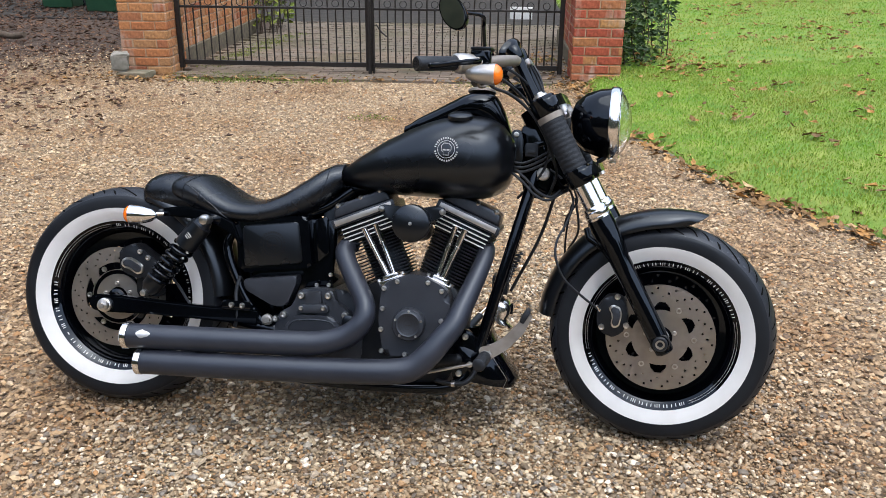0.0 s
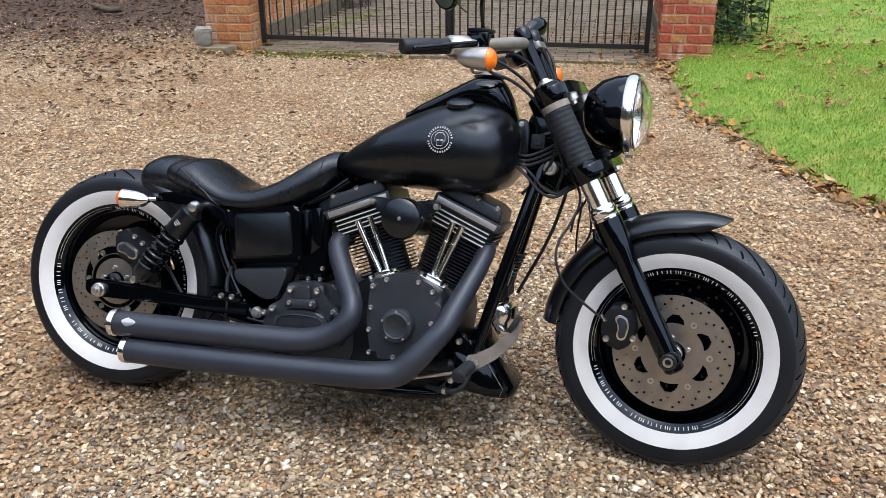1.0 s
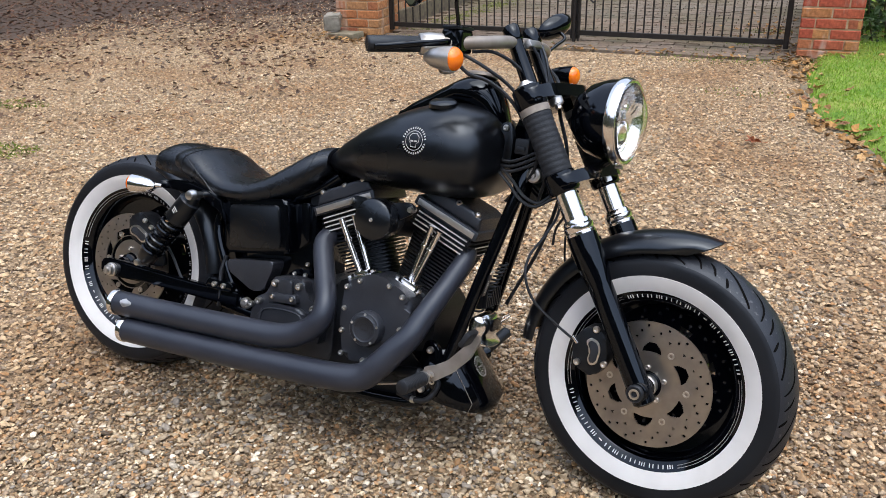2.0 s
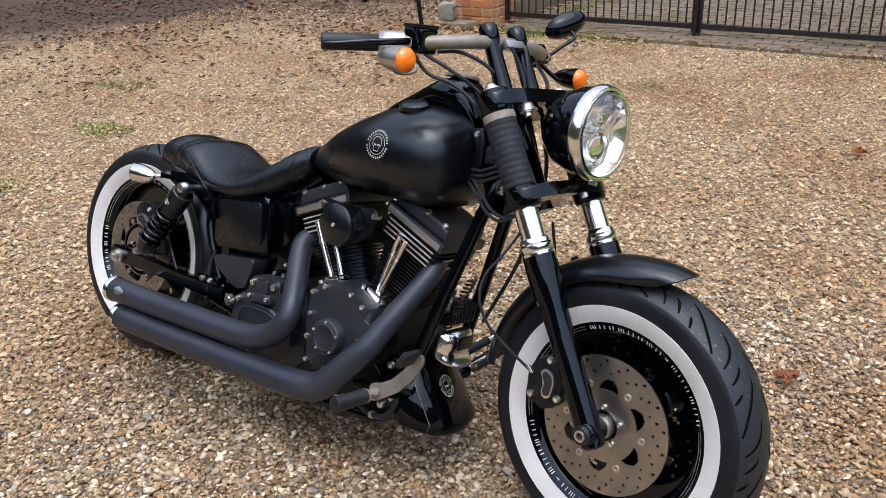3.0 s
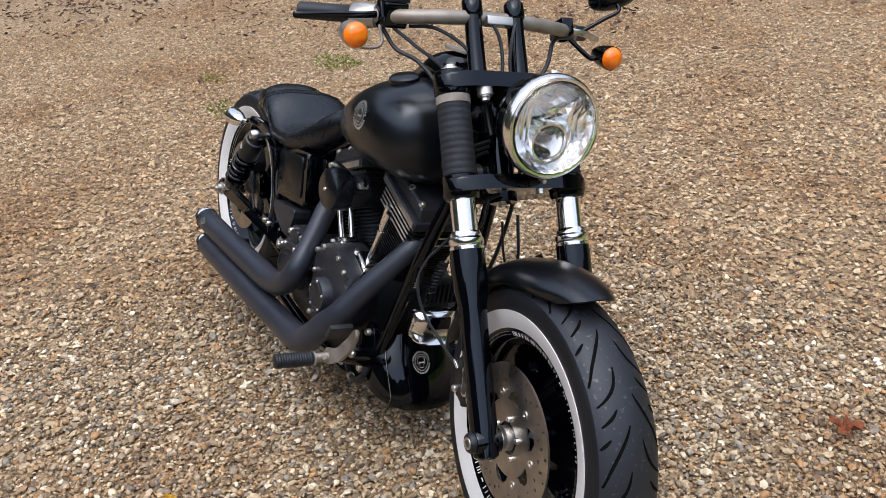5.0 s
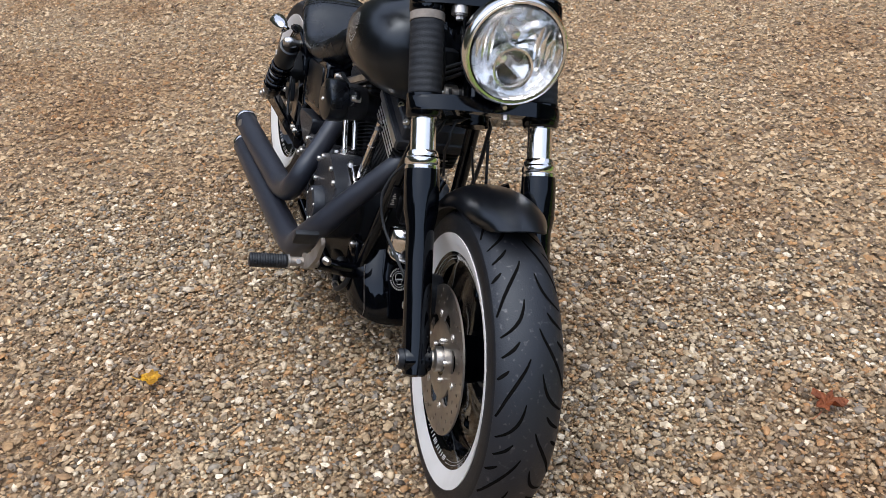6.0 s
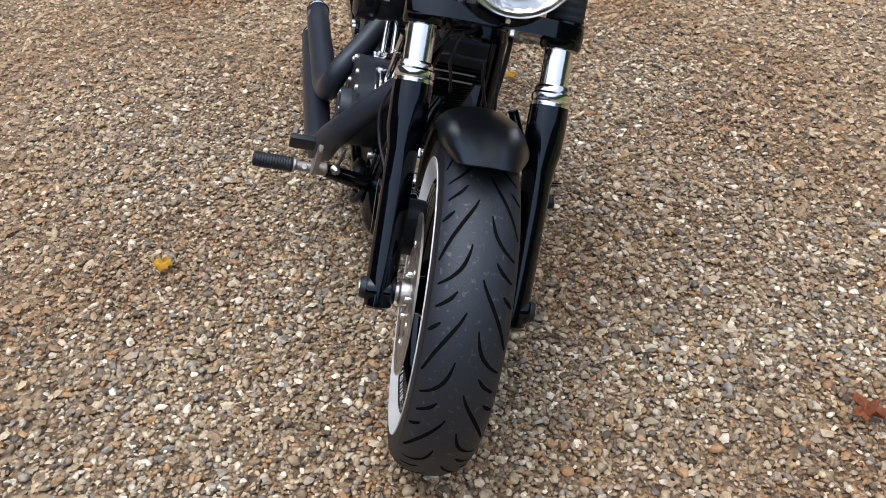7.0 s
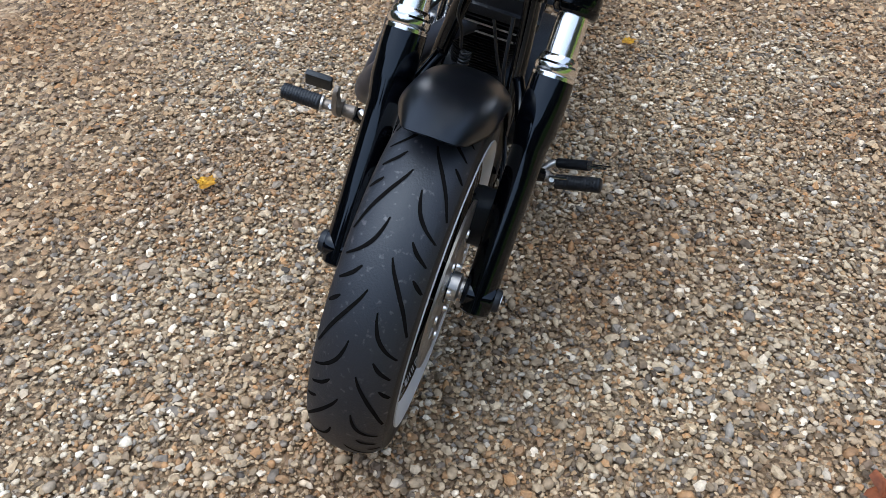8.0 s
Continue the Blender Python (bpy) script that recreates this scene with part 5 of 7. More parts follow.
# front calipers
for s in (-1, 1):
    cal = part("brake_caliper", plate(rounded([(1.448, 0.400), (1.478, 0.440), (1.524, 0.432), (1.540, 0.368), (1.516, 0.322), (1.476, 0.318), (1.450, 0.350)], 0.016), s * 0.060, s * 0.118, 0.010), "fin_black", bike, "black four-piston brake caliper", STEER)
    kidney = [(1.480, 0.402), (1.492, 0.414), (1.513, 0.407), (1.520, 0.386), (1.513, 0.350), (1.496, 0.345), (1.488, 0.357), (1.494, 0.382)]
    part("caliper_badge", plate(rounded(kidney, 0.008), s * 0.116, s * 0.1215, 0.002), "bolt", cal, "bare metal badge", STEER)
    part("badge_field", plate(rounded([(1.503 + (x - 1.503) * 0.74, 0.380 + (z - 0.380) * 0.82) for x, z in kidney], 0.006), s * 0.1205, s * 0.1225, 0.0006), "wrinkle_black", cal, "dark grey badge field", STEER)
    for x, z in ((1.504, 0.436), (1.532, 0.356), (1.464, 0.346)):
        part("caliper_bolt", moved(bolt_head(0, 0, 0, 0.0085, 0.009, s), Matrix.Translation((x, s * 0.118, z))), "bolt", cal, m=STEER)

# rear suspension, brake and swingarm
for s in (-1, 1):
    arm = loft([[(x, s * (y + d), z + e) for d, e in ((-0.014, -h), (0.014, -h), (0.014, h), (-0.014, h))] for x, y, z, h in ((-0.072, 0.148, 0.318, 0.016), (-0.05, 0.148, 0.316, 0.026), (0.03, 0.148, 0.316, 0.026), (0.12, 0.146, 0.314, 0.022), (0.30, 0.138, 0.306, 0.021), (0.45, 0.125, 0.300, 0.024))])
    bmesh.ops.bevel(arm, geom=arm.edges[:], offset=0.006, segments=2, affect="EDGES", clamp_overlap=True)
    part("swingarm", arm, "gloss_black", bike, "gloss black swingarm")
    part("axle_nut", lathe([(0.0, s * 0.190), (0.008, s * 0.190), (0.009, s * 0.184), (0.016, s * 0.182), (0.017, s * 0.172), (0.021, s * 0.170), (0.021, s * 0.160), (0.0, s * 0.160)], 28, centre=(-0.019, 0, 0.312)), "brushed", bike, "bright rear axle nut")
    top, bot = Vector((0.297, s * 0.178, 0.585)), Vector((0.122, s * 0.182, 0.362))
    d = (bot - top)
    L = d.length
    d.normalize()
    shock = part("shock_absorber", tube([top + d * k for k in (0.0, 0.02, 0.022, 0.10, 0.102, 0.105)], [0.020, 0.026, 0.032, 0.033, 0.031, 0.02], 24), "satin_black", bike, "black rear shock absorber")
    part("damper_rod", tube([top + d * 0.1, bot - d * 0.01], 0.014, 16), "satin_black", shock)
    side = d.orthogonal().normalized()
    other = d.cross(side)
    turns, n = 6.0, 120
    coil = [top + d * (0.102 + (L - 0.155) * i / n) + 0.0295 * (math.cos(2 * math.pi * turns * i / n) * side + math.sin(2 * math.pi * turns * i / n) * other) for i in range(n + 1)]
    part("spring", tube(coil, 0.0062, 8), "gloss_black", shock, "black coil spring")
    part("spring_seat", tube([bot - d * 0.056, bot - d * 0.05, bot - d * 0.02, bot], [0.024, 0.030, 0.029, 0.016], 20), "satin_black", shock)
    part("shock_bolt", lathe([(0.0, s * 0.028), (0.013, s * 0.024), (0.017, s * 0.012), (0.016, 0), (0.010, -s * 0.008), (0.010, -s * 0.05), (0, -s * 0.05)], 20, centre=top), "bolt", bike, "rounded bright shock bolt")
    for k in range(3):
        c = top + d * (0.056 + 0.006 * k) + Vector((0, s * 0.0335, 0))
        part("shock_label", moved(box(-0.009, 0.009 - 0.003 * k, -0.0006, 0.0006, -0.0010, 0.0010), Matrix.Translation(c) @ Matrix.Rotation(radians(52), 4, "Y")), "print_white", shock, "small white label bars")
    part("shock_bolt", lathe([(0.0, s * 0.03), (0.009, s * 0.028), (0.011, s * 0.018), (0.011, 0), (0, 0)], 16, centre=bot), "bolt", bike)
    # fender strut above the shock
    st = loft([[(x, s * (0.138 + d), z + e) for d, e in ((-0.01, -h), (0.012, -h), (0.012, h), (-0.01, h))] for x, z, h in ((0.13, 0.596, 0.010), (0.18, 0.602, 0.014), (0.25, 0.600, 0.017), (0.32, 0.585, 0.018), (0.37, 0.56, 0.02), (0.39, 0.52, 0.012))])
    bmesh.ops.bevel(st, geom=st.edges[:], offset=0.005, segments=2, affect="EDGES", clamp_overlap=True)
    part("fender_strut", st, "gloss_black", bike, "gloss black fender strut")
cal = part("brake_caliper", plate(rounded([(0.004, 0.478), (0.022, 0.486), (0.05, 0.500), (0.126, 0.450), (0.112, 0.410), (0.085, 0.392), (0.055, 0.396), (0.008, 0.416)], 0.010), -0.128, -0.070, 0.010), "fin_black", bike, "black rear brake caliper")
part("caliper_badge", plate(rounded([(0.012, 0.442), (0.024, 0.455), (0.044, 0.457), (0.085, 0.434), (0.082, 0.410), (0.064, 0.405), (0.039, 0.421), (0.017, 0.425)], 0.009), -0.1335, -0.126, 0.002), "bolt", cal, "bare metal badge")
part("badge_field", plate(rounded([(0.019, 0.440), (0.027, 0.449), (0.043, 0.450), (0.078, 0.430), (0.076, 0.414), (0.064, 0.411), (0.041, 0.427), (0.022, 0.430)], 0.006), -0.1350, -0.130, 0.001), "wrinkle_black", cal, "dark grey badge field")
part("caliper_bracket", plate(rounded([(0.055, 0.420), (0.12, 0.42), (0.15, 0.345), (0.06, 0.335)], 0.015), -0.118, -0.104, 0.004), "satin_black", bike, "black caliper bracket")
for x, z in ((0.072, 0.475), (0.098, 0.458), (0.10, 0.372)):
    part("caliper_bolt", bolt_head(x, -0.129, z, 0.008, 0.008), "bolt", cal)

# oil tank panel, lower box, battery side
side_panel = part("side_panel", plate(rounded([(0.368, 0.586), (0.585, 0.612), (0.606, 0.458), (0.384, 0.432)], 0.016), -0.132, -0.04, 0.012, 3), "gloss_black", bike, "gloss black battery side cover with embossed badge")
part("panel_inset", plate(rounded([(0.392, 0.572), (0.562, 0.592), (0.578, 0.472), (0.402, 0.449)], 0.014), -0.1365, -0.128, 0.004), "satin_black", side_panel, "satin raised centre of the cover")
part("tool_box", plate(rounded([(0.402, 0.414), (0.562, 0.434), (0.563, 0.412), (0.536, 0.346), (0.500, 0.337), (0.406, 0.384)], 0.010), -0.142, -0.05, 0.006, 3), "wrinkle_black", bike, "matt black wedge-shaped side box")
plate_low = part("frame_plate", plate(rounded([(0.335, 0.322), (0.430, 0.320), (0.436, 0.346), (0.345, 0.350)], 0.008), -0.150, -0.125, 0.004), "gloss_black", bike, "gloss black frame plate above the swingarm")
for x in (0.371, 0.404):
    part("plate_bolt", bolt_head(x, -0.150, 0.336, 0.0085, 0.008), "bolt", plate_low)
part("battery_tray", box(0.36, 0.66, -0.09, 0.09, 0.36, 0.60, 0.012), "gloss_black", bike, "black battery box")
part("panel_tab", plate(rounded([(0.600, 0.60), (0.640, 0.61), (0.648, 0.50), (0.612, 0.47)], 0.012), -0.10, -0.085, 0.003), "gloss_black", bike)

# engine
part("crankcase", plate(rounded([(0.70, 0.17), (0.78, 0.13), (0.99, 0.13), (1.05, 0.20), (1.065, 0.36), (1.03, 0.43), (0.82, 0.44), (0.74, 0.40)], 0.03), -0.105, 0.105, 0.012), "fin_black", bike, "black engine crankcase")
gear = part("gearbox", plate(rounded([(0.50, 0.20), (0.53, 0.31), (0.60, 0.39), (0.70, 0.40), (0.76, 0.36), (0.76, 0.18), (0.70, 0.15), (0.55, 0.15)], 0.03), -0.11, 0.11, 0.012), "wrinkle_black", bike, "black gearbox casing")
part("gearbox_cover", plate(rounded([(0.500, 0.230), (0.506, 0.296), (0.519, 0.326), (0.552, 0.344), (0.566, 0.371), (0.572, 0.394), (0.604, 0.399), (0.641, 0.402), (0.676, 0.396), (0.684, 0.361), (0.722, 0.340), (0.738, 0.310), (0.738, 0.230)], 0.010), -0.146, -0.10, 0.006, 3), "wrinkle_black", gear, "wrinkle black gearbox end cover")
part("cover_block", plate(rounded([(0.599, 0.391), (0.641, 0.394), (0.646, 0.352), (0.596, 0.349)], 0.006), -0.158, -0.140, 0.005, 3), "wrinkle_black", gear, "raised block on the cover")
part("cover_bar", plate(rounded([(0.578, 0.352), (0.662, 0.358), (0.670, 0.334), (0.572, 0.328)], 0.009), -0.166, -0.140, 0.005, 3), "wrinkle_black", gear, "raised bolted bar on the cover")
part("cover_dome", plate(rounded([(0.528, 0.240), (0.540, 0.296), (0.570, 0.319), (0.625, 0.326), (0.680, 0.322), (0.706, 0.296), (0.712, 0.240)], 0.016), -0.162, -0.140, 0.010, 4), "wrinkle_black", gear, "domed lower half of the cover")
part("dome_ridge", tube(spline([(0.548, -0.163, 0.262), (0.553, -0.163, 0.292), (0.576, -0.163, 0.306), (0.626, -0.163, 0.311), (0.672, -0.163, 0.307), (0.690, -0.163, 0.290), (0.694, -0.163, 0.262)], 6), 0.0022, 8), "wrinkle_black", gear, "thin raised ridge on the dome")
for x, z, r in ((0.583, 0.378, 0.0105), (0.663, 0.382, 0.0105), (0.531, 0.318, 0.0105), (0.715, 0.328, 0.0105), (0.506, 0.304, 0.0095)):
    part("cover_bolt", bolt_head(x, -0.146, z, r, 0.013), "bolt", gear)
for x, z in ((0.587, 0.343), (0.653, 0.346)):
    part("cover_bolt", bolt_head(x, -0.166, z, 0.0068, 0.005), "bolt", gear)
for x, z in ((0.657, 0.439), (0.616, 0.406), (0.652, 0.408)):
    part("case_bolt", bolt_head(x, -0.108, z, 0.0065, 0.007), "bolt", gear)
part("dipstick_cap", lathe([(0.0, -0.166), (0.012, -0.166), (0.019, -0.163), (0.021, -0.156), (0.021, -0.140), (0.0, -0.140)], 28, centre=(0.728, 0, 0.311)), "satin_black", gear, "black oil filler cap")
part("filler_plug", lathe([(0.0, -0.146), (0.009, -0.146), (0.011, -0.142), (0.016, -0.141), (0.017, -0.130), (0.0, -0.130)], 24, centre=(0.476, 0, 0.297)), "brushed", gear, "chrome oil filler plug")
part("gearbox_mount", plate(rounded([(0.34, 0.285), (0.54, 0.27), (0.56, 0.44), (0.36, 0.44)], 0.02), -0.075, 0.075, 0.01), "gloss_black", bike, "black frame bracket behind the gearbox")
part("coil_cover", plate(rounded([(0.60, 0.44), (0.655, 0.44), (0.665, 0.60), (0.70, 0.66), (0.62, 0.64)], 0.012), -0.062, 0.062, 0.008), "satin_black", bike, "black coil cover beneath the seat nose")

cover = part("cam_cover", plate(rounded([(0.818, 0.33), (0.826, 0.432), (0.905, 0.464), (0.935, 0.462), (1.004, 0.432), (1.026, 0.40), (1.012, 0.30), (0.99, 0.262), (0.93, 0.228), (0.838, 0.222)], 0.02), -0.178, -0.09, 0.030, 5), "wrinkle_black", bike, "wrinkle black cam cover")
timer = part("timer_cover", lathe([(0.0, -0.206), (0.030, -0.206), (0.033, -0.208), (0.036, -0.206), (0.043, -0.205), (0.046, -0.201), (0.047, -0.178), (0.0, -0.178)], 48, centre=(0.910, 0, 0.322)), "wrinkle_black", cover, "round black timer cover")
for k in range(5):
    a = 2 * math.pi * k / 5 + math.pi / 2
    part("timer_screw", bolt_head(0.910 + 0.039 * math.cos(a), -0.205, 0.322 + 0.039 * math.sin(a), 0.0038, 0.003), "bolt", cover)
for x, z in ((0.832, 0.418), (0.870, 0.440), (0.958, 0.442), (0.998, 0.420), (0.830, 0.36), (0.828, 0.30), (0.832, 0.238), (1.000, 0.335), (0.975, 0.282), (0.90, 0.232)):
    part("cover_bolt", bolt_head(x, -0.176, z, 0.0074, 0.009), "bolt", cover)

CRANK = Vector((0.905, 0, 0.25))


def cylinder(tilt, name, label):
    """One cylinder in its own frame: z along the bore, x ahead across it."""
    m = Matrix.Translation(CRANK) @ Matrix.Rotation(radians(tilt), 4, "Y")
    barrel = part(name, tube([(0, 0, 0.17), (0, 0, 0.36)], 0.058, 32), "fin_black", bike, label, m)
    for i in range(15):
        z = 0.192 + 0.0098 * i
        w = 0.068 + 0.013 * i / 14
        f = plate(rounded([(-w - 0.008, -w * 0.95), (w, -w * 0.95), (w, w * 0.95), (-w - 0.008, w * 0.95)], 0.032), -0.0017, 0.0017)
        bmesh.ops.transform(f, matrix=Matrix(((1, 0, 0, 0), (0, 0, 1, 0), (0, 1, 0, z), (0, 0, 0, 1))), verts=f.verts)
        part("fin", f, "fin_black", barrel, m=m)
    for i in range(4):
        z = 0.345 + 0.0125 * i
        f = plate(rounded([(-0.102, -0.086), (0.088, -0.086), (0.088, 0.086), (-0.102, 0.086)], 0.02), -0.0022, 0.0022)
        bmesh.ops.transform(f, matrix=Matrix(((1, 0, 0, 0), (0, 0, 1, 0), (0, 1, 0, z), (0, 0, 0, 1))), verts=f.verts)
        part("head_fin", f, "fin_black", barrel, m=m)
        part("fin_edge", box(-0.086, 0.072, -0.0885, -0.0865, z - 0.0018, z + 0.0018), "bright_edge", barrel, "machined bright fin edge", m)
    for z in (0.345, 0.370) if tilt > 0 else ():
        part("fin_edge", box(0.0885, 0.0905, -0.055, 0.055, z - 0.0018, z + 0.0018), "bright_edge", barrel, "machined bright fin edge", m)
    part("cylinder_head", box(-0.09, 0.078, -0.075, 0.075, 0.335, 0.395, 0.01), "fin_black", barrel, m=m)
    rb = box(-0.108, 0.092, -0.092, 0.092, 0.393, 0.420, 0.005)
    part("rocker_base", rb, "wrinkle_black", barrel, "black rocker box base", m)
    part("rocker_edge", box(-0.098, 0.082, -0.0945, -0.0925, 0.398, 0.414, 0.0006), "brushed", barrel, "bare metal flange edge", m)
    lid = plate([(-0.100, 0.420), (0.084, 0.420), (0.076, 0.450), (0.05, 0.458), (-0.05, 0.458), (-0.088, 0.450)], -0.082, 0.082, 0.010, 3)
    part("rocker_cover", lid, "wrinkle_black", barrel, "black rocker cover", m)
    for x in (-0.075, 0.0, 0.06):
        part("rocker_bolt", moved(bolt_head(0, 0, 0, 0.0085, 0.008), Matrix.Translation((x, -0.074, 0.452)) @ Matrix.Rotation(radians(-55), 4, "X")), "bolt", barrel, m=m)
    return barrel


cylinder(-22.5, "rear_cylinder", "black finned rear engine cylinder")
cylinder(22.5, "front_cylinder", "black finned front engine cylinder")
for low, high in (((0.834, -0.114, 0.438), (0.752, -0.108, 0.581)), ((0.845, -0.090, 0.445), (0.782, -0.094, 0.595)), ((0.973, -0.094, 0.449), (1.020, -0.096, 0.602)), ((0.990, -0.112, 0.446), (1.048, -0.108, 0.593))):
    a, b = Vector(low), Vector(high)
    part("pushrod_tube", tube([a, a.lerp(b, 0.62), a.lerp(b, 0.63), a.lerp(b, 0.66), a.lerp(b, 0.665), a.lerp(b, 0.97), a.lerp(b, 1.0)], [0.0078, 0.0078, 0.0105, 0.0105, 0.0086, 0.0086, 0.0096], 16), "chrome", bike, "chrome pushrod tube")
for x, tilt in ((0.844, -22), (0.981, 22)):
    m = Matrix.Translation((x, -0.106, 0.436)) @ Matrix.Rotation(radians(tilt), 4, "Y")
    tb = part("tappet_block", box(-0.038, 0.038, -0.034, 0.030, -0.010, 0.008, 0.004), "chrome", bike, "bright tappet block", m)
    part("tappet_neck", box(-0.024, 0.024, -0.024, 0.026, 0.004, 0.020, 0.006), "chrome", tb, m=m)
    for u in (-0.032, 0.032):
        part("tappet_bolt", moved(tube([(0, 0, 0), (0, 0, 0.007)], 0.006, 8), Matrix.Translation((u * 1.15, -0.022, 0.008))), "bolt", tb, m=m)
air = part("air_cleaner", lathe([(0.0, -0.218), (0.044, -0.216), (0.052, -0.210), (0.0535, -0.203), (0.0535, -0.168), (0.050, -0.163), (0.0, -0.163)], 56, centre=(0.905, 0, 0.608)), "satin_black", bike, "round black air cleaner cover")
part("centre_screw", bolt_head(0.905, -0.217, 0.608, 0.0055, 0.004), "bolt", air)
part("air_filter", lathe([(0.046, -0.163), (0.048, -0.155), (0.046, -0.13), (0.04, -0.11), (0, -0.11)], 40, centre=(0.905, 0, 0.608)), "soft_black", air)
for sx in (-1, 1):
    p = Vector((0.900 + sx * 0.087, -0.158, 0.643))
    part("breather_bolt", lathe([(0, -0.014), (0.007, -0.013), (0.009, -0.004), (0.009, 0.01), (0, 0.01)], 14, centre=p), "bolt", air)
part("breather_plate", plate(rounded([(0.800, 0.640), (0.808, 0.656), (0.828, 0.656), (0.880, 0.652), (0.93, 0.652), (0.970, 0.660), (0.990, 0.657), (0.998, 0.643), (0.986, 0.629), (0.952, 0.610), (0.915, 0.562), (0.870, 0.560), (0.845, 0.608), (0.815, 0.628)], 0.008), -0.163, -0.150, 0.003), "satin_black", air, "black breather bracket plate")
part("intake", tube([(0.905, -0.11, 0.60), (0.905, 0.02, 0.58)], 0.035, 20), "fin_black", bike, "black intake manifold")

# frame
for s in (-1, 1):
    part("downtube", tube(spline([(1.245, s * 0.035, 0.80), (1.222, s * 0.055, 0.70), (1.16, s * 0.085, 0.46), (1.098, s * 0.10, 0.23), (1.06, s * 0.105, 0.155), (0.98, s * 0.11, 0.125), (0.70, s * 0.115, 0.120), (0.52, s * 0.12, 0.14)], 6), 0.0165, 18), "gloss_black", bike, "gloss black frame downtube")
    part("seat_rail", tube(spline([(0.70, s * 0.05, 0.69), (0.62, s * 0.06, 0.635), (0.50, s * 0.075, 0.59), (0.38, s * 0.10, 0.565), (0.34, s * 0.115, 0.50), (0.40, s * 0.12, 0.36), (0.46, s * 0.12, 0.28)], 6), 0.014, 14), "gloss_black", bike, "gloss black frame rail")
tag = part("warning_label", box(1.172, 1.1745, -0.094, -0.072, -0.030, 0.030, 0.0006), "satin_black", bike, "small black printed label on the downtube", Matrix.Translation((0.012, 0, 0.475)) @ Matrix.Translation((1.17, 0, 0)) @ Matrix.Rotation(radians(14), 4, "Y") @ Matrix.Translation((-1.17, 0, 0)))
for k in range(6):
    part("print_bar", box(1.1745, 1.1752, -0.089 + 0.002 * (k % 2), -0.079 - 0.002 * (k % 3), -0.020 + 0.006 * k, -0.017 + 0.006 * k), "print_white", tag, "plain pale bar of print", Matrix.Translation((0.012, 0, 0.475)) @ Matrix.Translation((1.17, 0, 0)) @ Matrix.Rotation(radians(14), 4, "Y") @ Matrix.Translation((-1.17, 0, 0)), smooth=0)
part("backbone", tube([(1.27, 0, 0.86), (1.0, 0, 0.76), (0.66, 0, 0.69)], 0.03, 18), "gloss_black", bike, "frame backbone")
part("neck_gusset", plate(rounded([(1.19, 0.90), (1.25, 0.95), (1.325, 0.78), (1.30, 0.70), (1.215, 0.69), (1.185, 0.78)], 0.02), -0.028, 0.028, 0.008), "gloss_black", bike, "black neck gusset")
part("neck_bolt", lathe([(0.0, -0.062), (0.005, -0.062), (0.007, -0.056), (0.012, -0.056), (0.0125, -0.060), (0.018, -0.058), (0.020, -0.05), (0.020, -0.02), (0, -0.02)], 28, centre=(1.262, 0, 0.765)), "brushed", bike, "bright ignition switch boss")
mount = part("engine_mount", plate(rounded([(1.035, 0.150), (1.090, 0.160), (1.110, 0.225), (1.085, 0.300), (1.050, 0.310), (1.030, 0.230)], 0.012), -0.118, -0.100, 0.004), "gloss_black", bike, "black front engine mount bracket")
for x, z in ((1.052, 0.176), (1.082, 0.205), (1.066, 0.285)):
    part("mount_bolt", bolt_head(x, -0.118, z, 0.0095, 0.011), "bolt", mount)
lines = part("oil_line", tube(spline([(0.985, -0.120, 0.150), (1.030, -0.135, 0.148), (1.075, -0.140, 0.156), (1.100, -0.130, 0.190), (1.095, -0.115, 0.235)], 6), 0.0075, 10), "soft_black", bike, "black rubber oil line")
part("hose_clip", tube([(1.034, -0.136, 0.1478), (1.044, -0.137, 0.1485)], 0.0095, 14), "bolt", lines, "bright hose clip")
part("brake_rod", tube([(0.80, -0.150, 0.136), (1.105, -0.205, 0.226)], 0.0045, 10), "brushed", bike, "thin bright brake rod")
part("master_cylinder", tube([(0.965, -0.128, 0.205), (0.985, -0.130, 0.208), (0.990, -0.130, 0.209), (1.050, -0.135, 0.220), (1.060, -0.136, 0.222)], [0.010, 0.013, 0.017, 0.017, 0.008], 18), "fin_black", bike, "black rear brake master cylinder")
part("oil_pan", box(0.56, 1.02, -0.09, 0.09, 0.095, 0.15, 0.02), "wrinkle_black", bike, "black oil pan")
part("lower_frame_rail", tube(spline([(0.36, -0.112, 0.286), (0.44, -0.112, 0.272), (0.54, -0.112, 0.258), (0.60, -0.112, 0.245)], 5), 0.022, 16), "gloss_black", bike, "gloss black lower frame rail")
part("cross_tube", tube([(1.10, -0.1, 0.20), (1.10, 0.1, 0.20)], 0.016, 14), "gloss_black", bike)
part("left_primary", plate(rounded([(0.50, 0.20), (0.56, 0.38), (0.72, 0.40), (0.95, 0.39), (1.03, 0.30), (0.98, 0.20), (0.7, 0.165)], 0.05), 0.10, 0.185, 0.03, 3), "wrinkle_black", bike, "black primary drive cover")
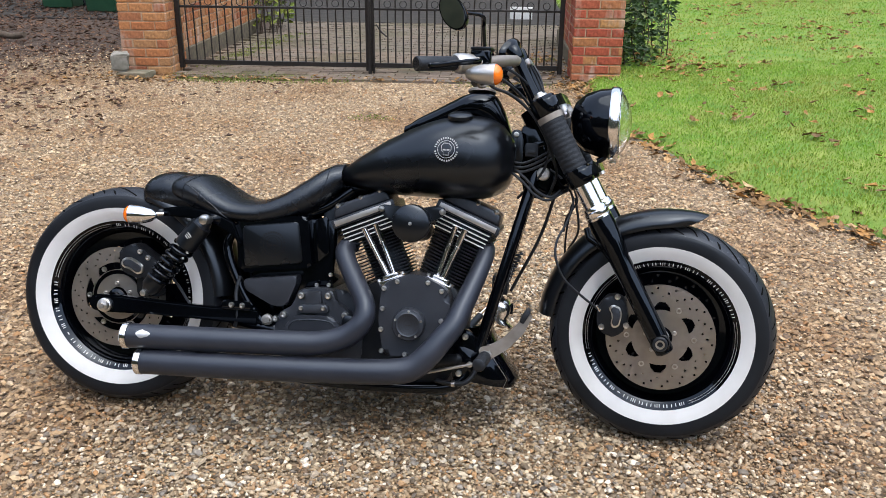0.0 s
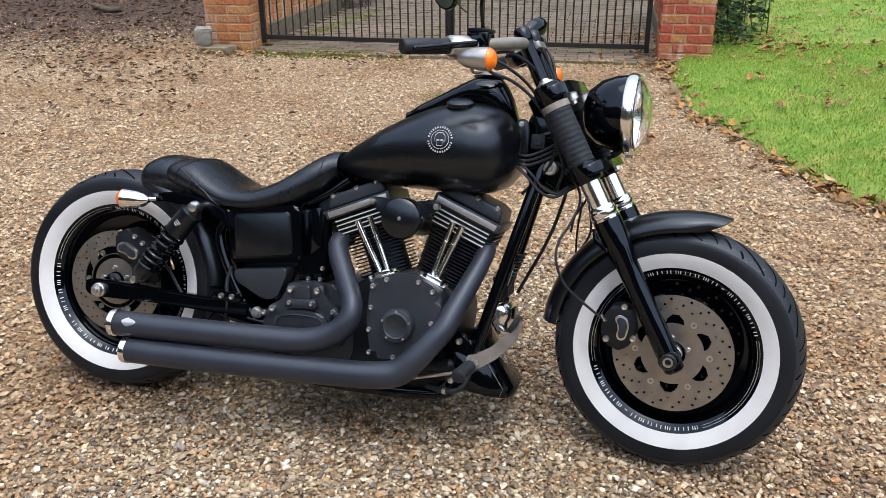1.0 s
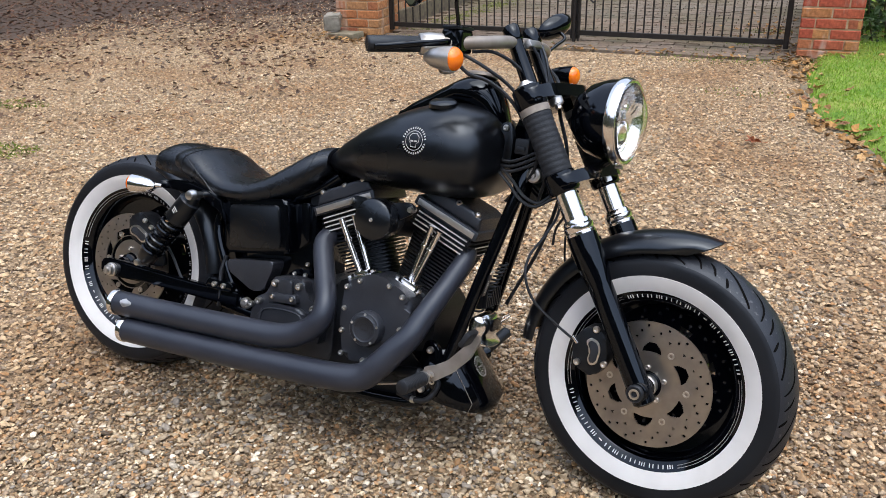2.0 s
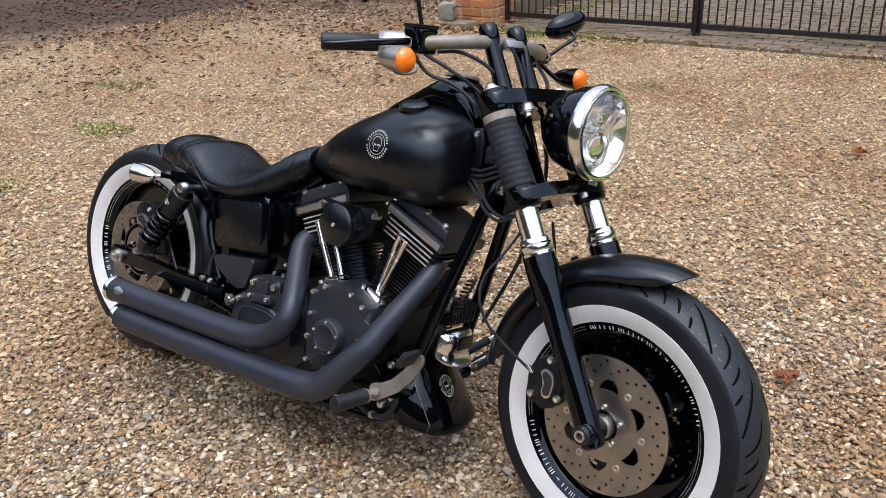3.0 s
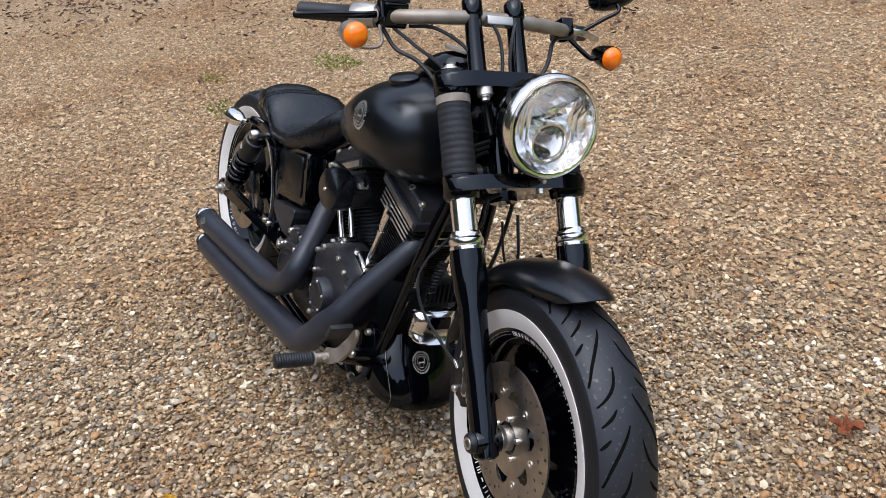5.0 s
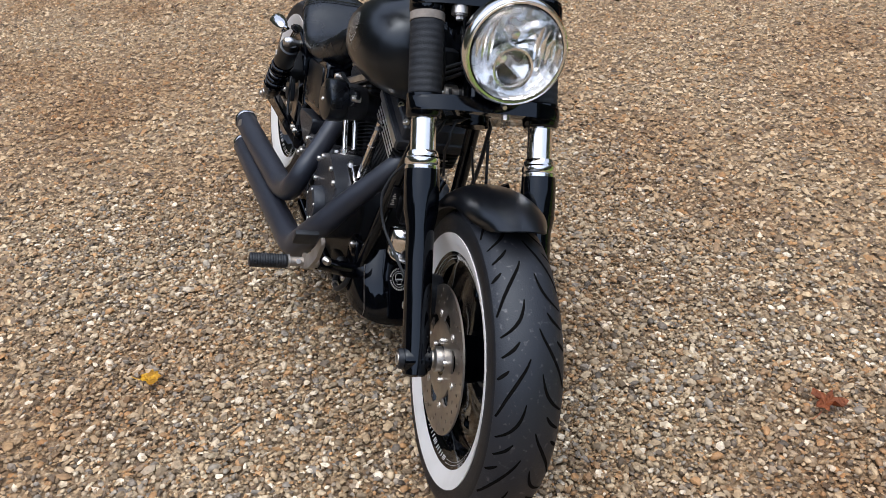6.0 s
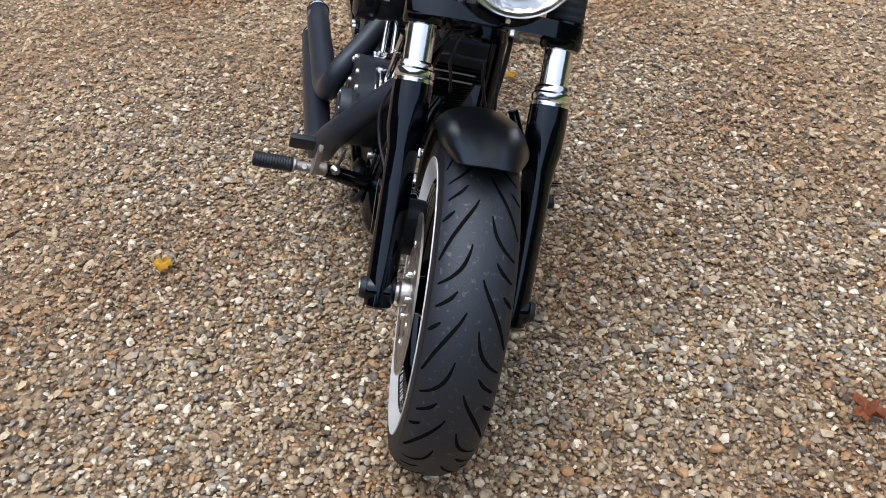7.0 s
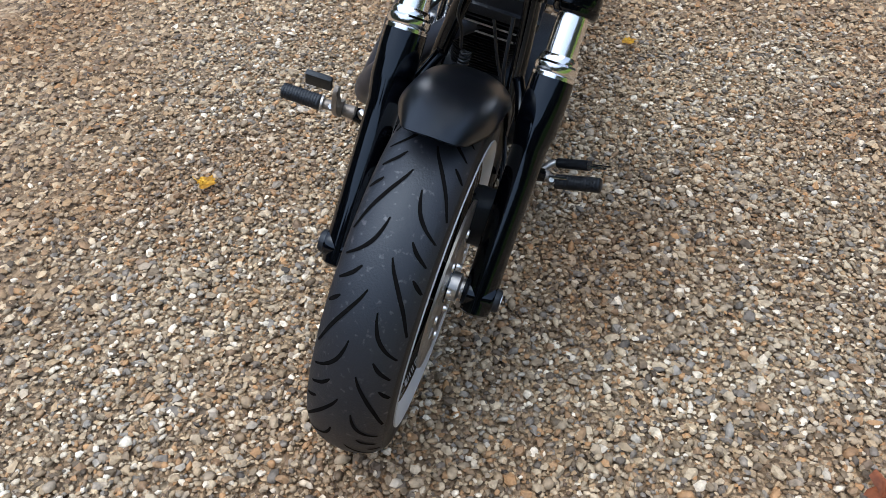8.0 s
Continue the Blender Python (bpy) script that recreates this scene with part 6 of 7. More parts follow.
# voltage regulator and chrome horn cover between the downtubes
reg = part("voltage_regulator", box(1.13, 1.165, -0.05, 0.05, 0.40, 0.46, 0.006), "fin_black", bike, "finned black voltage regulator")
for i in range(8):
    part("cooling_fin", box(1.163, 1.176, -0.048 + 0.0130 * i, -0.043 + 0.0130 * i, 0.405, 0.455, 0.001), "fin_black", reg)
rings = []
for i in range(25):
    u = -1 + 2 * i / 24
    k = 0.30 + 0.70 * math.sqrt(max(0.0, 1 - abs(u) ** 2.6))
    prof = [(1.140, 0.378), (1.166, 0.392), (1.184, 0.384), (1.193, 0.366), (1.192, 0.346), (1.184, 0.332), (1.186, 0.318), (1.200, 0.306), (1.196, 0.301), (1.178, 0.310), (1.150, 0.326), (1.140, 0.345)]
    rings.append([(1.140 + (x - 1.140) * k, 0.062 * u, 0.350 + (z - 0.350) * (0.55 + 0.45 * k)) for x, z in prof])
horn = part("horn_cover", loft(rings), "chrome", bike, "chrome waterfall horn cover with dark badge", smooth=70)
part("horn_badge", box(1.189, 1.1955, -0.030, 0.030, 0.344, 0.376, 0.003), "gloss_black", horn, "dark badge")
# chin spoiler
def spoiler_ring(t):
    y = 0.105 * math.sin(t * math.pi / 2) + 0.02 * t
    back = 0.115 * abs(t) ** 2.6
    low = 0.118 + 0.022 * t * t
    return [(1.128 - back, y * 0.9, 0.318 - 0.05 * abs(t)), (1.164 - back, y, 0.245), (1.222 - back, y * 1.0, 0.164), (1.212 - back, y * 0.98, low + 0.012),
            (1.200 - back, y * 0.95, low + 0.014), (1.208 - back, y * 0.96, 0.166), (1.154 - back, y * 0.97, 0.241), (1.119 - back, y * 0.86, 0.312 - 0.05 * abs(t))]


spoiler = part("chin_spoiler", loft([spoiler_ring(-1 + 2 * i / 20) for i in range(21)]), "gloss_black", bike, "gloss black chin spoiler with round emblem", smooth=75)
part("spoiler_trim", tube([Vector(spoiler_ring(-0.62)[k]) + Vector((0.003, -0.001, 0)) for k in (0, 1, 2, 3)], 0.0007, 6), "bar_metal", spoiler, "thin bright trim line")

# foot controls
for s in (-1, 1):
    # the peg on the stand side hangs a little folded
    back, rise = (0.0, 0.0) if s < 0 else (-0.07, -0.048)
    a, b = (Vector((1.130, -0.392, 0.262)), Vector((1.138, -0.302, 0.266))) if s < 0 else (Vector((1.097, 0.352, 0.258)), Vector((1.072, 0.256, 0.214)))
    ribs = [a.lerp(b, i / 44) for i in range(45)]
    peg = part("foot_peg", tube(ribs, [0.013] + [0.0168 + 0.0008 * (i % 3 > 0) for i in range(43)] + [0.015], 20), "soft_black", bike, "ribbed black rubber foot peg")
    root = Vector((1.136 + back, s * 0.222, 0.266 + rise))
    part("peg_washer", tube([b.lerp(root, 0.0), b.lerp(root, 0.06)], 0.0175, 20), "brushed", peg, "bright peg washer")
    part("peg_clevis", tube([b.lerp(root, k) for k in (0.05, 0.1, 0.55, 0.6, 0.95, 1.0)], [0.009, 0.0115, 0.0115, 0.014, 0.015, 0.011], 18), "bar_metal", peg, "cast metal peg clevis")
    part("clevis_bolt", moved(tube([(0, 0, -0.003), (0, 0, 0.004)], 0.0065, 6), Matrix.Translation(b.lerp(root, 0.32) + Vector((0.011, 0, 0.006))) @ Matrix.Rotation(radians(60), 4, "Y")), "bolt", peg)
    part("peg_mount", tube([(1.136 + back, s * 0.225, 0.264 + rise), (1.115, s * 0.14, 0.235), (1.095, s * 0.10, 0.22)], [0.016, 0.02, 0.018], 14), "gloss_black", bike, "black peg mount")
    part("peg_bolt", moved(lathe([(0.0, 0.012), (0.007, 0.010), (0.0105, 0.004), (0.0105, -0.008), (0.0, -0.008)], 18), Matrix.Translation((1.146 + back, s * 0.205, 0.274 + rise)) @ Matrix.Rotation(radians(-60), 4, "Z")), "bolt", peg, "rounded bright pivot bolt")
arm = [(1.122, 0.246), (1.150, 0.252), (1.196, 0.284), (1.236, 0.328), (1.258, 0.376), (1.246, 0.392), (1.216, 0.352), (1.180, 0.312), (1.144, 0.290), (1.118, 0.282)]
pedal = part("brake_pedal", plate(rounded(arm, 0.007), -0.262, -0.252, 0.003), "bar_metal", bike, "cast metal forward brake pedal arm")
part("pedal_pad", moved(box(-0.020, 0.020, -0.032, 0.024, -0.007, 0.007, 0.005), Matrix.Translation((1.240, -0.292, 0.385)) @ Matrix.Rotation(radians(-62), 4, "Y")), "soft_black", pedal, "black rubber pedal pad")
shift = part("shift_lever", tube(spline([(1.06, 0.21, 0.20), (1.045, 0.225, 0.222), (1.035, 0.238, 0.234), (1.032, 0.25, 0.238)], 5), 0.008, 12), "brushed", bike, "cast metal shift lever")
part("shift_peg", tube([(1.034, 0.252, 0.240), (1.072, 0.314, 0.283)], 0.012, 16), "soft_black", shift, "black rubber shift peg")
part("peg_washer", tube([(1.028, 0.243, 0.234), (1.034, 0.252, 0.240)], 0.009, 14), "chrome", shift, "bright peg washer")
for d in (-0.006, 0.006):
    part("peg_prong", tube([(1.074 + d, 0.316 - d, 0.285), (1.098 + d, 0.352 - d, 0.309)], 0.0028, 8), "chrome", shift, "bright bare pin at the peg's end")
part("shift_rod", tube(spline([(1.06, 0.205, 0.205), (1.075, 0.235, 0.222), (1.094, 0.275, 0.246)], 5), 0.0038, 8), "chrome", shift, "thin bright shift rod")
part("side_stand", tube(spline([(0.98, 0.115, 0.14), (0.96, 0.20, 0.06), (0.94, 0.285, -0.065), (0.94, 0.30, -0.080)], 5), [0.013] * 14 + [0.014, 0.016], 12), "gloss_black", bike, "black side stand")

# tank furniture
part("filler_cap", lathe([(0.0, 0.012), (0.030, 0.011), (0.036, 0.006), (0.037, -0.004), (0, -0.004)], 36, False, (1.020, -0.112, 0.914), Matrix.Rotation(radians(106), 4, "X")), "satin_black", tank, "flush black filler cap")
DASH = [(0.84, 0.012, 0.86, 0.889), (0.88, 0.028, 0.87, 0.914), (0.94, 0.042, 0.89, 0.945), (0.99, 0.056, 0.91, 0.972), (1.03, 0.066, 0.92, 0.992), (1.075, 0.068, 0.91, 1.000), (1.11, 0.060, 0.89, 0.990), (1.140, 0.046, 0.86, 0.945), (1.160, 0.035, 0.84, 0.89), (1.175, 0.02, 0.81, 0.85)]
rings = []
for i in range(30):
    x = 0.84 + 0.335 * i / 29
    w, z0, z1 = lerp_table(DASH, x)
    rings.append(oval(x, 0, (z0 + z1) / 2, w, (z1 - z0) / 2, 28, 2.6, top=0.8))
dash = part("dash_console", loft(rings), "gloss_black", bike, "gloss black tank dash console", smooth=60)
part("dash_dial", lathe([(0.0, 0.010), (0.036, 0.010), (0.041, 0.006), (0.042, 0.0), (0, 0)], 36, False, (1.068, 0, 0.997), Matrix.Rotation(radians(90 - 6), 4, "X")), "bar_metal", dash, "dull grey dash dial")

# cables and hoses
def hose(name, pts, r, mat="soft_black", label="black cable"):
    part(name, tube(spline(pts, 7), r, 8), mat, bike, label)


cl = STEER @ Vector((1.458, -0.118, 0.392))
hose("brake_hose", [cl, (1.392, -0.132, 0.425), (1.338, -0.155, 0.474), (1.312, -0.163, 0.530), (1.312, -0.150, 0.580), (1.336, -0.128, 0.630), (1.352, -0.095, 0.690), (1.325, -0.060, 0.745), (1.28, -0.05, 0.78)], 0.0034, label="braided brake hose")
part("hose_end", tube([cl, cl + Vector((-0.012, -0.004, 0.014))], 0.0048, 10), "chrome", bike, "bright hose fitting")
grip_root = FORK @ bar_r[-19]
hose("throttle_cable", [grip_root + Vector((0, 0, -0.02)), (1.112, -0.20, 0.994), (1.155, -0.17, 0.980), (1.198, -0.148, 0.953), (1.234, -0.135, 0.914), (1.262, -0.125, 0.868), (1.284, -0.11, 0.819), (1.300, -0.08, 0.765), (1.28, -0.05, 0.70)], 0.0046, label="black throttle cable")
hose("throttle_cable", [grip_root + Vector((0.02, 0.02, -0.02)), grip_root + Vector((0.07, 0.05, -0.045)), (1.20, -0.12, 0.97), (1.245, -0.09, 0.905), (1.272, -0.08, 0.85), (1.26, -0.06, 0.77), (1.19, -0.04, 0.69)], 0.0042, label="black throttle cable")
hose("brake_hose", [res + Vector((0.03, 0.03, -0.02)), (1.15, -0.13, 1.05), (1.20, -0.075, 1.02), (1.235, -0.05, 0.96), (1.30, -0.04, 0.86)], 0.0042, label="black brake hose")
left_root = FORK @ bar_l[-17]
hose("clutch_cable", [left_root + Vector((0.03, 0, -0.01)), left_root + Vector((0.04, -0.06, -0.02)), (1.235, 0.12, 1.01), (1.27, 0.06, 0.93), (1.31, 0.05, 0.80), (1.27, 0.07, 0.60), (1.18, 0.09, 0.40)], 0.005, label="black clutch cable")
hose("wiring_loop", [(1.20, -0.03, 1.09), (1.225, -0.012, 1.05), (1.25, -0.01, 1.0), (1.27, -0.02, 0.95)], 0.004, label="black switch wiring")
hose("wiring_loop", [(1.21, 0.03, 1.09), (1.235, 0.012, 1.05), (1.25, 0.01, 1.0), (1.27, 0.02, 0.95)], 0.004, label="black switch wiring")
bracket = part("neck_bracket", plate(rounded([(1.160, 0.872), (1.172, 0.890), (1.192, 0.888), (1.200, 0.860), (1.200, 0.800), (1.188, 0.770), (1.176, 0.790), (1.180, 0.850)], 0.008), -0.064, -0.050, 0.003), "satin_black", bike, "black bracket bolted beside the steering head")
part("bracket_bolt", bolt_head(1.179, -0.064, 0.874, 0.0085, 0.007), "bolt", bracket)
plug = part("wiring_plug", box(1.206, 1.244, -0.066, -0.030, 0.812, 0.852, 0.006), "soft_black", bike, "black wiring plug")
part("plug_clip", box(1.214, 1.236, -0.071, -0.064, 0.822, 0.832, 0.002), "soft_black", plug)
for dx, dz in ((0.0, 0.0), (0.002, -0.012), (-0.002, 0.012)):
    hose("neck_wiring", [(1.150 + dx, -0.040, 0.786 + dz), (1.180 + dx, -0.066, 0.781 + dz), (1.206 + dx, -0.070, 0.781 + dz), (1.236 + dx, -0.068, 0.793 + dz), (1.266 + dx, -0.060, 0.810 + dz), (1.300, -0.040, 0.835 + dz)], 0.0045, label="black wiring loom by the steering head")
for dx, dz in ((0.0, 0.0), (0.008, 0.010)):
    hose("neck_wiring", [(1.150 + dx, -0.045, 0.775 + dz), (1.175 + dx, -0.066, 0.762 + dz), (1.207 + dx, -0.074, 0.737 + dz), (1.242 + dx, -0.076, 0.703 + dz), (1.280 + dx, -0.074, 0.690 + dz), (1.318, -0.066, 0.712 + dz), (1.346, -0.052, 0.729 + dz), (1.368, -0.03, 0.752)], 0.0042, label="black wiring loop below the steering head")
hose("neck_wiring", [(1.350, -0.050, 0.735), (1.358, -0.060, 0.712), (1.364, -0.062, 0.690), (1.350, -0.060, 0.664), (1.336, -0.050, 0.640), (1.330, -0.040, 0.60)], 0.0032, label="thin black wire behind the fork")
hose("speed_cable", [(1.36, 0.03, 0.70), (1.375, 0.045, 0.60), (1.345, 0.07, 0.52), (1.39, 0.10, 0.44), (1.47, 0.115, 0.41)], 0.0036, label="thin black cable")
hose("speed_cable", [(1.35, 0.0, 0.68), (1.34, 0.03, 0.60), (1.340, 0.07, 0.52), (1.36, 0.095, 0.44), (1.44, 0.112, 0.38)], 0.0030, label="thin black cable")
hose("breather_hose", [(0.385, -0.125, 0.42), (0.378, -0.135, 0.37), (0.385, -0.14, 0.31), (0.378, -0.135, 0.27)], 0.006, label="black rubber hose")
hose("brake_hose", [(0.14, -0.125, 0.43), (0.19, -0.135, 0.39), (0.225, -0.14, 0.345), (0.24, -0.14, 0.325)], 0.0042, label="braided rear brake hose")
spring_pts = [Vector((1.205 - 0.055 * i / 140, -0.03 + 0.010 * math.cos(i * 0.62), 0.53 - 0.14 * i / 140)) + Vector((0.010 * math.sin(i * 0.62), 0, 0)) for i in range(141)]
part("corrugated_sleeve", tube(spring_pts, 0.0028, 6), "soft_black", bike, "black ribbed cable sleeve")


# printed and embossed badges: plain shapes laid on the surfaces they belong to
from mathutils.bvhtree import BVHTree


def on_surface(ob, start, way, lift=0.0008):
    """Where a straight line from start first meets the part."""
    me = ob.data
    tree = BVHTree.FromPolygons([v.co for v in me.vertices], [p.vertices for p in me.polygons])
    return lambda o: (lambda hit: None if hit[0] is None else hit[0] + hit[1] * lift)(tree.ray_cast(Vector(start) + o, Vector(way)))


def round_badge(ob, centre, way, u, v, r, mat, label, lift=0.0008):
    """A ring of short bars round a plain shield outline."""
    put = on_surface(ob, Vector(centre) - Vector(way) * 0.2, way, lift)
    u, v = Vector(u), Vector(v)
    bm = bmesh.new()

    def patch(quads):
        for quad in quads:
            pts = [put(u * a + v * b) for a, b in quad]
            if None not in pts:
                bm.faces.new([bm.verts.new(p) for p in pts])

    quads = []
    for k in range(30):
        if k in (0, 15):
            continue
        a = 2 * math.pi * k / 30
        for r0, r1 in ((0.85, 1.0),):
            c, s = math.cos(a), math.sin(a)
            quads.append([(r * (q * c - t * s), r * (q * s + t * c)) for q, t in ((r0, -0.05), (r1, -0.055), (r1, 0.045), (r0, 0.04))])
    for rr, w in ((0.70, 0.02),):
        for k in range(36):
            a, b = 2 * math.pi * k / 36, 2 * math.pi * (k + 1) / 36
            quads.append([(r * q * math.cos(t), r * q * math.sin(t)) for q, t in ((rr - w, a), (rr + w, a), (rr + w, b), (rr - w, b))])
    shield = [(-0.40, 0.28), (-0.2, 0.50), (0.2, 0.50), (0.40, 0.28), (0.40, -0.08), (0.22, -0.22), (0.22, -0.46), (-0.22, -0.46), (-0.22, -0.22), (-0.40, -0.08)]
    for i in range(len(shield)):
        a, b = Vector(shield[i]), Vector(shield[(i + 1) % len(shield)])
        quads.append([tuple(r * a * 1.06), tuple(r * b * 1.06), tuple(r * b * 0.95), tuple(r * a * 0.95)])
    for x in (-0.16, 0.16):
        quads.append([(r * (x - 0.12), r * 0.02), (r * (x + 0.12), r * 0.02), (r * (x + 0.12), r * -0.10), (r * (x - 0.12), r * -0.10)])
    patch(quads)
    part("badge", bm, mat, ob, label, smooth=0)["kind"] = "stuff"


round_badge(tank, (0.994, -0.19, 0.818), (0, 1, 0), (1, 0, 0), (0, 0, 1), 0.034, "print_white", "round white printed tank badge")
round_badge(timer, (0.910, -0.20, 0.322), (0, 1, 0), (1, 0, 0), (0, 0, 1), 0.028, "print_grey", "faint embossed round emblem")
round_badge(spoiler, (1.20, -0.015, 0.242), (-1, 0, 0), (0, 1, 0), (0, 0, 1), 0.0245, "print_white", "round white printed badge")
inset = [o for o in side_panel.children][0]
round_badge(inset, (0.486, -0.14, 0.520), (0, 1, 0), (1, 0.0, 0.06), (-0.06, 0, 1), 0.040, "print_grey", "faint embossed round badge")

# exhaust badge and seat seams
put = on_surface([o for o in bike.children if o.name.startswith("upper_exhaust")][0], (0, -0.4, 0), (0, 1, 0), 0.0006)


def laid(put, outline, rows=8):
    """A thin patch that follows the surface beneath it, between a lower and an upper edge of (x, z)."""
    bm = bmesh.new()
    grid = []
    for (x0, z0), (x1, z1) in outline:
        grid.append([put(Vector((x0 + (x1 - x0) * k / rows, 0, z0 + (z1 - z0) * k / rows))) for k in range(rows + 1)])
    grid = [[bm.verts.new(p) for p in row] for row in grid if None not in row]
    for p, q in zip(grid[:-1], grid[1:]):
        for k in range(rows):
            bm.faces.new((p[k], q[k], q[k + 1], p[k + 1]))
    return bm


bm = laid(put, [((0.137, 0.254), (0.137, 0.259)), ((0.146, 0.246), (0.146, 0.264)), ((0.154, 0.243), (0.154, 0.267)), ((0.162, 0.246), (0.162, 0.264)), ((0.172, 0.249), (0.172, 0.262)), ((0.180, 0.255), (0.180, 0.258))])
part("pipe_badge", bm, "brushed", bike, "small silver pipe badge", smooth=0)


def seam(ob, pts, r=0.0016, mat="leather", label="stitched seam"):
    put = on_surface(ob, (0, 0, 0), (0, 0, 1), 0.0)
    tree = BVHTree.FromPolygons([v.co for v in ob.data.vertices], [p.vertices for p in ob.data.polygons])
    near = [tree.find_nearest(Vector(p)) for p in spline(pts, 6)]
    part("seam", tube([n[0] + n[1] * r * 0.4 for n in near], r, 6), mat, ob, label)


seam(seat, [(0.20, -0.13, 0.64), (0.205, -0.135, 0.68), (0.23, -0.10, 0.72), (0.24, 0.0, 0.73), (0.23, 0.10, 0.72), (0.205, 0.135, 0.68)])
seam(seat, [(0.212, -0.14, 0.69), (0.27, -0.15, 0.65), (0.32, -0.15, 0.61), (0.345, -0.15, 0.58)])
seam(seat, [(0.62, -0.12, 0.66), (0.632, -0.10, 0.72), (0.638, -0.04, 0.76), (0.64, 0.04, 0.76)])
put = on_surface(seat, (0, -0.4, 0), (0, 1, 0), 0.0006)
bm = laid(put, [((0.2235 + 0.006 * k, 0.663 - 0.0035 * k), (0.227 + 0.006 * k, 0.683 - 0.0035 * k)) for k in range(6)])
part("seat_label", bm, "soft_black", seat, "small stitched maker's patch", smooth=0)

# ---- garden things ----
def wheelie_bin(x, y, rz):
    b = tagged(new("wheelie_bin"), "dark green plastic wheelie bin on leafy ground", "bin", "garden bins")
    b.matrix_basis = pose(x, y, 0.0, 0, 0, rz)
    rings = [[(sx * w, sy * d, z) for sx, sy in ((-1, -1), (1, -1), (1, 1), (-1, 1))] for z, w, d in ((0.03, 0.23, 0.26), (0.5, 0.26, 0.31), (0.98, 0.29, 0.36), (1.0, 0.30, 0.37))]
    body = loft(rings)
    bmesh.ops.bevel(body, geom=body.edges[:], offset=0.02, segments=2, affect="EDGES", clamp_overlap=True)
    part("body", body, "green_plastic", b)
    part("lid", box(-0.31, 0.31, -0.40, 0.38, 1.0, 1.06, 0.02), "green_plastic", b)
    for s in (-1, 1):
        part("wheel", moved(lathe([(0, -0.025), (0.09, -0.025), (0.1, -0.015), (0.1, 0.015), (0.09, 0.025), (0, 0.025)], 24), Matrix.Translation((s * 0.22, 0.27, 0.1)) @ Matrix.Rotation(radians(90), 4, "Z")), "soft_black", b)


wheelie_bin(-6.68, 13.75, 4)
wheelie_bin(-5.74, 13.3, -6)

slab = tagged(part("stone_slab", moved(box(-0.16, 0.16, -0.085, 0.085, -0.03, 0.03, 0.012), pose(-3.12, 7.80, 0.028, 3, -3, -14)), "slab_stone", smooth=30), "flat grey stone slab beside the brick pillar", "slab")
rock = bmesh.new()
bmesh.ops.create_cube(rock, size=0.155)
bmesh.ops.bevel(rock, geom=rock.edges[:], offset=0.014, segments=2, affect="EDGES")
bmesh.ops.subdivide_edges(rock, edges=rock.edges[:], cuts=3, use_grid_fill=True)
for v in rock.verts:
    v.co *= 1 + 0.13 * noise.noise(v.co * 17) + 0.05 * noise.noise(v.co * 60)
tagged(part("rough_stone", rock, "stone", m=pose(-3.27, 7.83, 0.145, 6, 4, 20), smooth=35), "rough pale grey stone block resting on the slab", "stone")
log = spline([(-5.9, 10.30, 0.05), (-5.75, 10.15, 0.07), (-5.5, 9.97, 0.06), (-5.3, 9.90, 0.09)], 6)
tagged(part("fallen_branch", tube(log, [0.03 + 0.012 * math.sin(i * 0.9) * (1 - i / len(log)) + 0.012 * (1 - i / len(log)) for i in range(len(log))], 12), "bark"), "short dark dead branch lying on the leaves", "branch")
board = tagged(part("white_board", box(0.44, 0.77, 13.0, 13.05, 0.0, 0.185, 0.006), "white_panel"), "small white board standing beyond the gate", "board")


def leafy(name, spots, lo, hi, seed, label, category, mat="ivy"):
    """A plant: wandering stems in one mesh, broad lobed leaves in another."""
    rng = random.Random(seed)
    plant = tagged(new(name), label, category)
    vs, fs = [], []
    for x, y, z in spots:
        pts, tri = leaf_shape(rng.uniform(lo, hi), rng, rng.choice((3, 5)))
        m = pose(x, y, z, rng.uniform(20, 100), rng.uniform(-30, 30), rng.uniform(-70, 70))
        o = len(vs)
        vs += [tuple(m @ p) for p in pts]
        fs += [(a + o, b + o, c + o) for a, b, c in tri]
    leaves = fast_mesh("leaves", np.array(vs), np.array(fs), mat)
    leaves.parent = plant
    leaves["kind"] = "stuff"
    stems = []
    for k in range(14):
        x, y, _ = spots[rng.randrange(len(spots))]
        stems.append(tube(spline([(x, y, 0.0), (x + rng.uniform(-.1, .1), y + rng.uniform(-.1, .1), 0.4), (x + rng.uniform(-.15, .15), y + rng.uniform(-.15, .15), 0.9)], 4), 0.006, 5))
    st = part("stems", merge(*stems), "bark", plant)
    st["kind"] = "stuff"
    return plant


rng = random.Random(77)
spots = []
while len(spots) < 2600:
    x, y, z = rng.uniform(1.35, 2.5), rng.uniform(8.2, 10.4), rng.uniform(0.05, 1.7)
    d = ((x - 1.55) / 0.50) ** 2 + ((y - 9.2) / 1.0) ** 2 + ((z - 0.75) / 0.95) ** 2
    if d < 1 + 0.3 * noise.noise((x * 3, y * 3, z * 3)) and noise.noise((x * 4, y * 4, z * 4 + 5)) > -0.25:
        spots.append((x, y, z))
leafy("ivy_shrub", spots, 0.018, 0.045, 5, "dark green ivy shrub growing beside the brick pillar", "shrub")
spots = []
while len(spots) < 320:
    x, y, z = rng.uniform(-2.85, -2.45), rng.uniform(10.9, 11.6), rng.uniform(0.1, 1.6)
    if noise.noise((x * 4, y * 4, z * 4)) > -0.2:
        spots.append((x, y, z))
leafy("wall_shrub", spots, 0.03, 0.06, 6, "bright green shrub against the wall beyond the gate", "shrub", "moss")

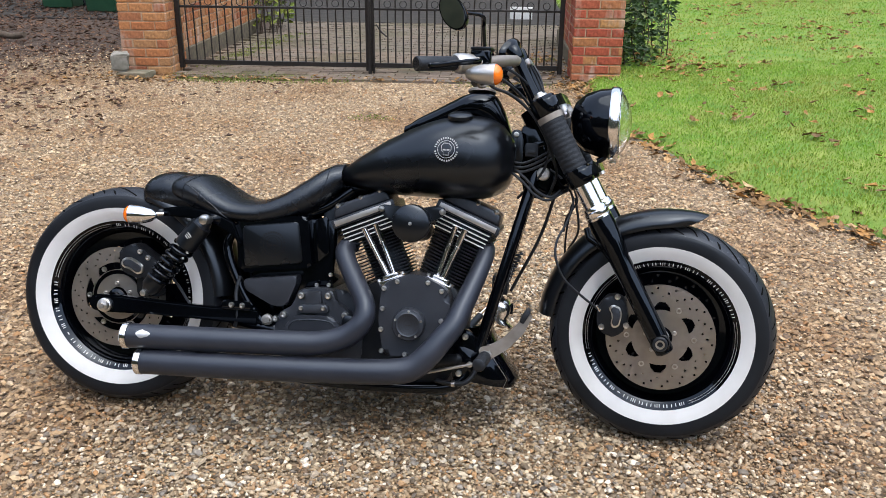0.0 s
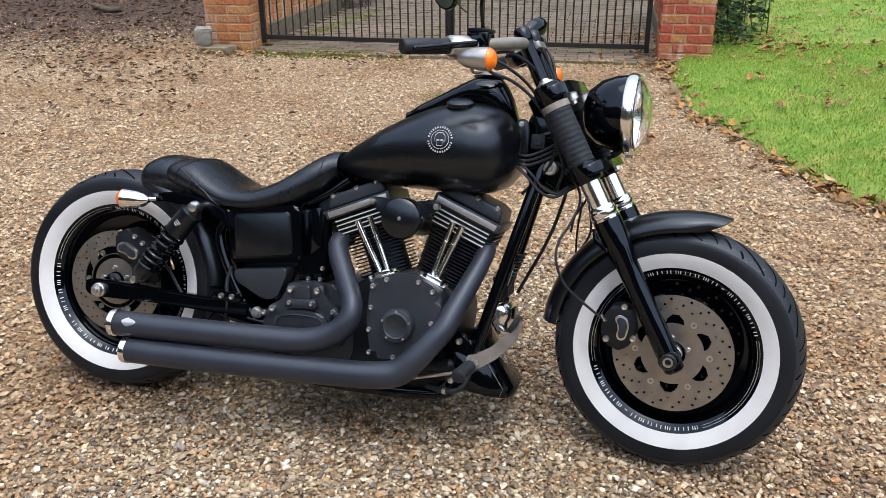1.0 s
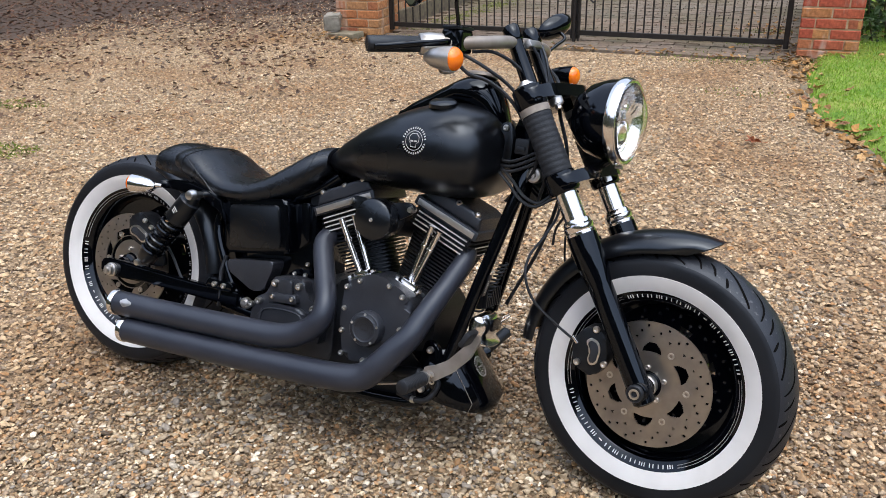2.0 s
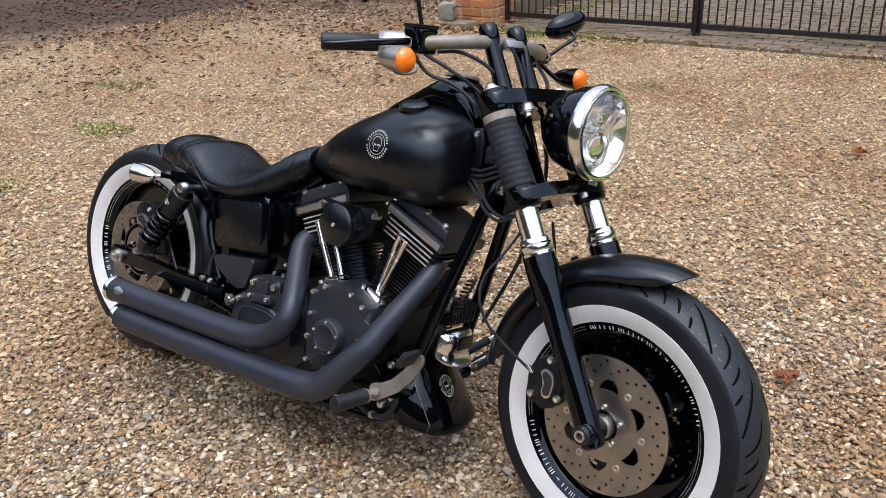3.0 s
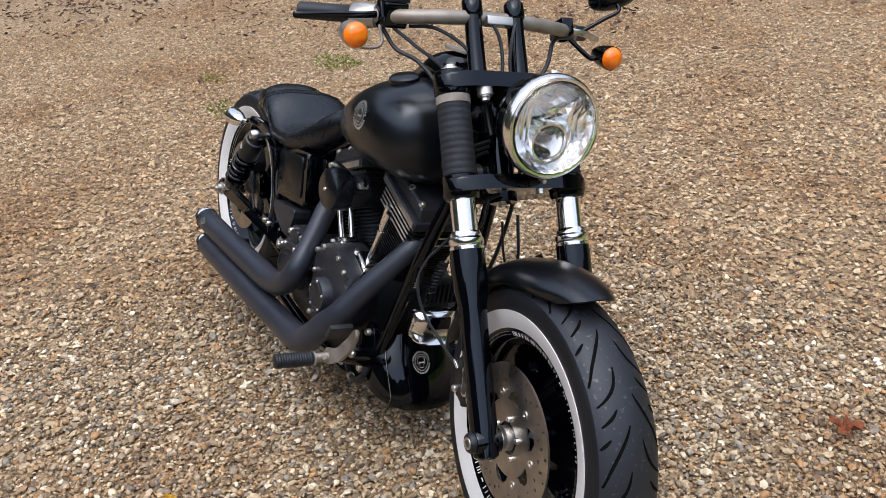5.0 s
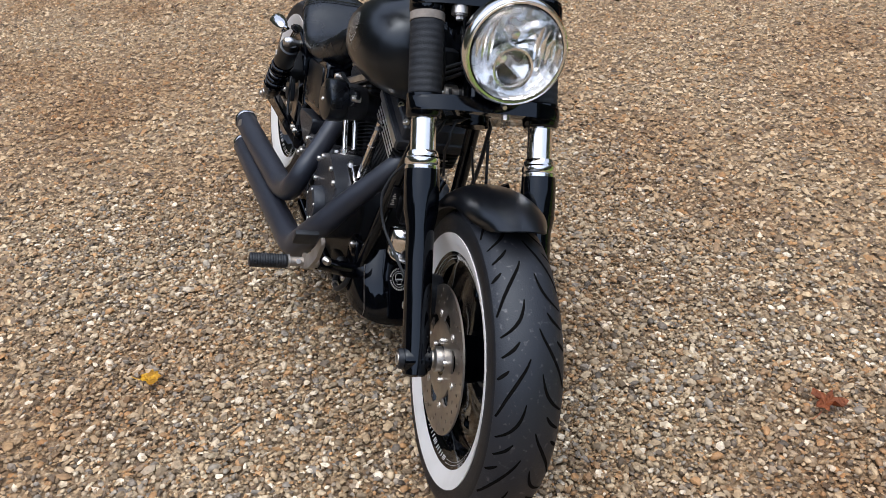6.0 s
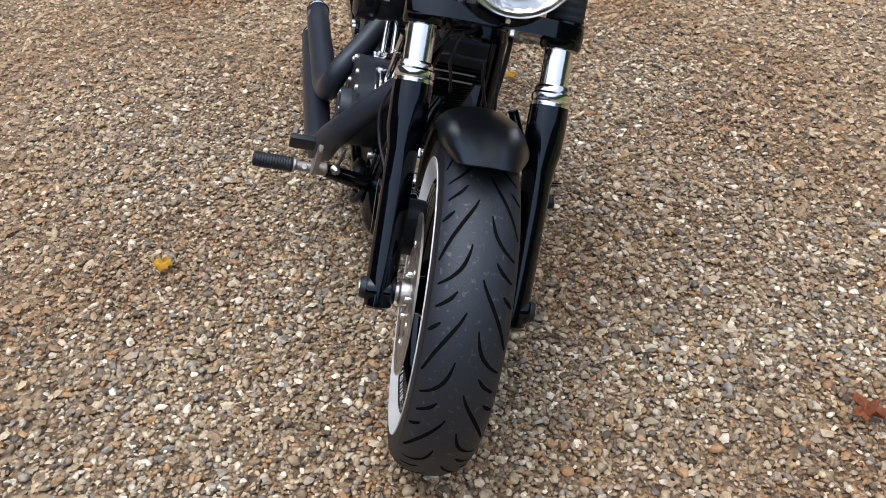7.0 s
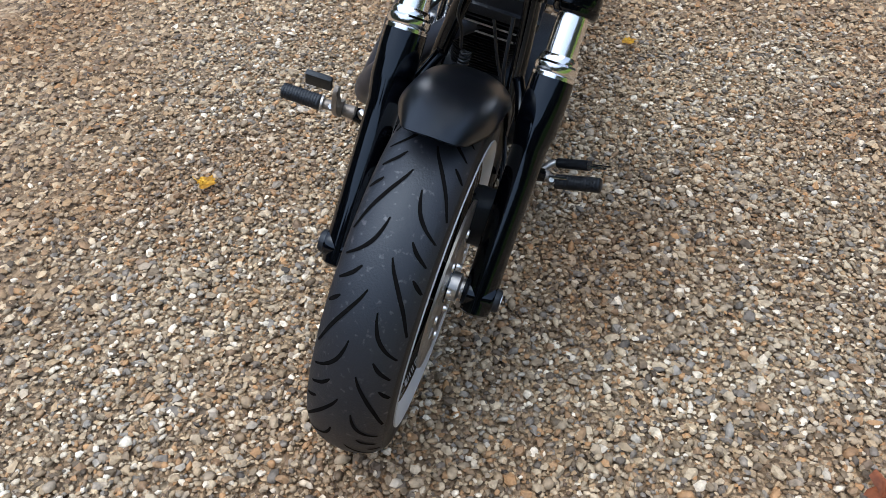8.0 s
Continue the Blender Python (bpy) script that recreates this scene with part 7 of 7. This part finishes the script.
# tufts of moss and grass that grow through the gravel
rng2 = np.random.default_rng(9)
tv, tf = [], []
count = 0
for cx, cy, r, n in ((-3.27, 3.87, 0.20, 520), (-4.16, 4.73, 0.22, 380), (-2.9, 2.92, 0.16, 220), (-0.7, 6.29, 0.16, 160), (-2.25, 7.90, 0.45, 3600), (-1.5, 7.86, 0.40, 900), *((-2.60 + 0.012 * k + 0.05 * math.sin(k * 2.3), 8.45 + 0.11 * k, 0.13, 460) for k in range(24)), (0.62, 8.5, 0.24, 1500), (0.70, 9.2, 0.22, 1200), (-3.6, 3.1, 0.12, 120), (0.35, 7.85, 0.5, 700), (0.62, 6.6, 0.25, 90)):
    n = int(n * 0.75)
    a, q = rng2.uniform(0, 6.283, n), r * np.sqrt(rng2.uniform(0, 1, n)) * (0.6 + 0.4 * rng2.uniform(0, 1, n))
    p = np.stack([cx + 1.5 * q * np.cos(a), cy + 0.8 * q * np.sin(a)], 1)
    h = rng2.uniform(0.010, 0.020, n)
    t = rng2.uniform(0, 6.283, n)
    d = np.stack([np.cos(t), np.sin(t)], 1) * 0.0055
    b0 = np.concatenate([p - d, np.full((n, 1), 0.008)], 1)
    b1 = np.concatenate([p + d, np.full((n, 1), 0.0)], 1)
    tip = np.concatenate([p + d[:, ::-1] * rng2.uniform(-4, 4, (n, 1)), h[:, None]], 1)
    tv.append(np.stack([b0, b1, tip], 1).reshape(-1, 3))
    tf.append(count + np.arange(3 * n).reshape(-1, 3))
    count += 3 * n
tagged(fast_mesh("moss_tufts", np.concatenate(tv), np.concatenate(tf), "moss"), "small green moss and grass tufts in the gravel", "moss", kind="stuff")


def fallen_leaf(x, y, size, rz, mat, label, seed):
    """One broad leaf with a folded midrib, lobes and a stalk."""
    rng = random.Random(seed)
    bm = bmesh.new()
    n = 22
    lobe = 0.10 if mat == "yellow_leaf" else 0.26
    mid = bm.verts.new((0, 0, 0.006))
    rim = []
    for j in range(n):
        a = 2 * math.pi * j / n
        r = size * (1 - lobe + lobe * math.cos(5 * a + 0.5 * math.sin(2 * a))) * (1.2 if math.cos(a) > 0 else 0.8) * rng.uniform(0.78, 1.16)
        rim.append(bm.verts.new((r * math.cos(a), 0.85 * r * math.sin(a), 0.008 + (0.25 if mat == "yellow_leaf" else 0.55) * size * abs(math.sin(a)) * rng.uniform(0.1, 1.0))))
    for j in range(n):
        bm.faces.new((mid, rim[j], rim[(j + 1) % n]))
    bmesh.ops.solidify(bm, geom=bm.faces[:], thickness=0.0008)
    leaf = tagged(part("fallen_leaf", bm, mat, smooth=50), label, "leaf", "leaves on the gravel")
    leaf.matrix_basis = pose(x, y, 0.014, rng.uniform(-6, 6), rng.uniform(-6, 6), rz)
    part("stalk", tube([(-size * 0.6, 0, 0.004), (-size * 1.1, 0.004, 0.004), (-size * 1.5, 0.01, 0.006)], 0.0012, 5), mat, leaf)


fallen_leaf(0.078, 1.560, 0.030, 70, "yellow_leaf", "small bright yellow leaf lying on gravel", 1)
fallen_leaf(0.938, 3.008, 0.042, 120, "red_leaf", "curled russet brown leaf lying on gravel", 2)
fallen_leaf(-0.768, 2.711, 0.026, 20, "yellow_leaf", "small bright yellow leaf lying on gravel", 3)
fallen_leaf(0.785, 5.352, 0.05, 200, "red_leaf", "curled russet brown leaf lying on gravel", 4)
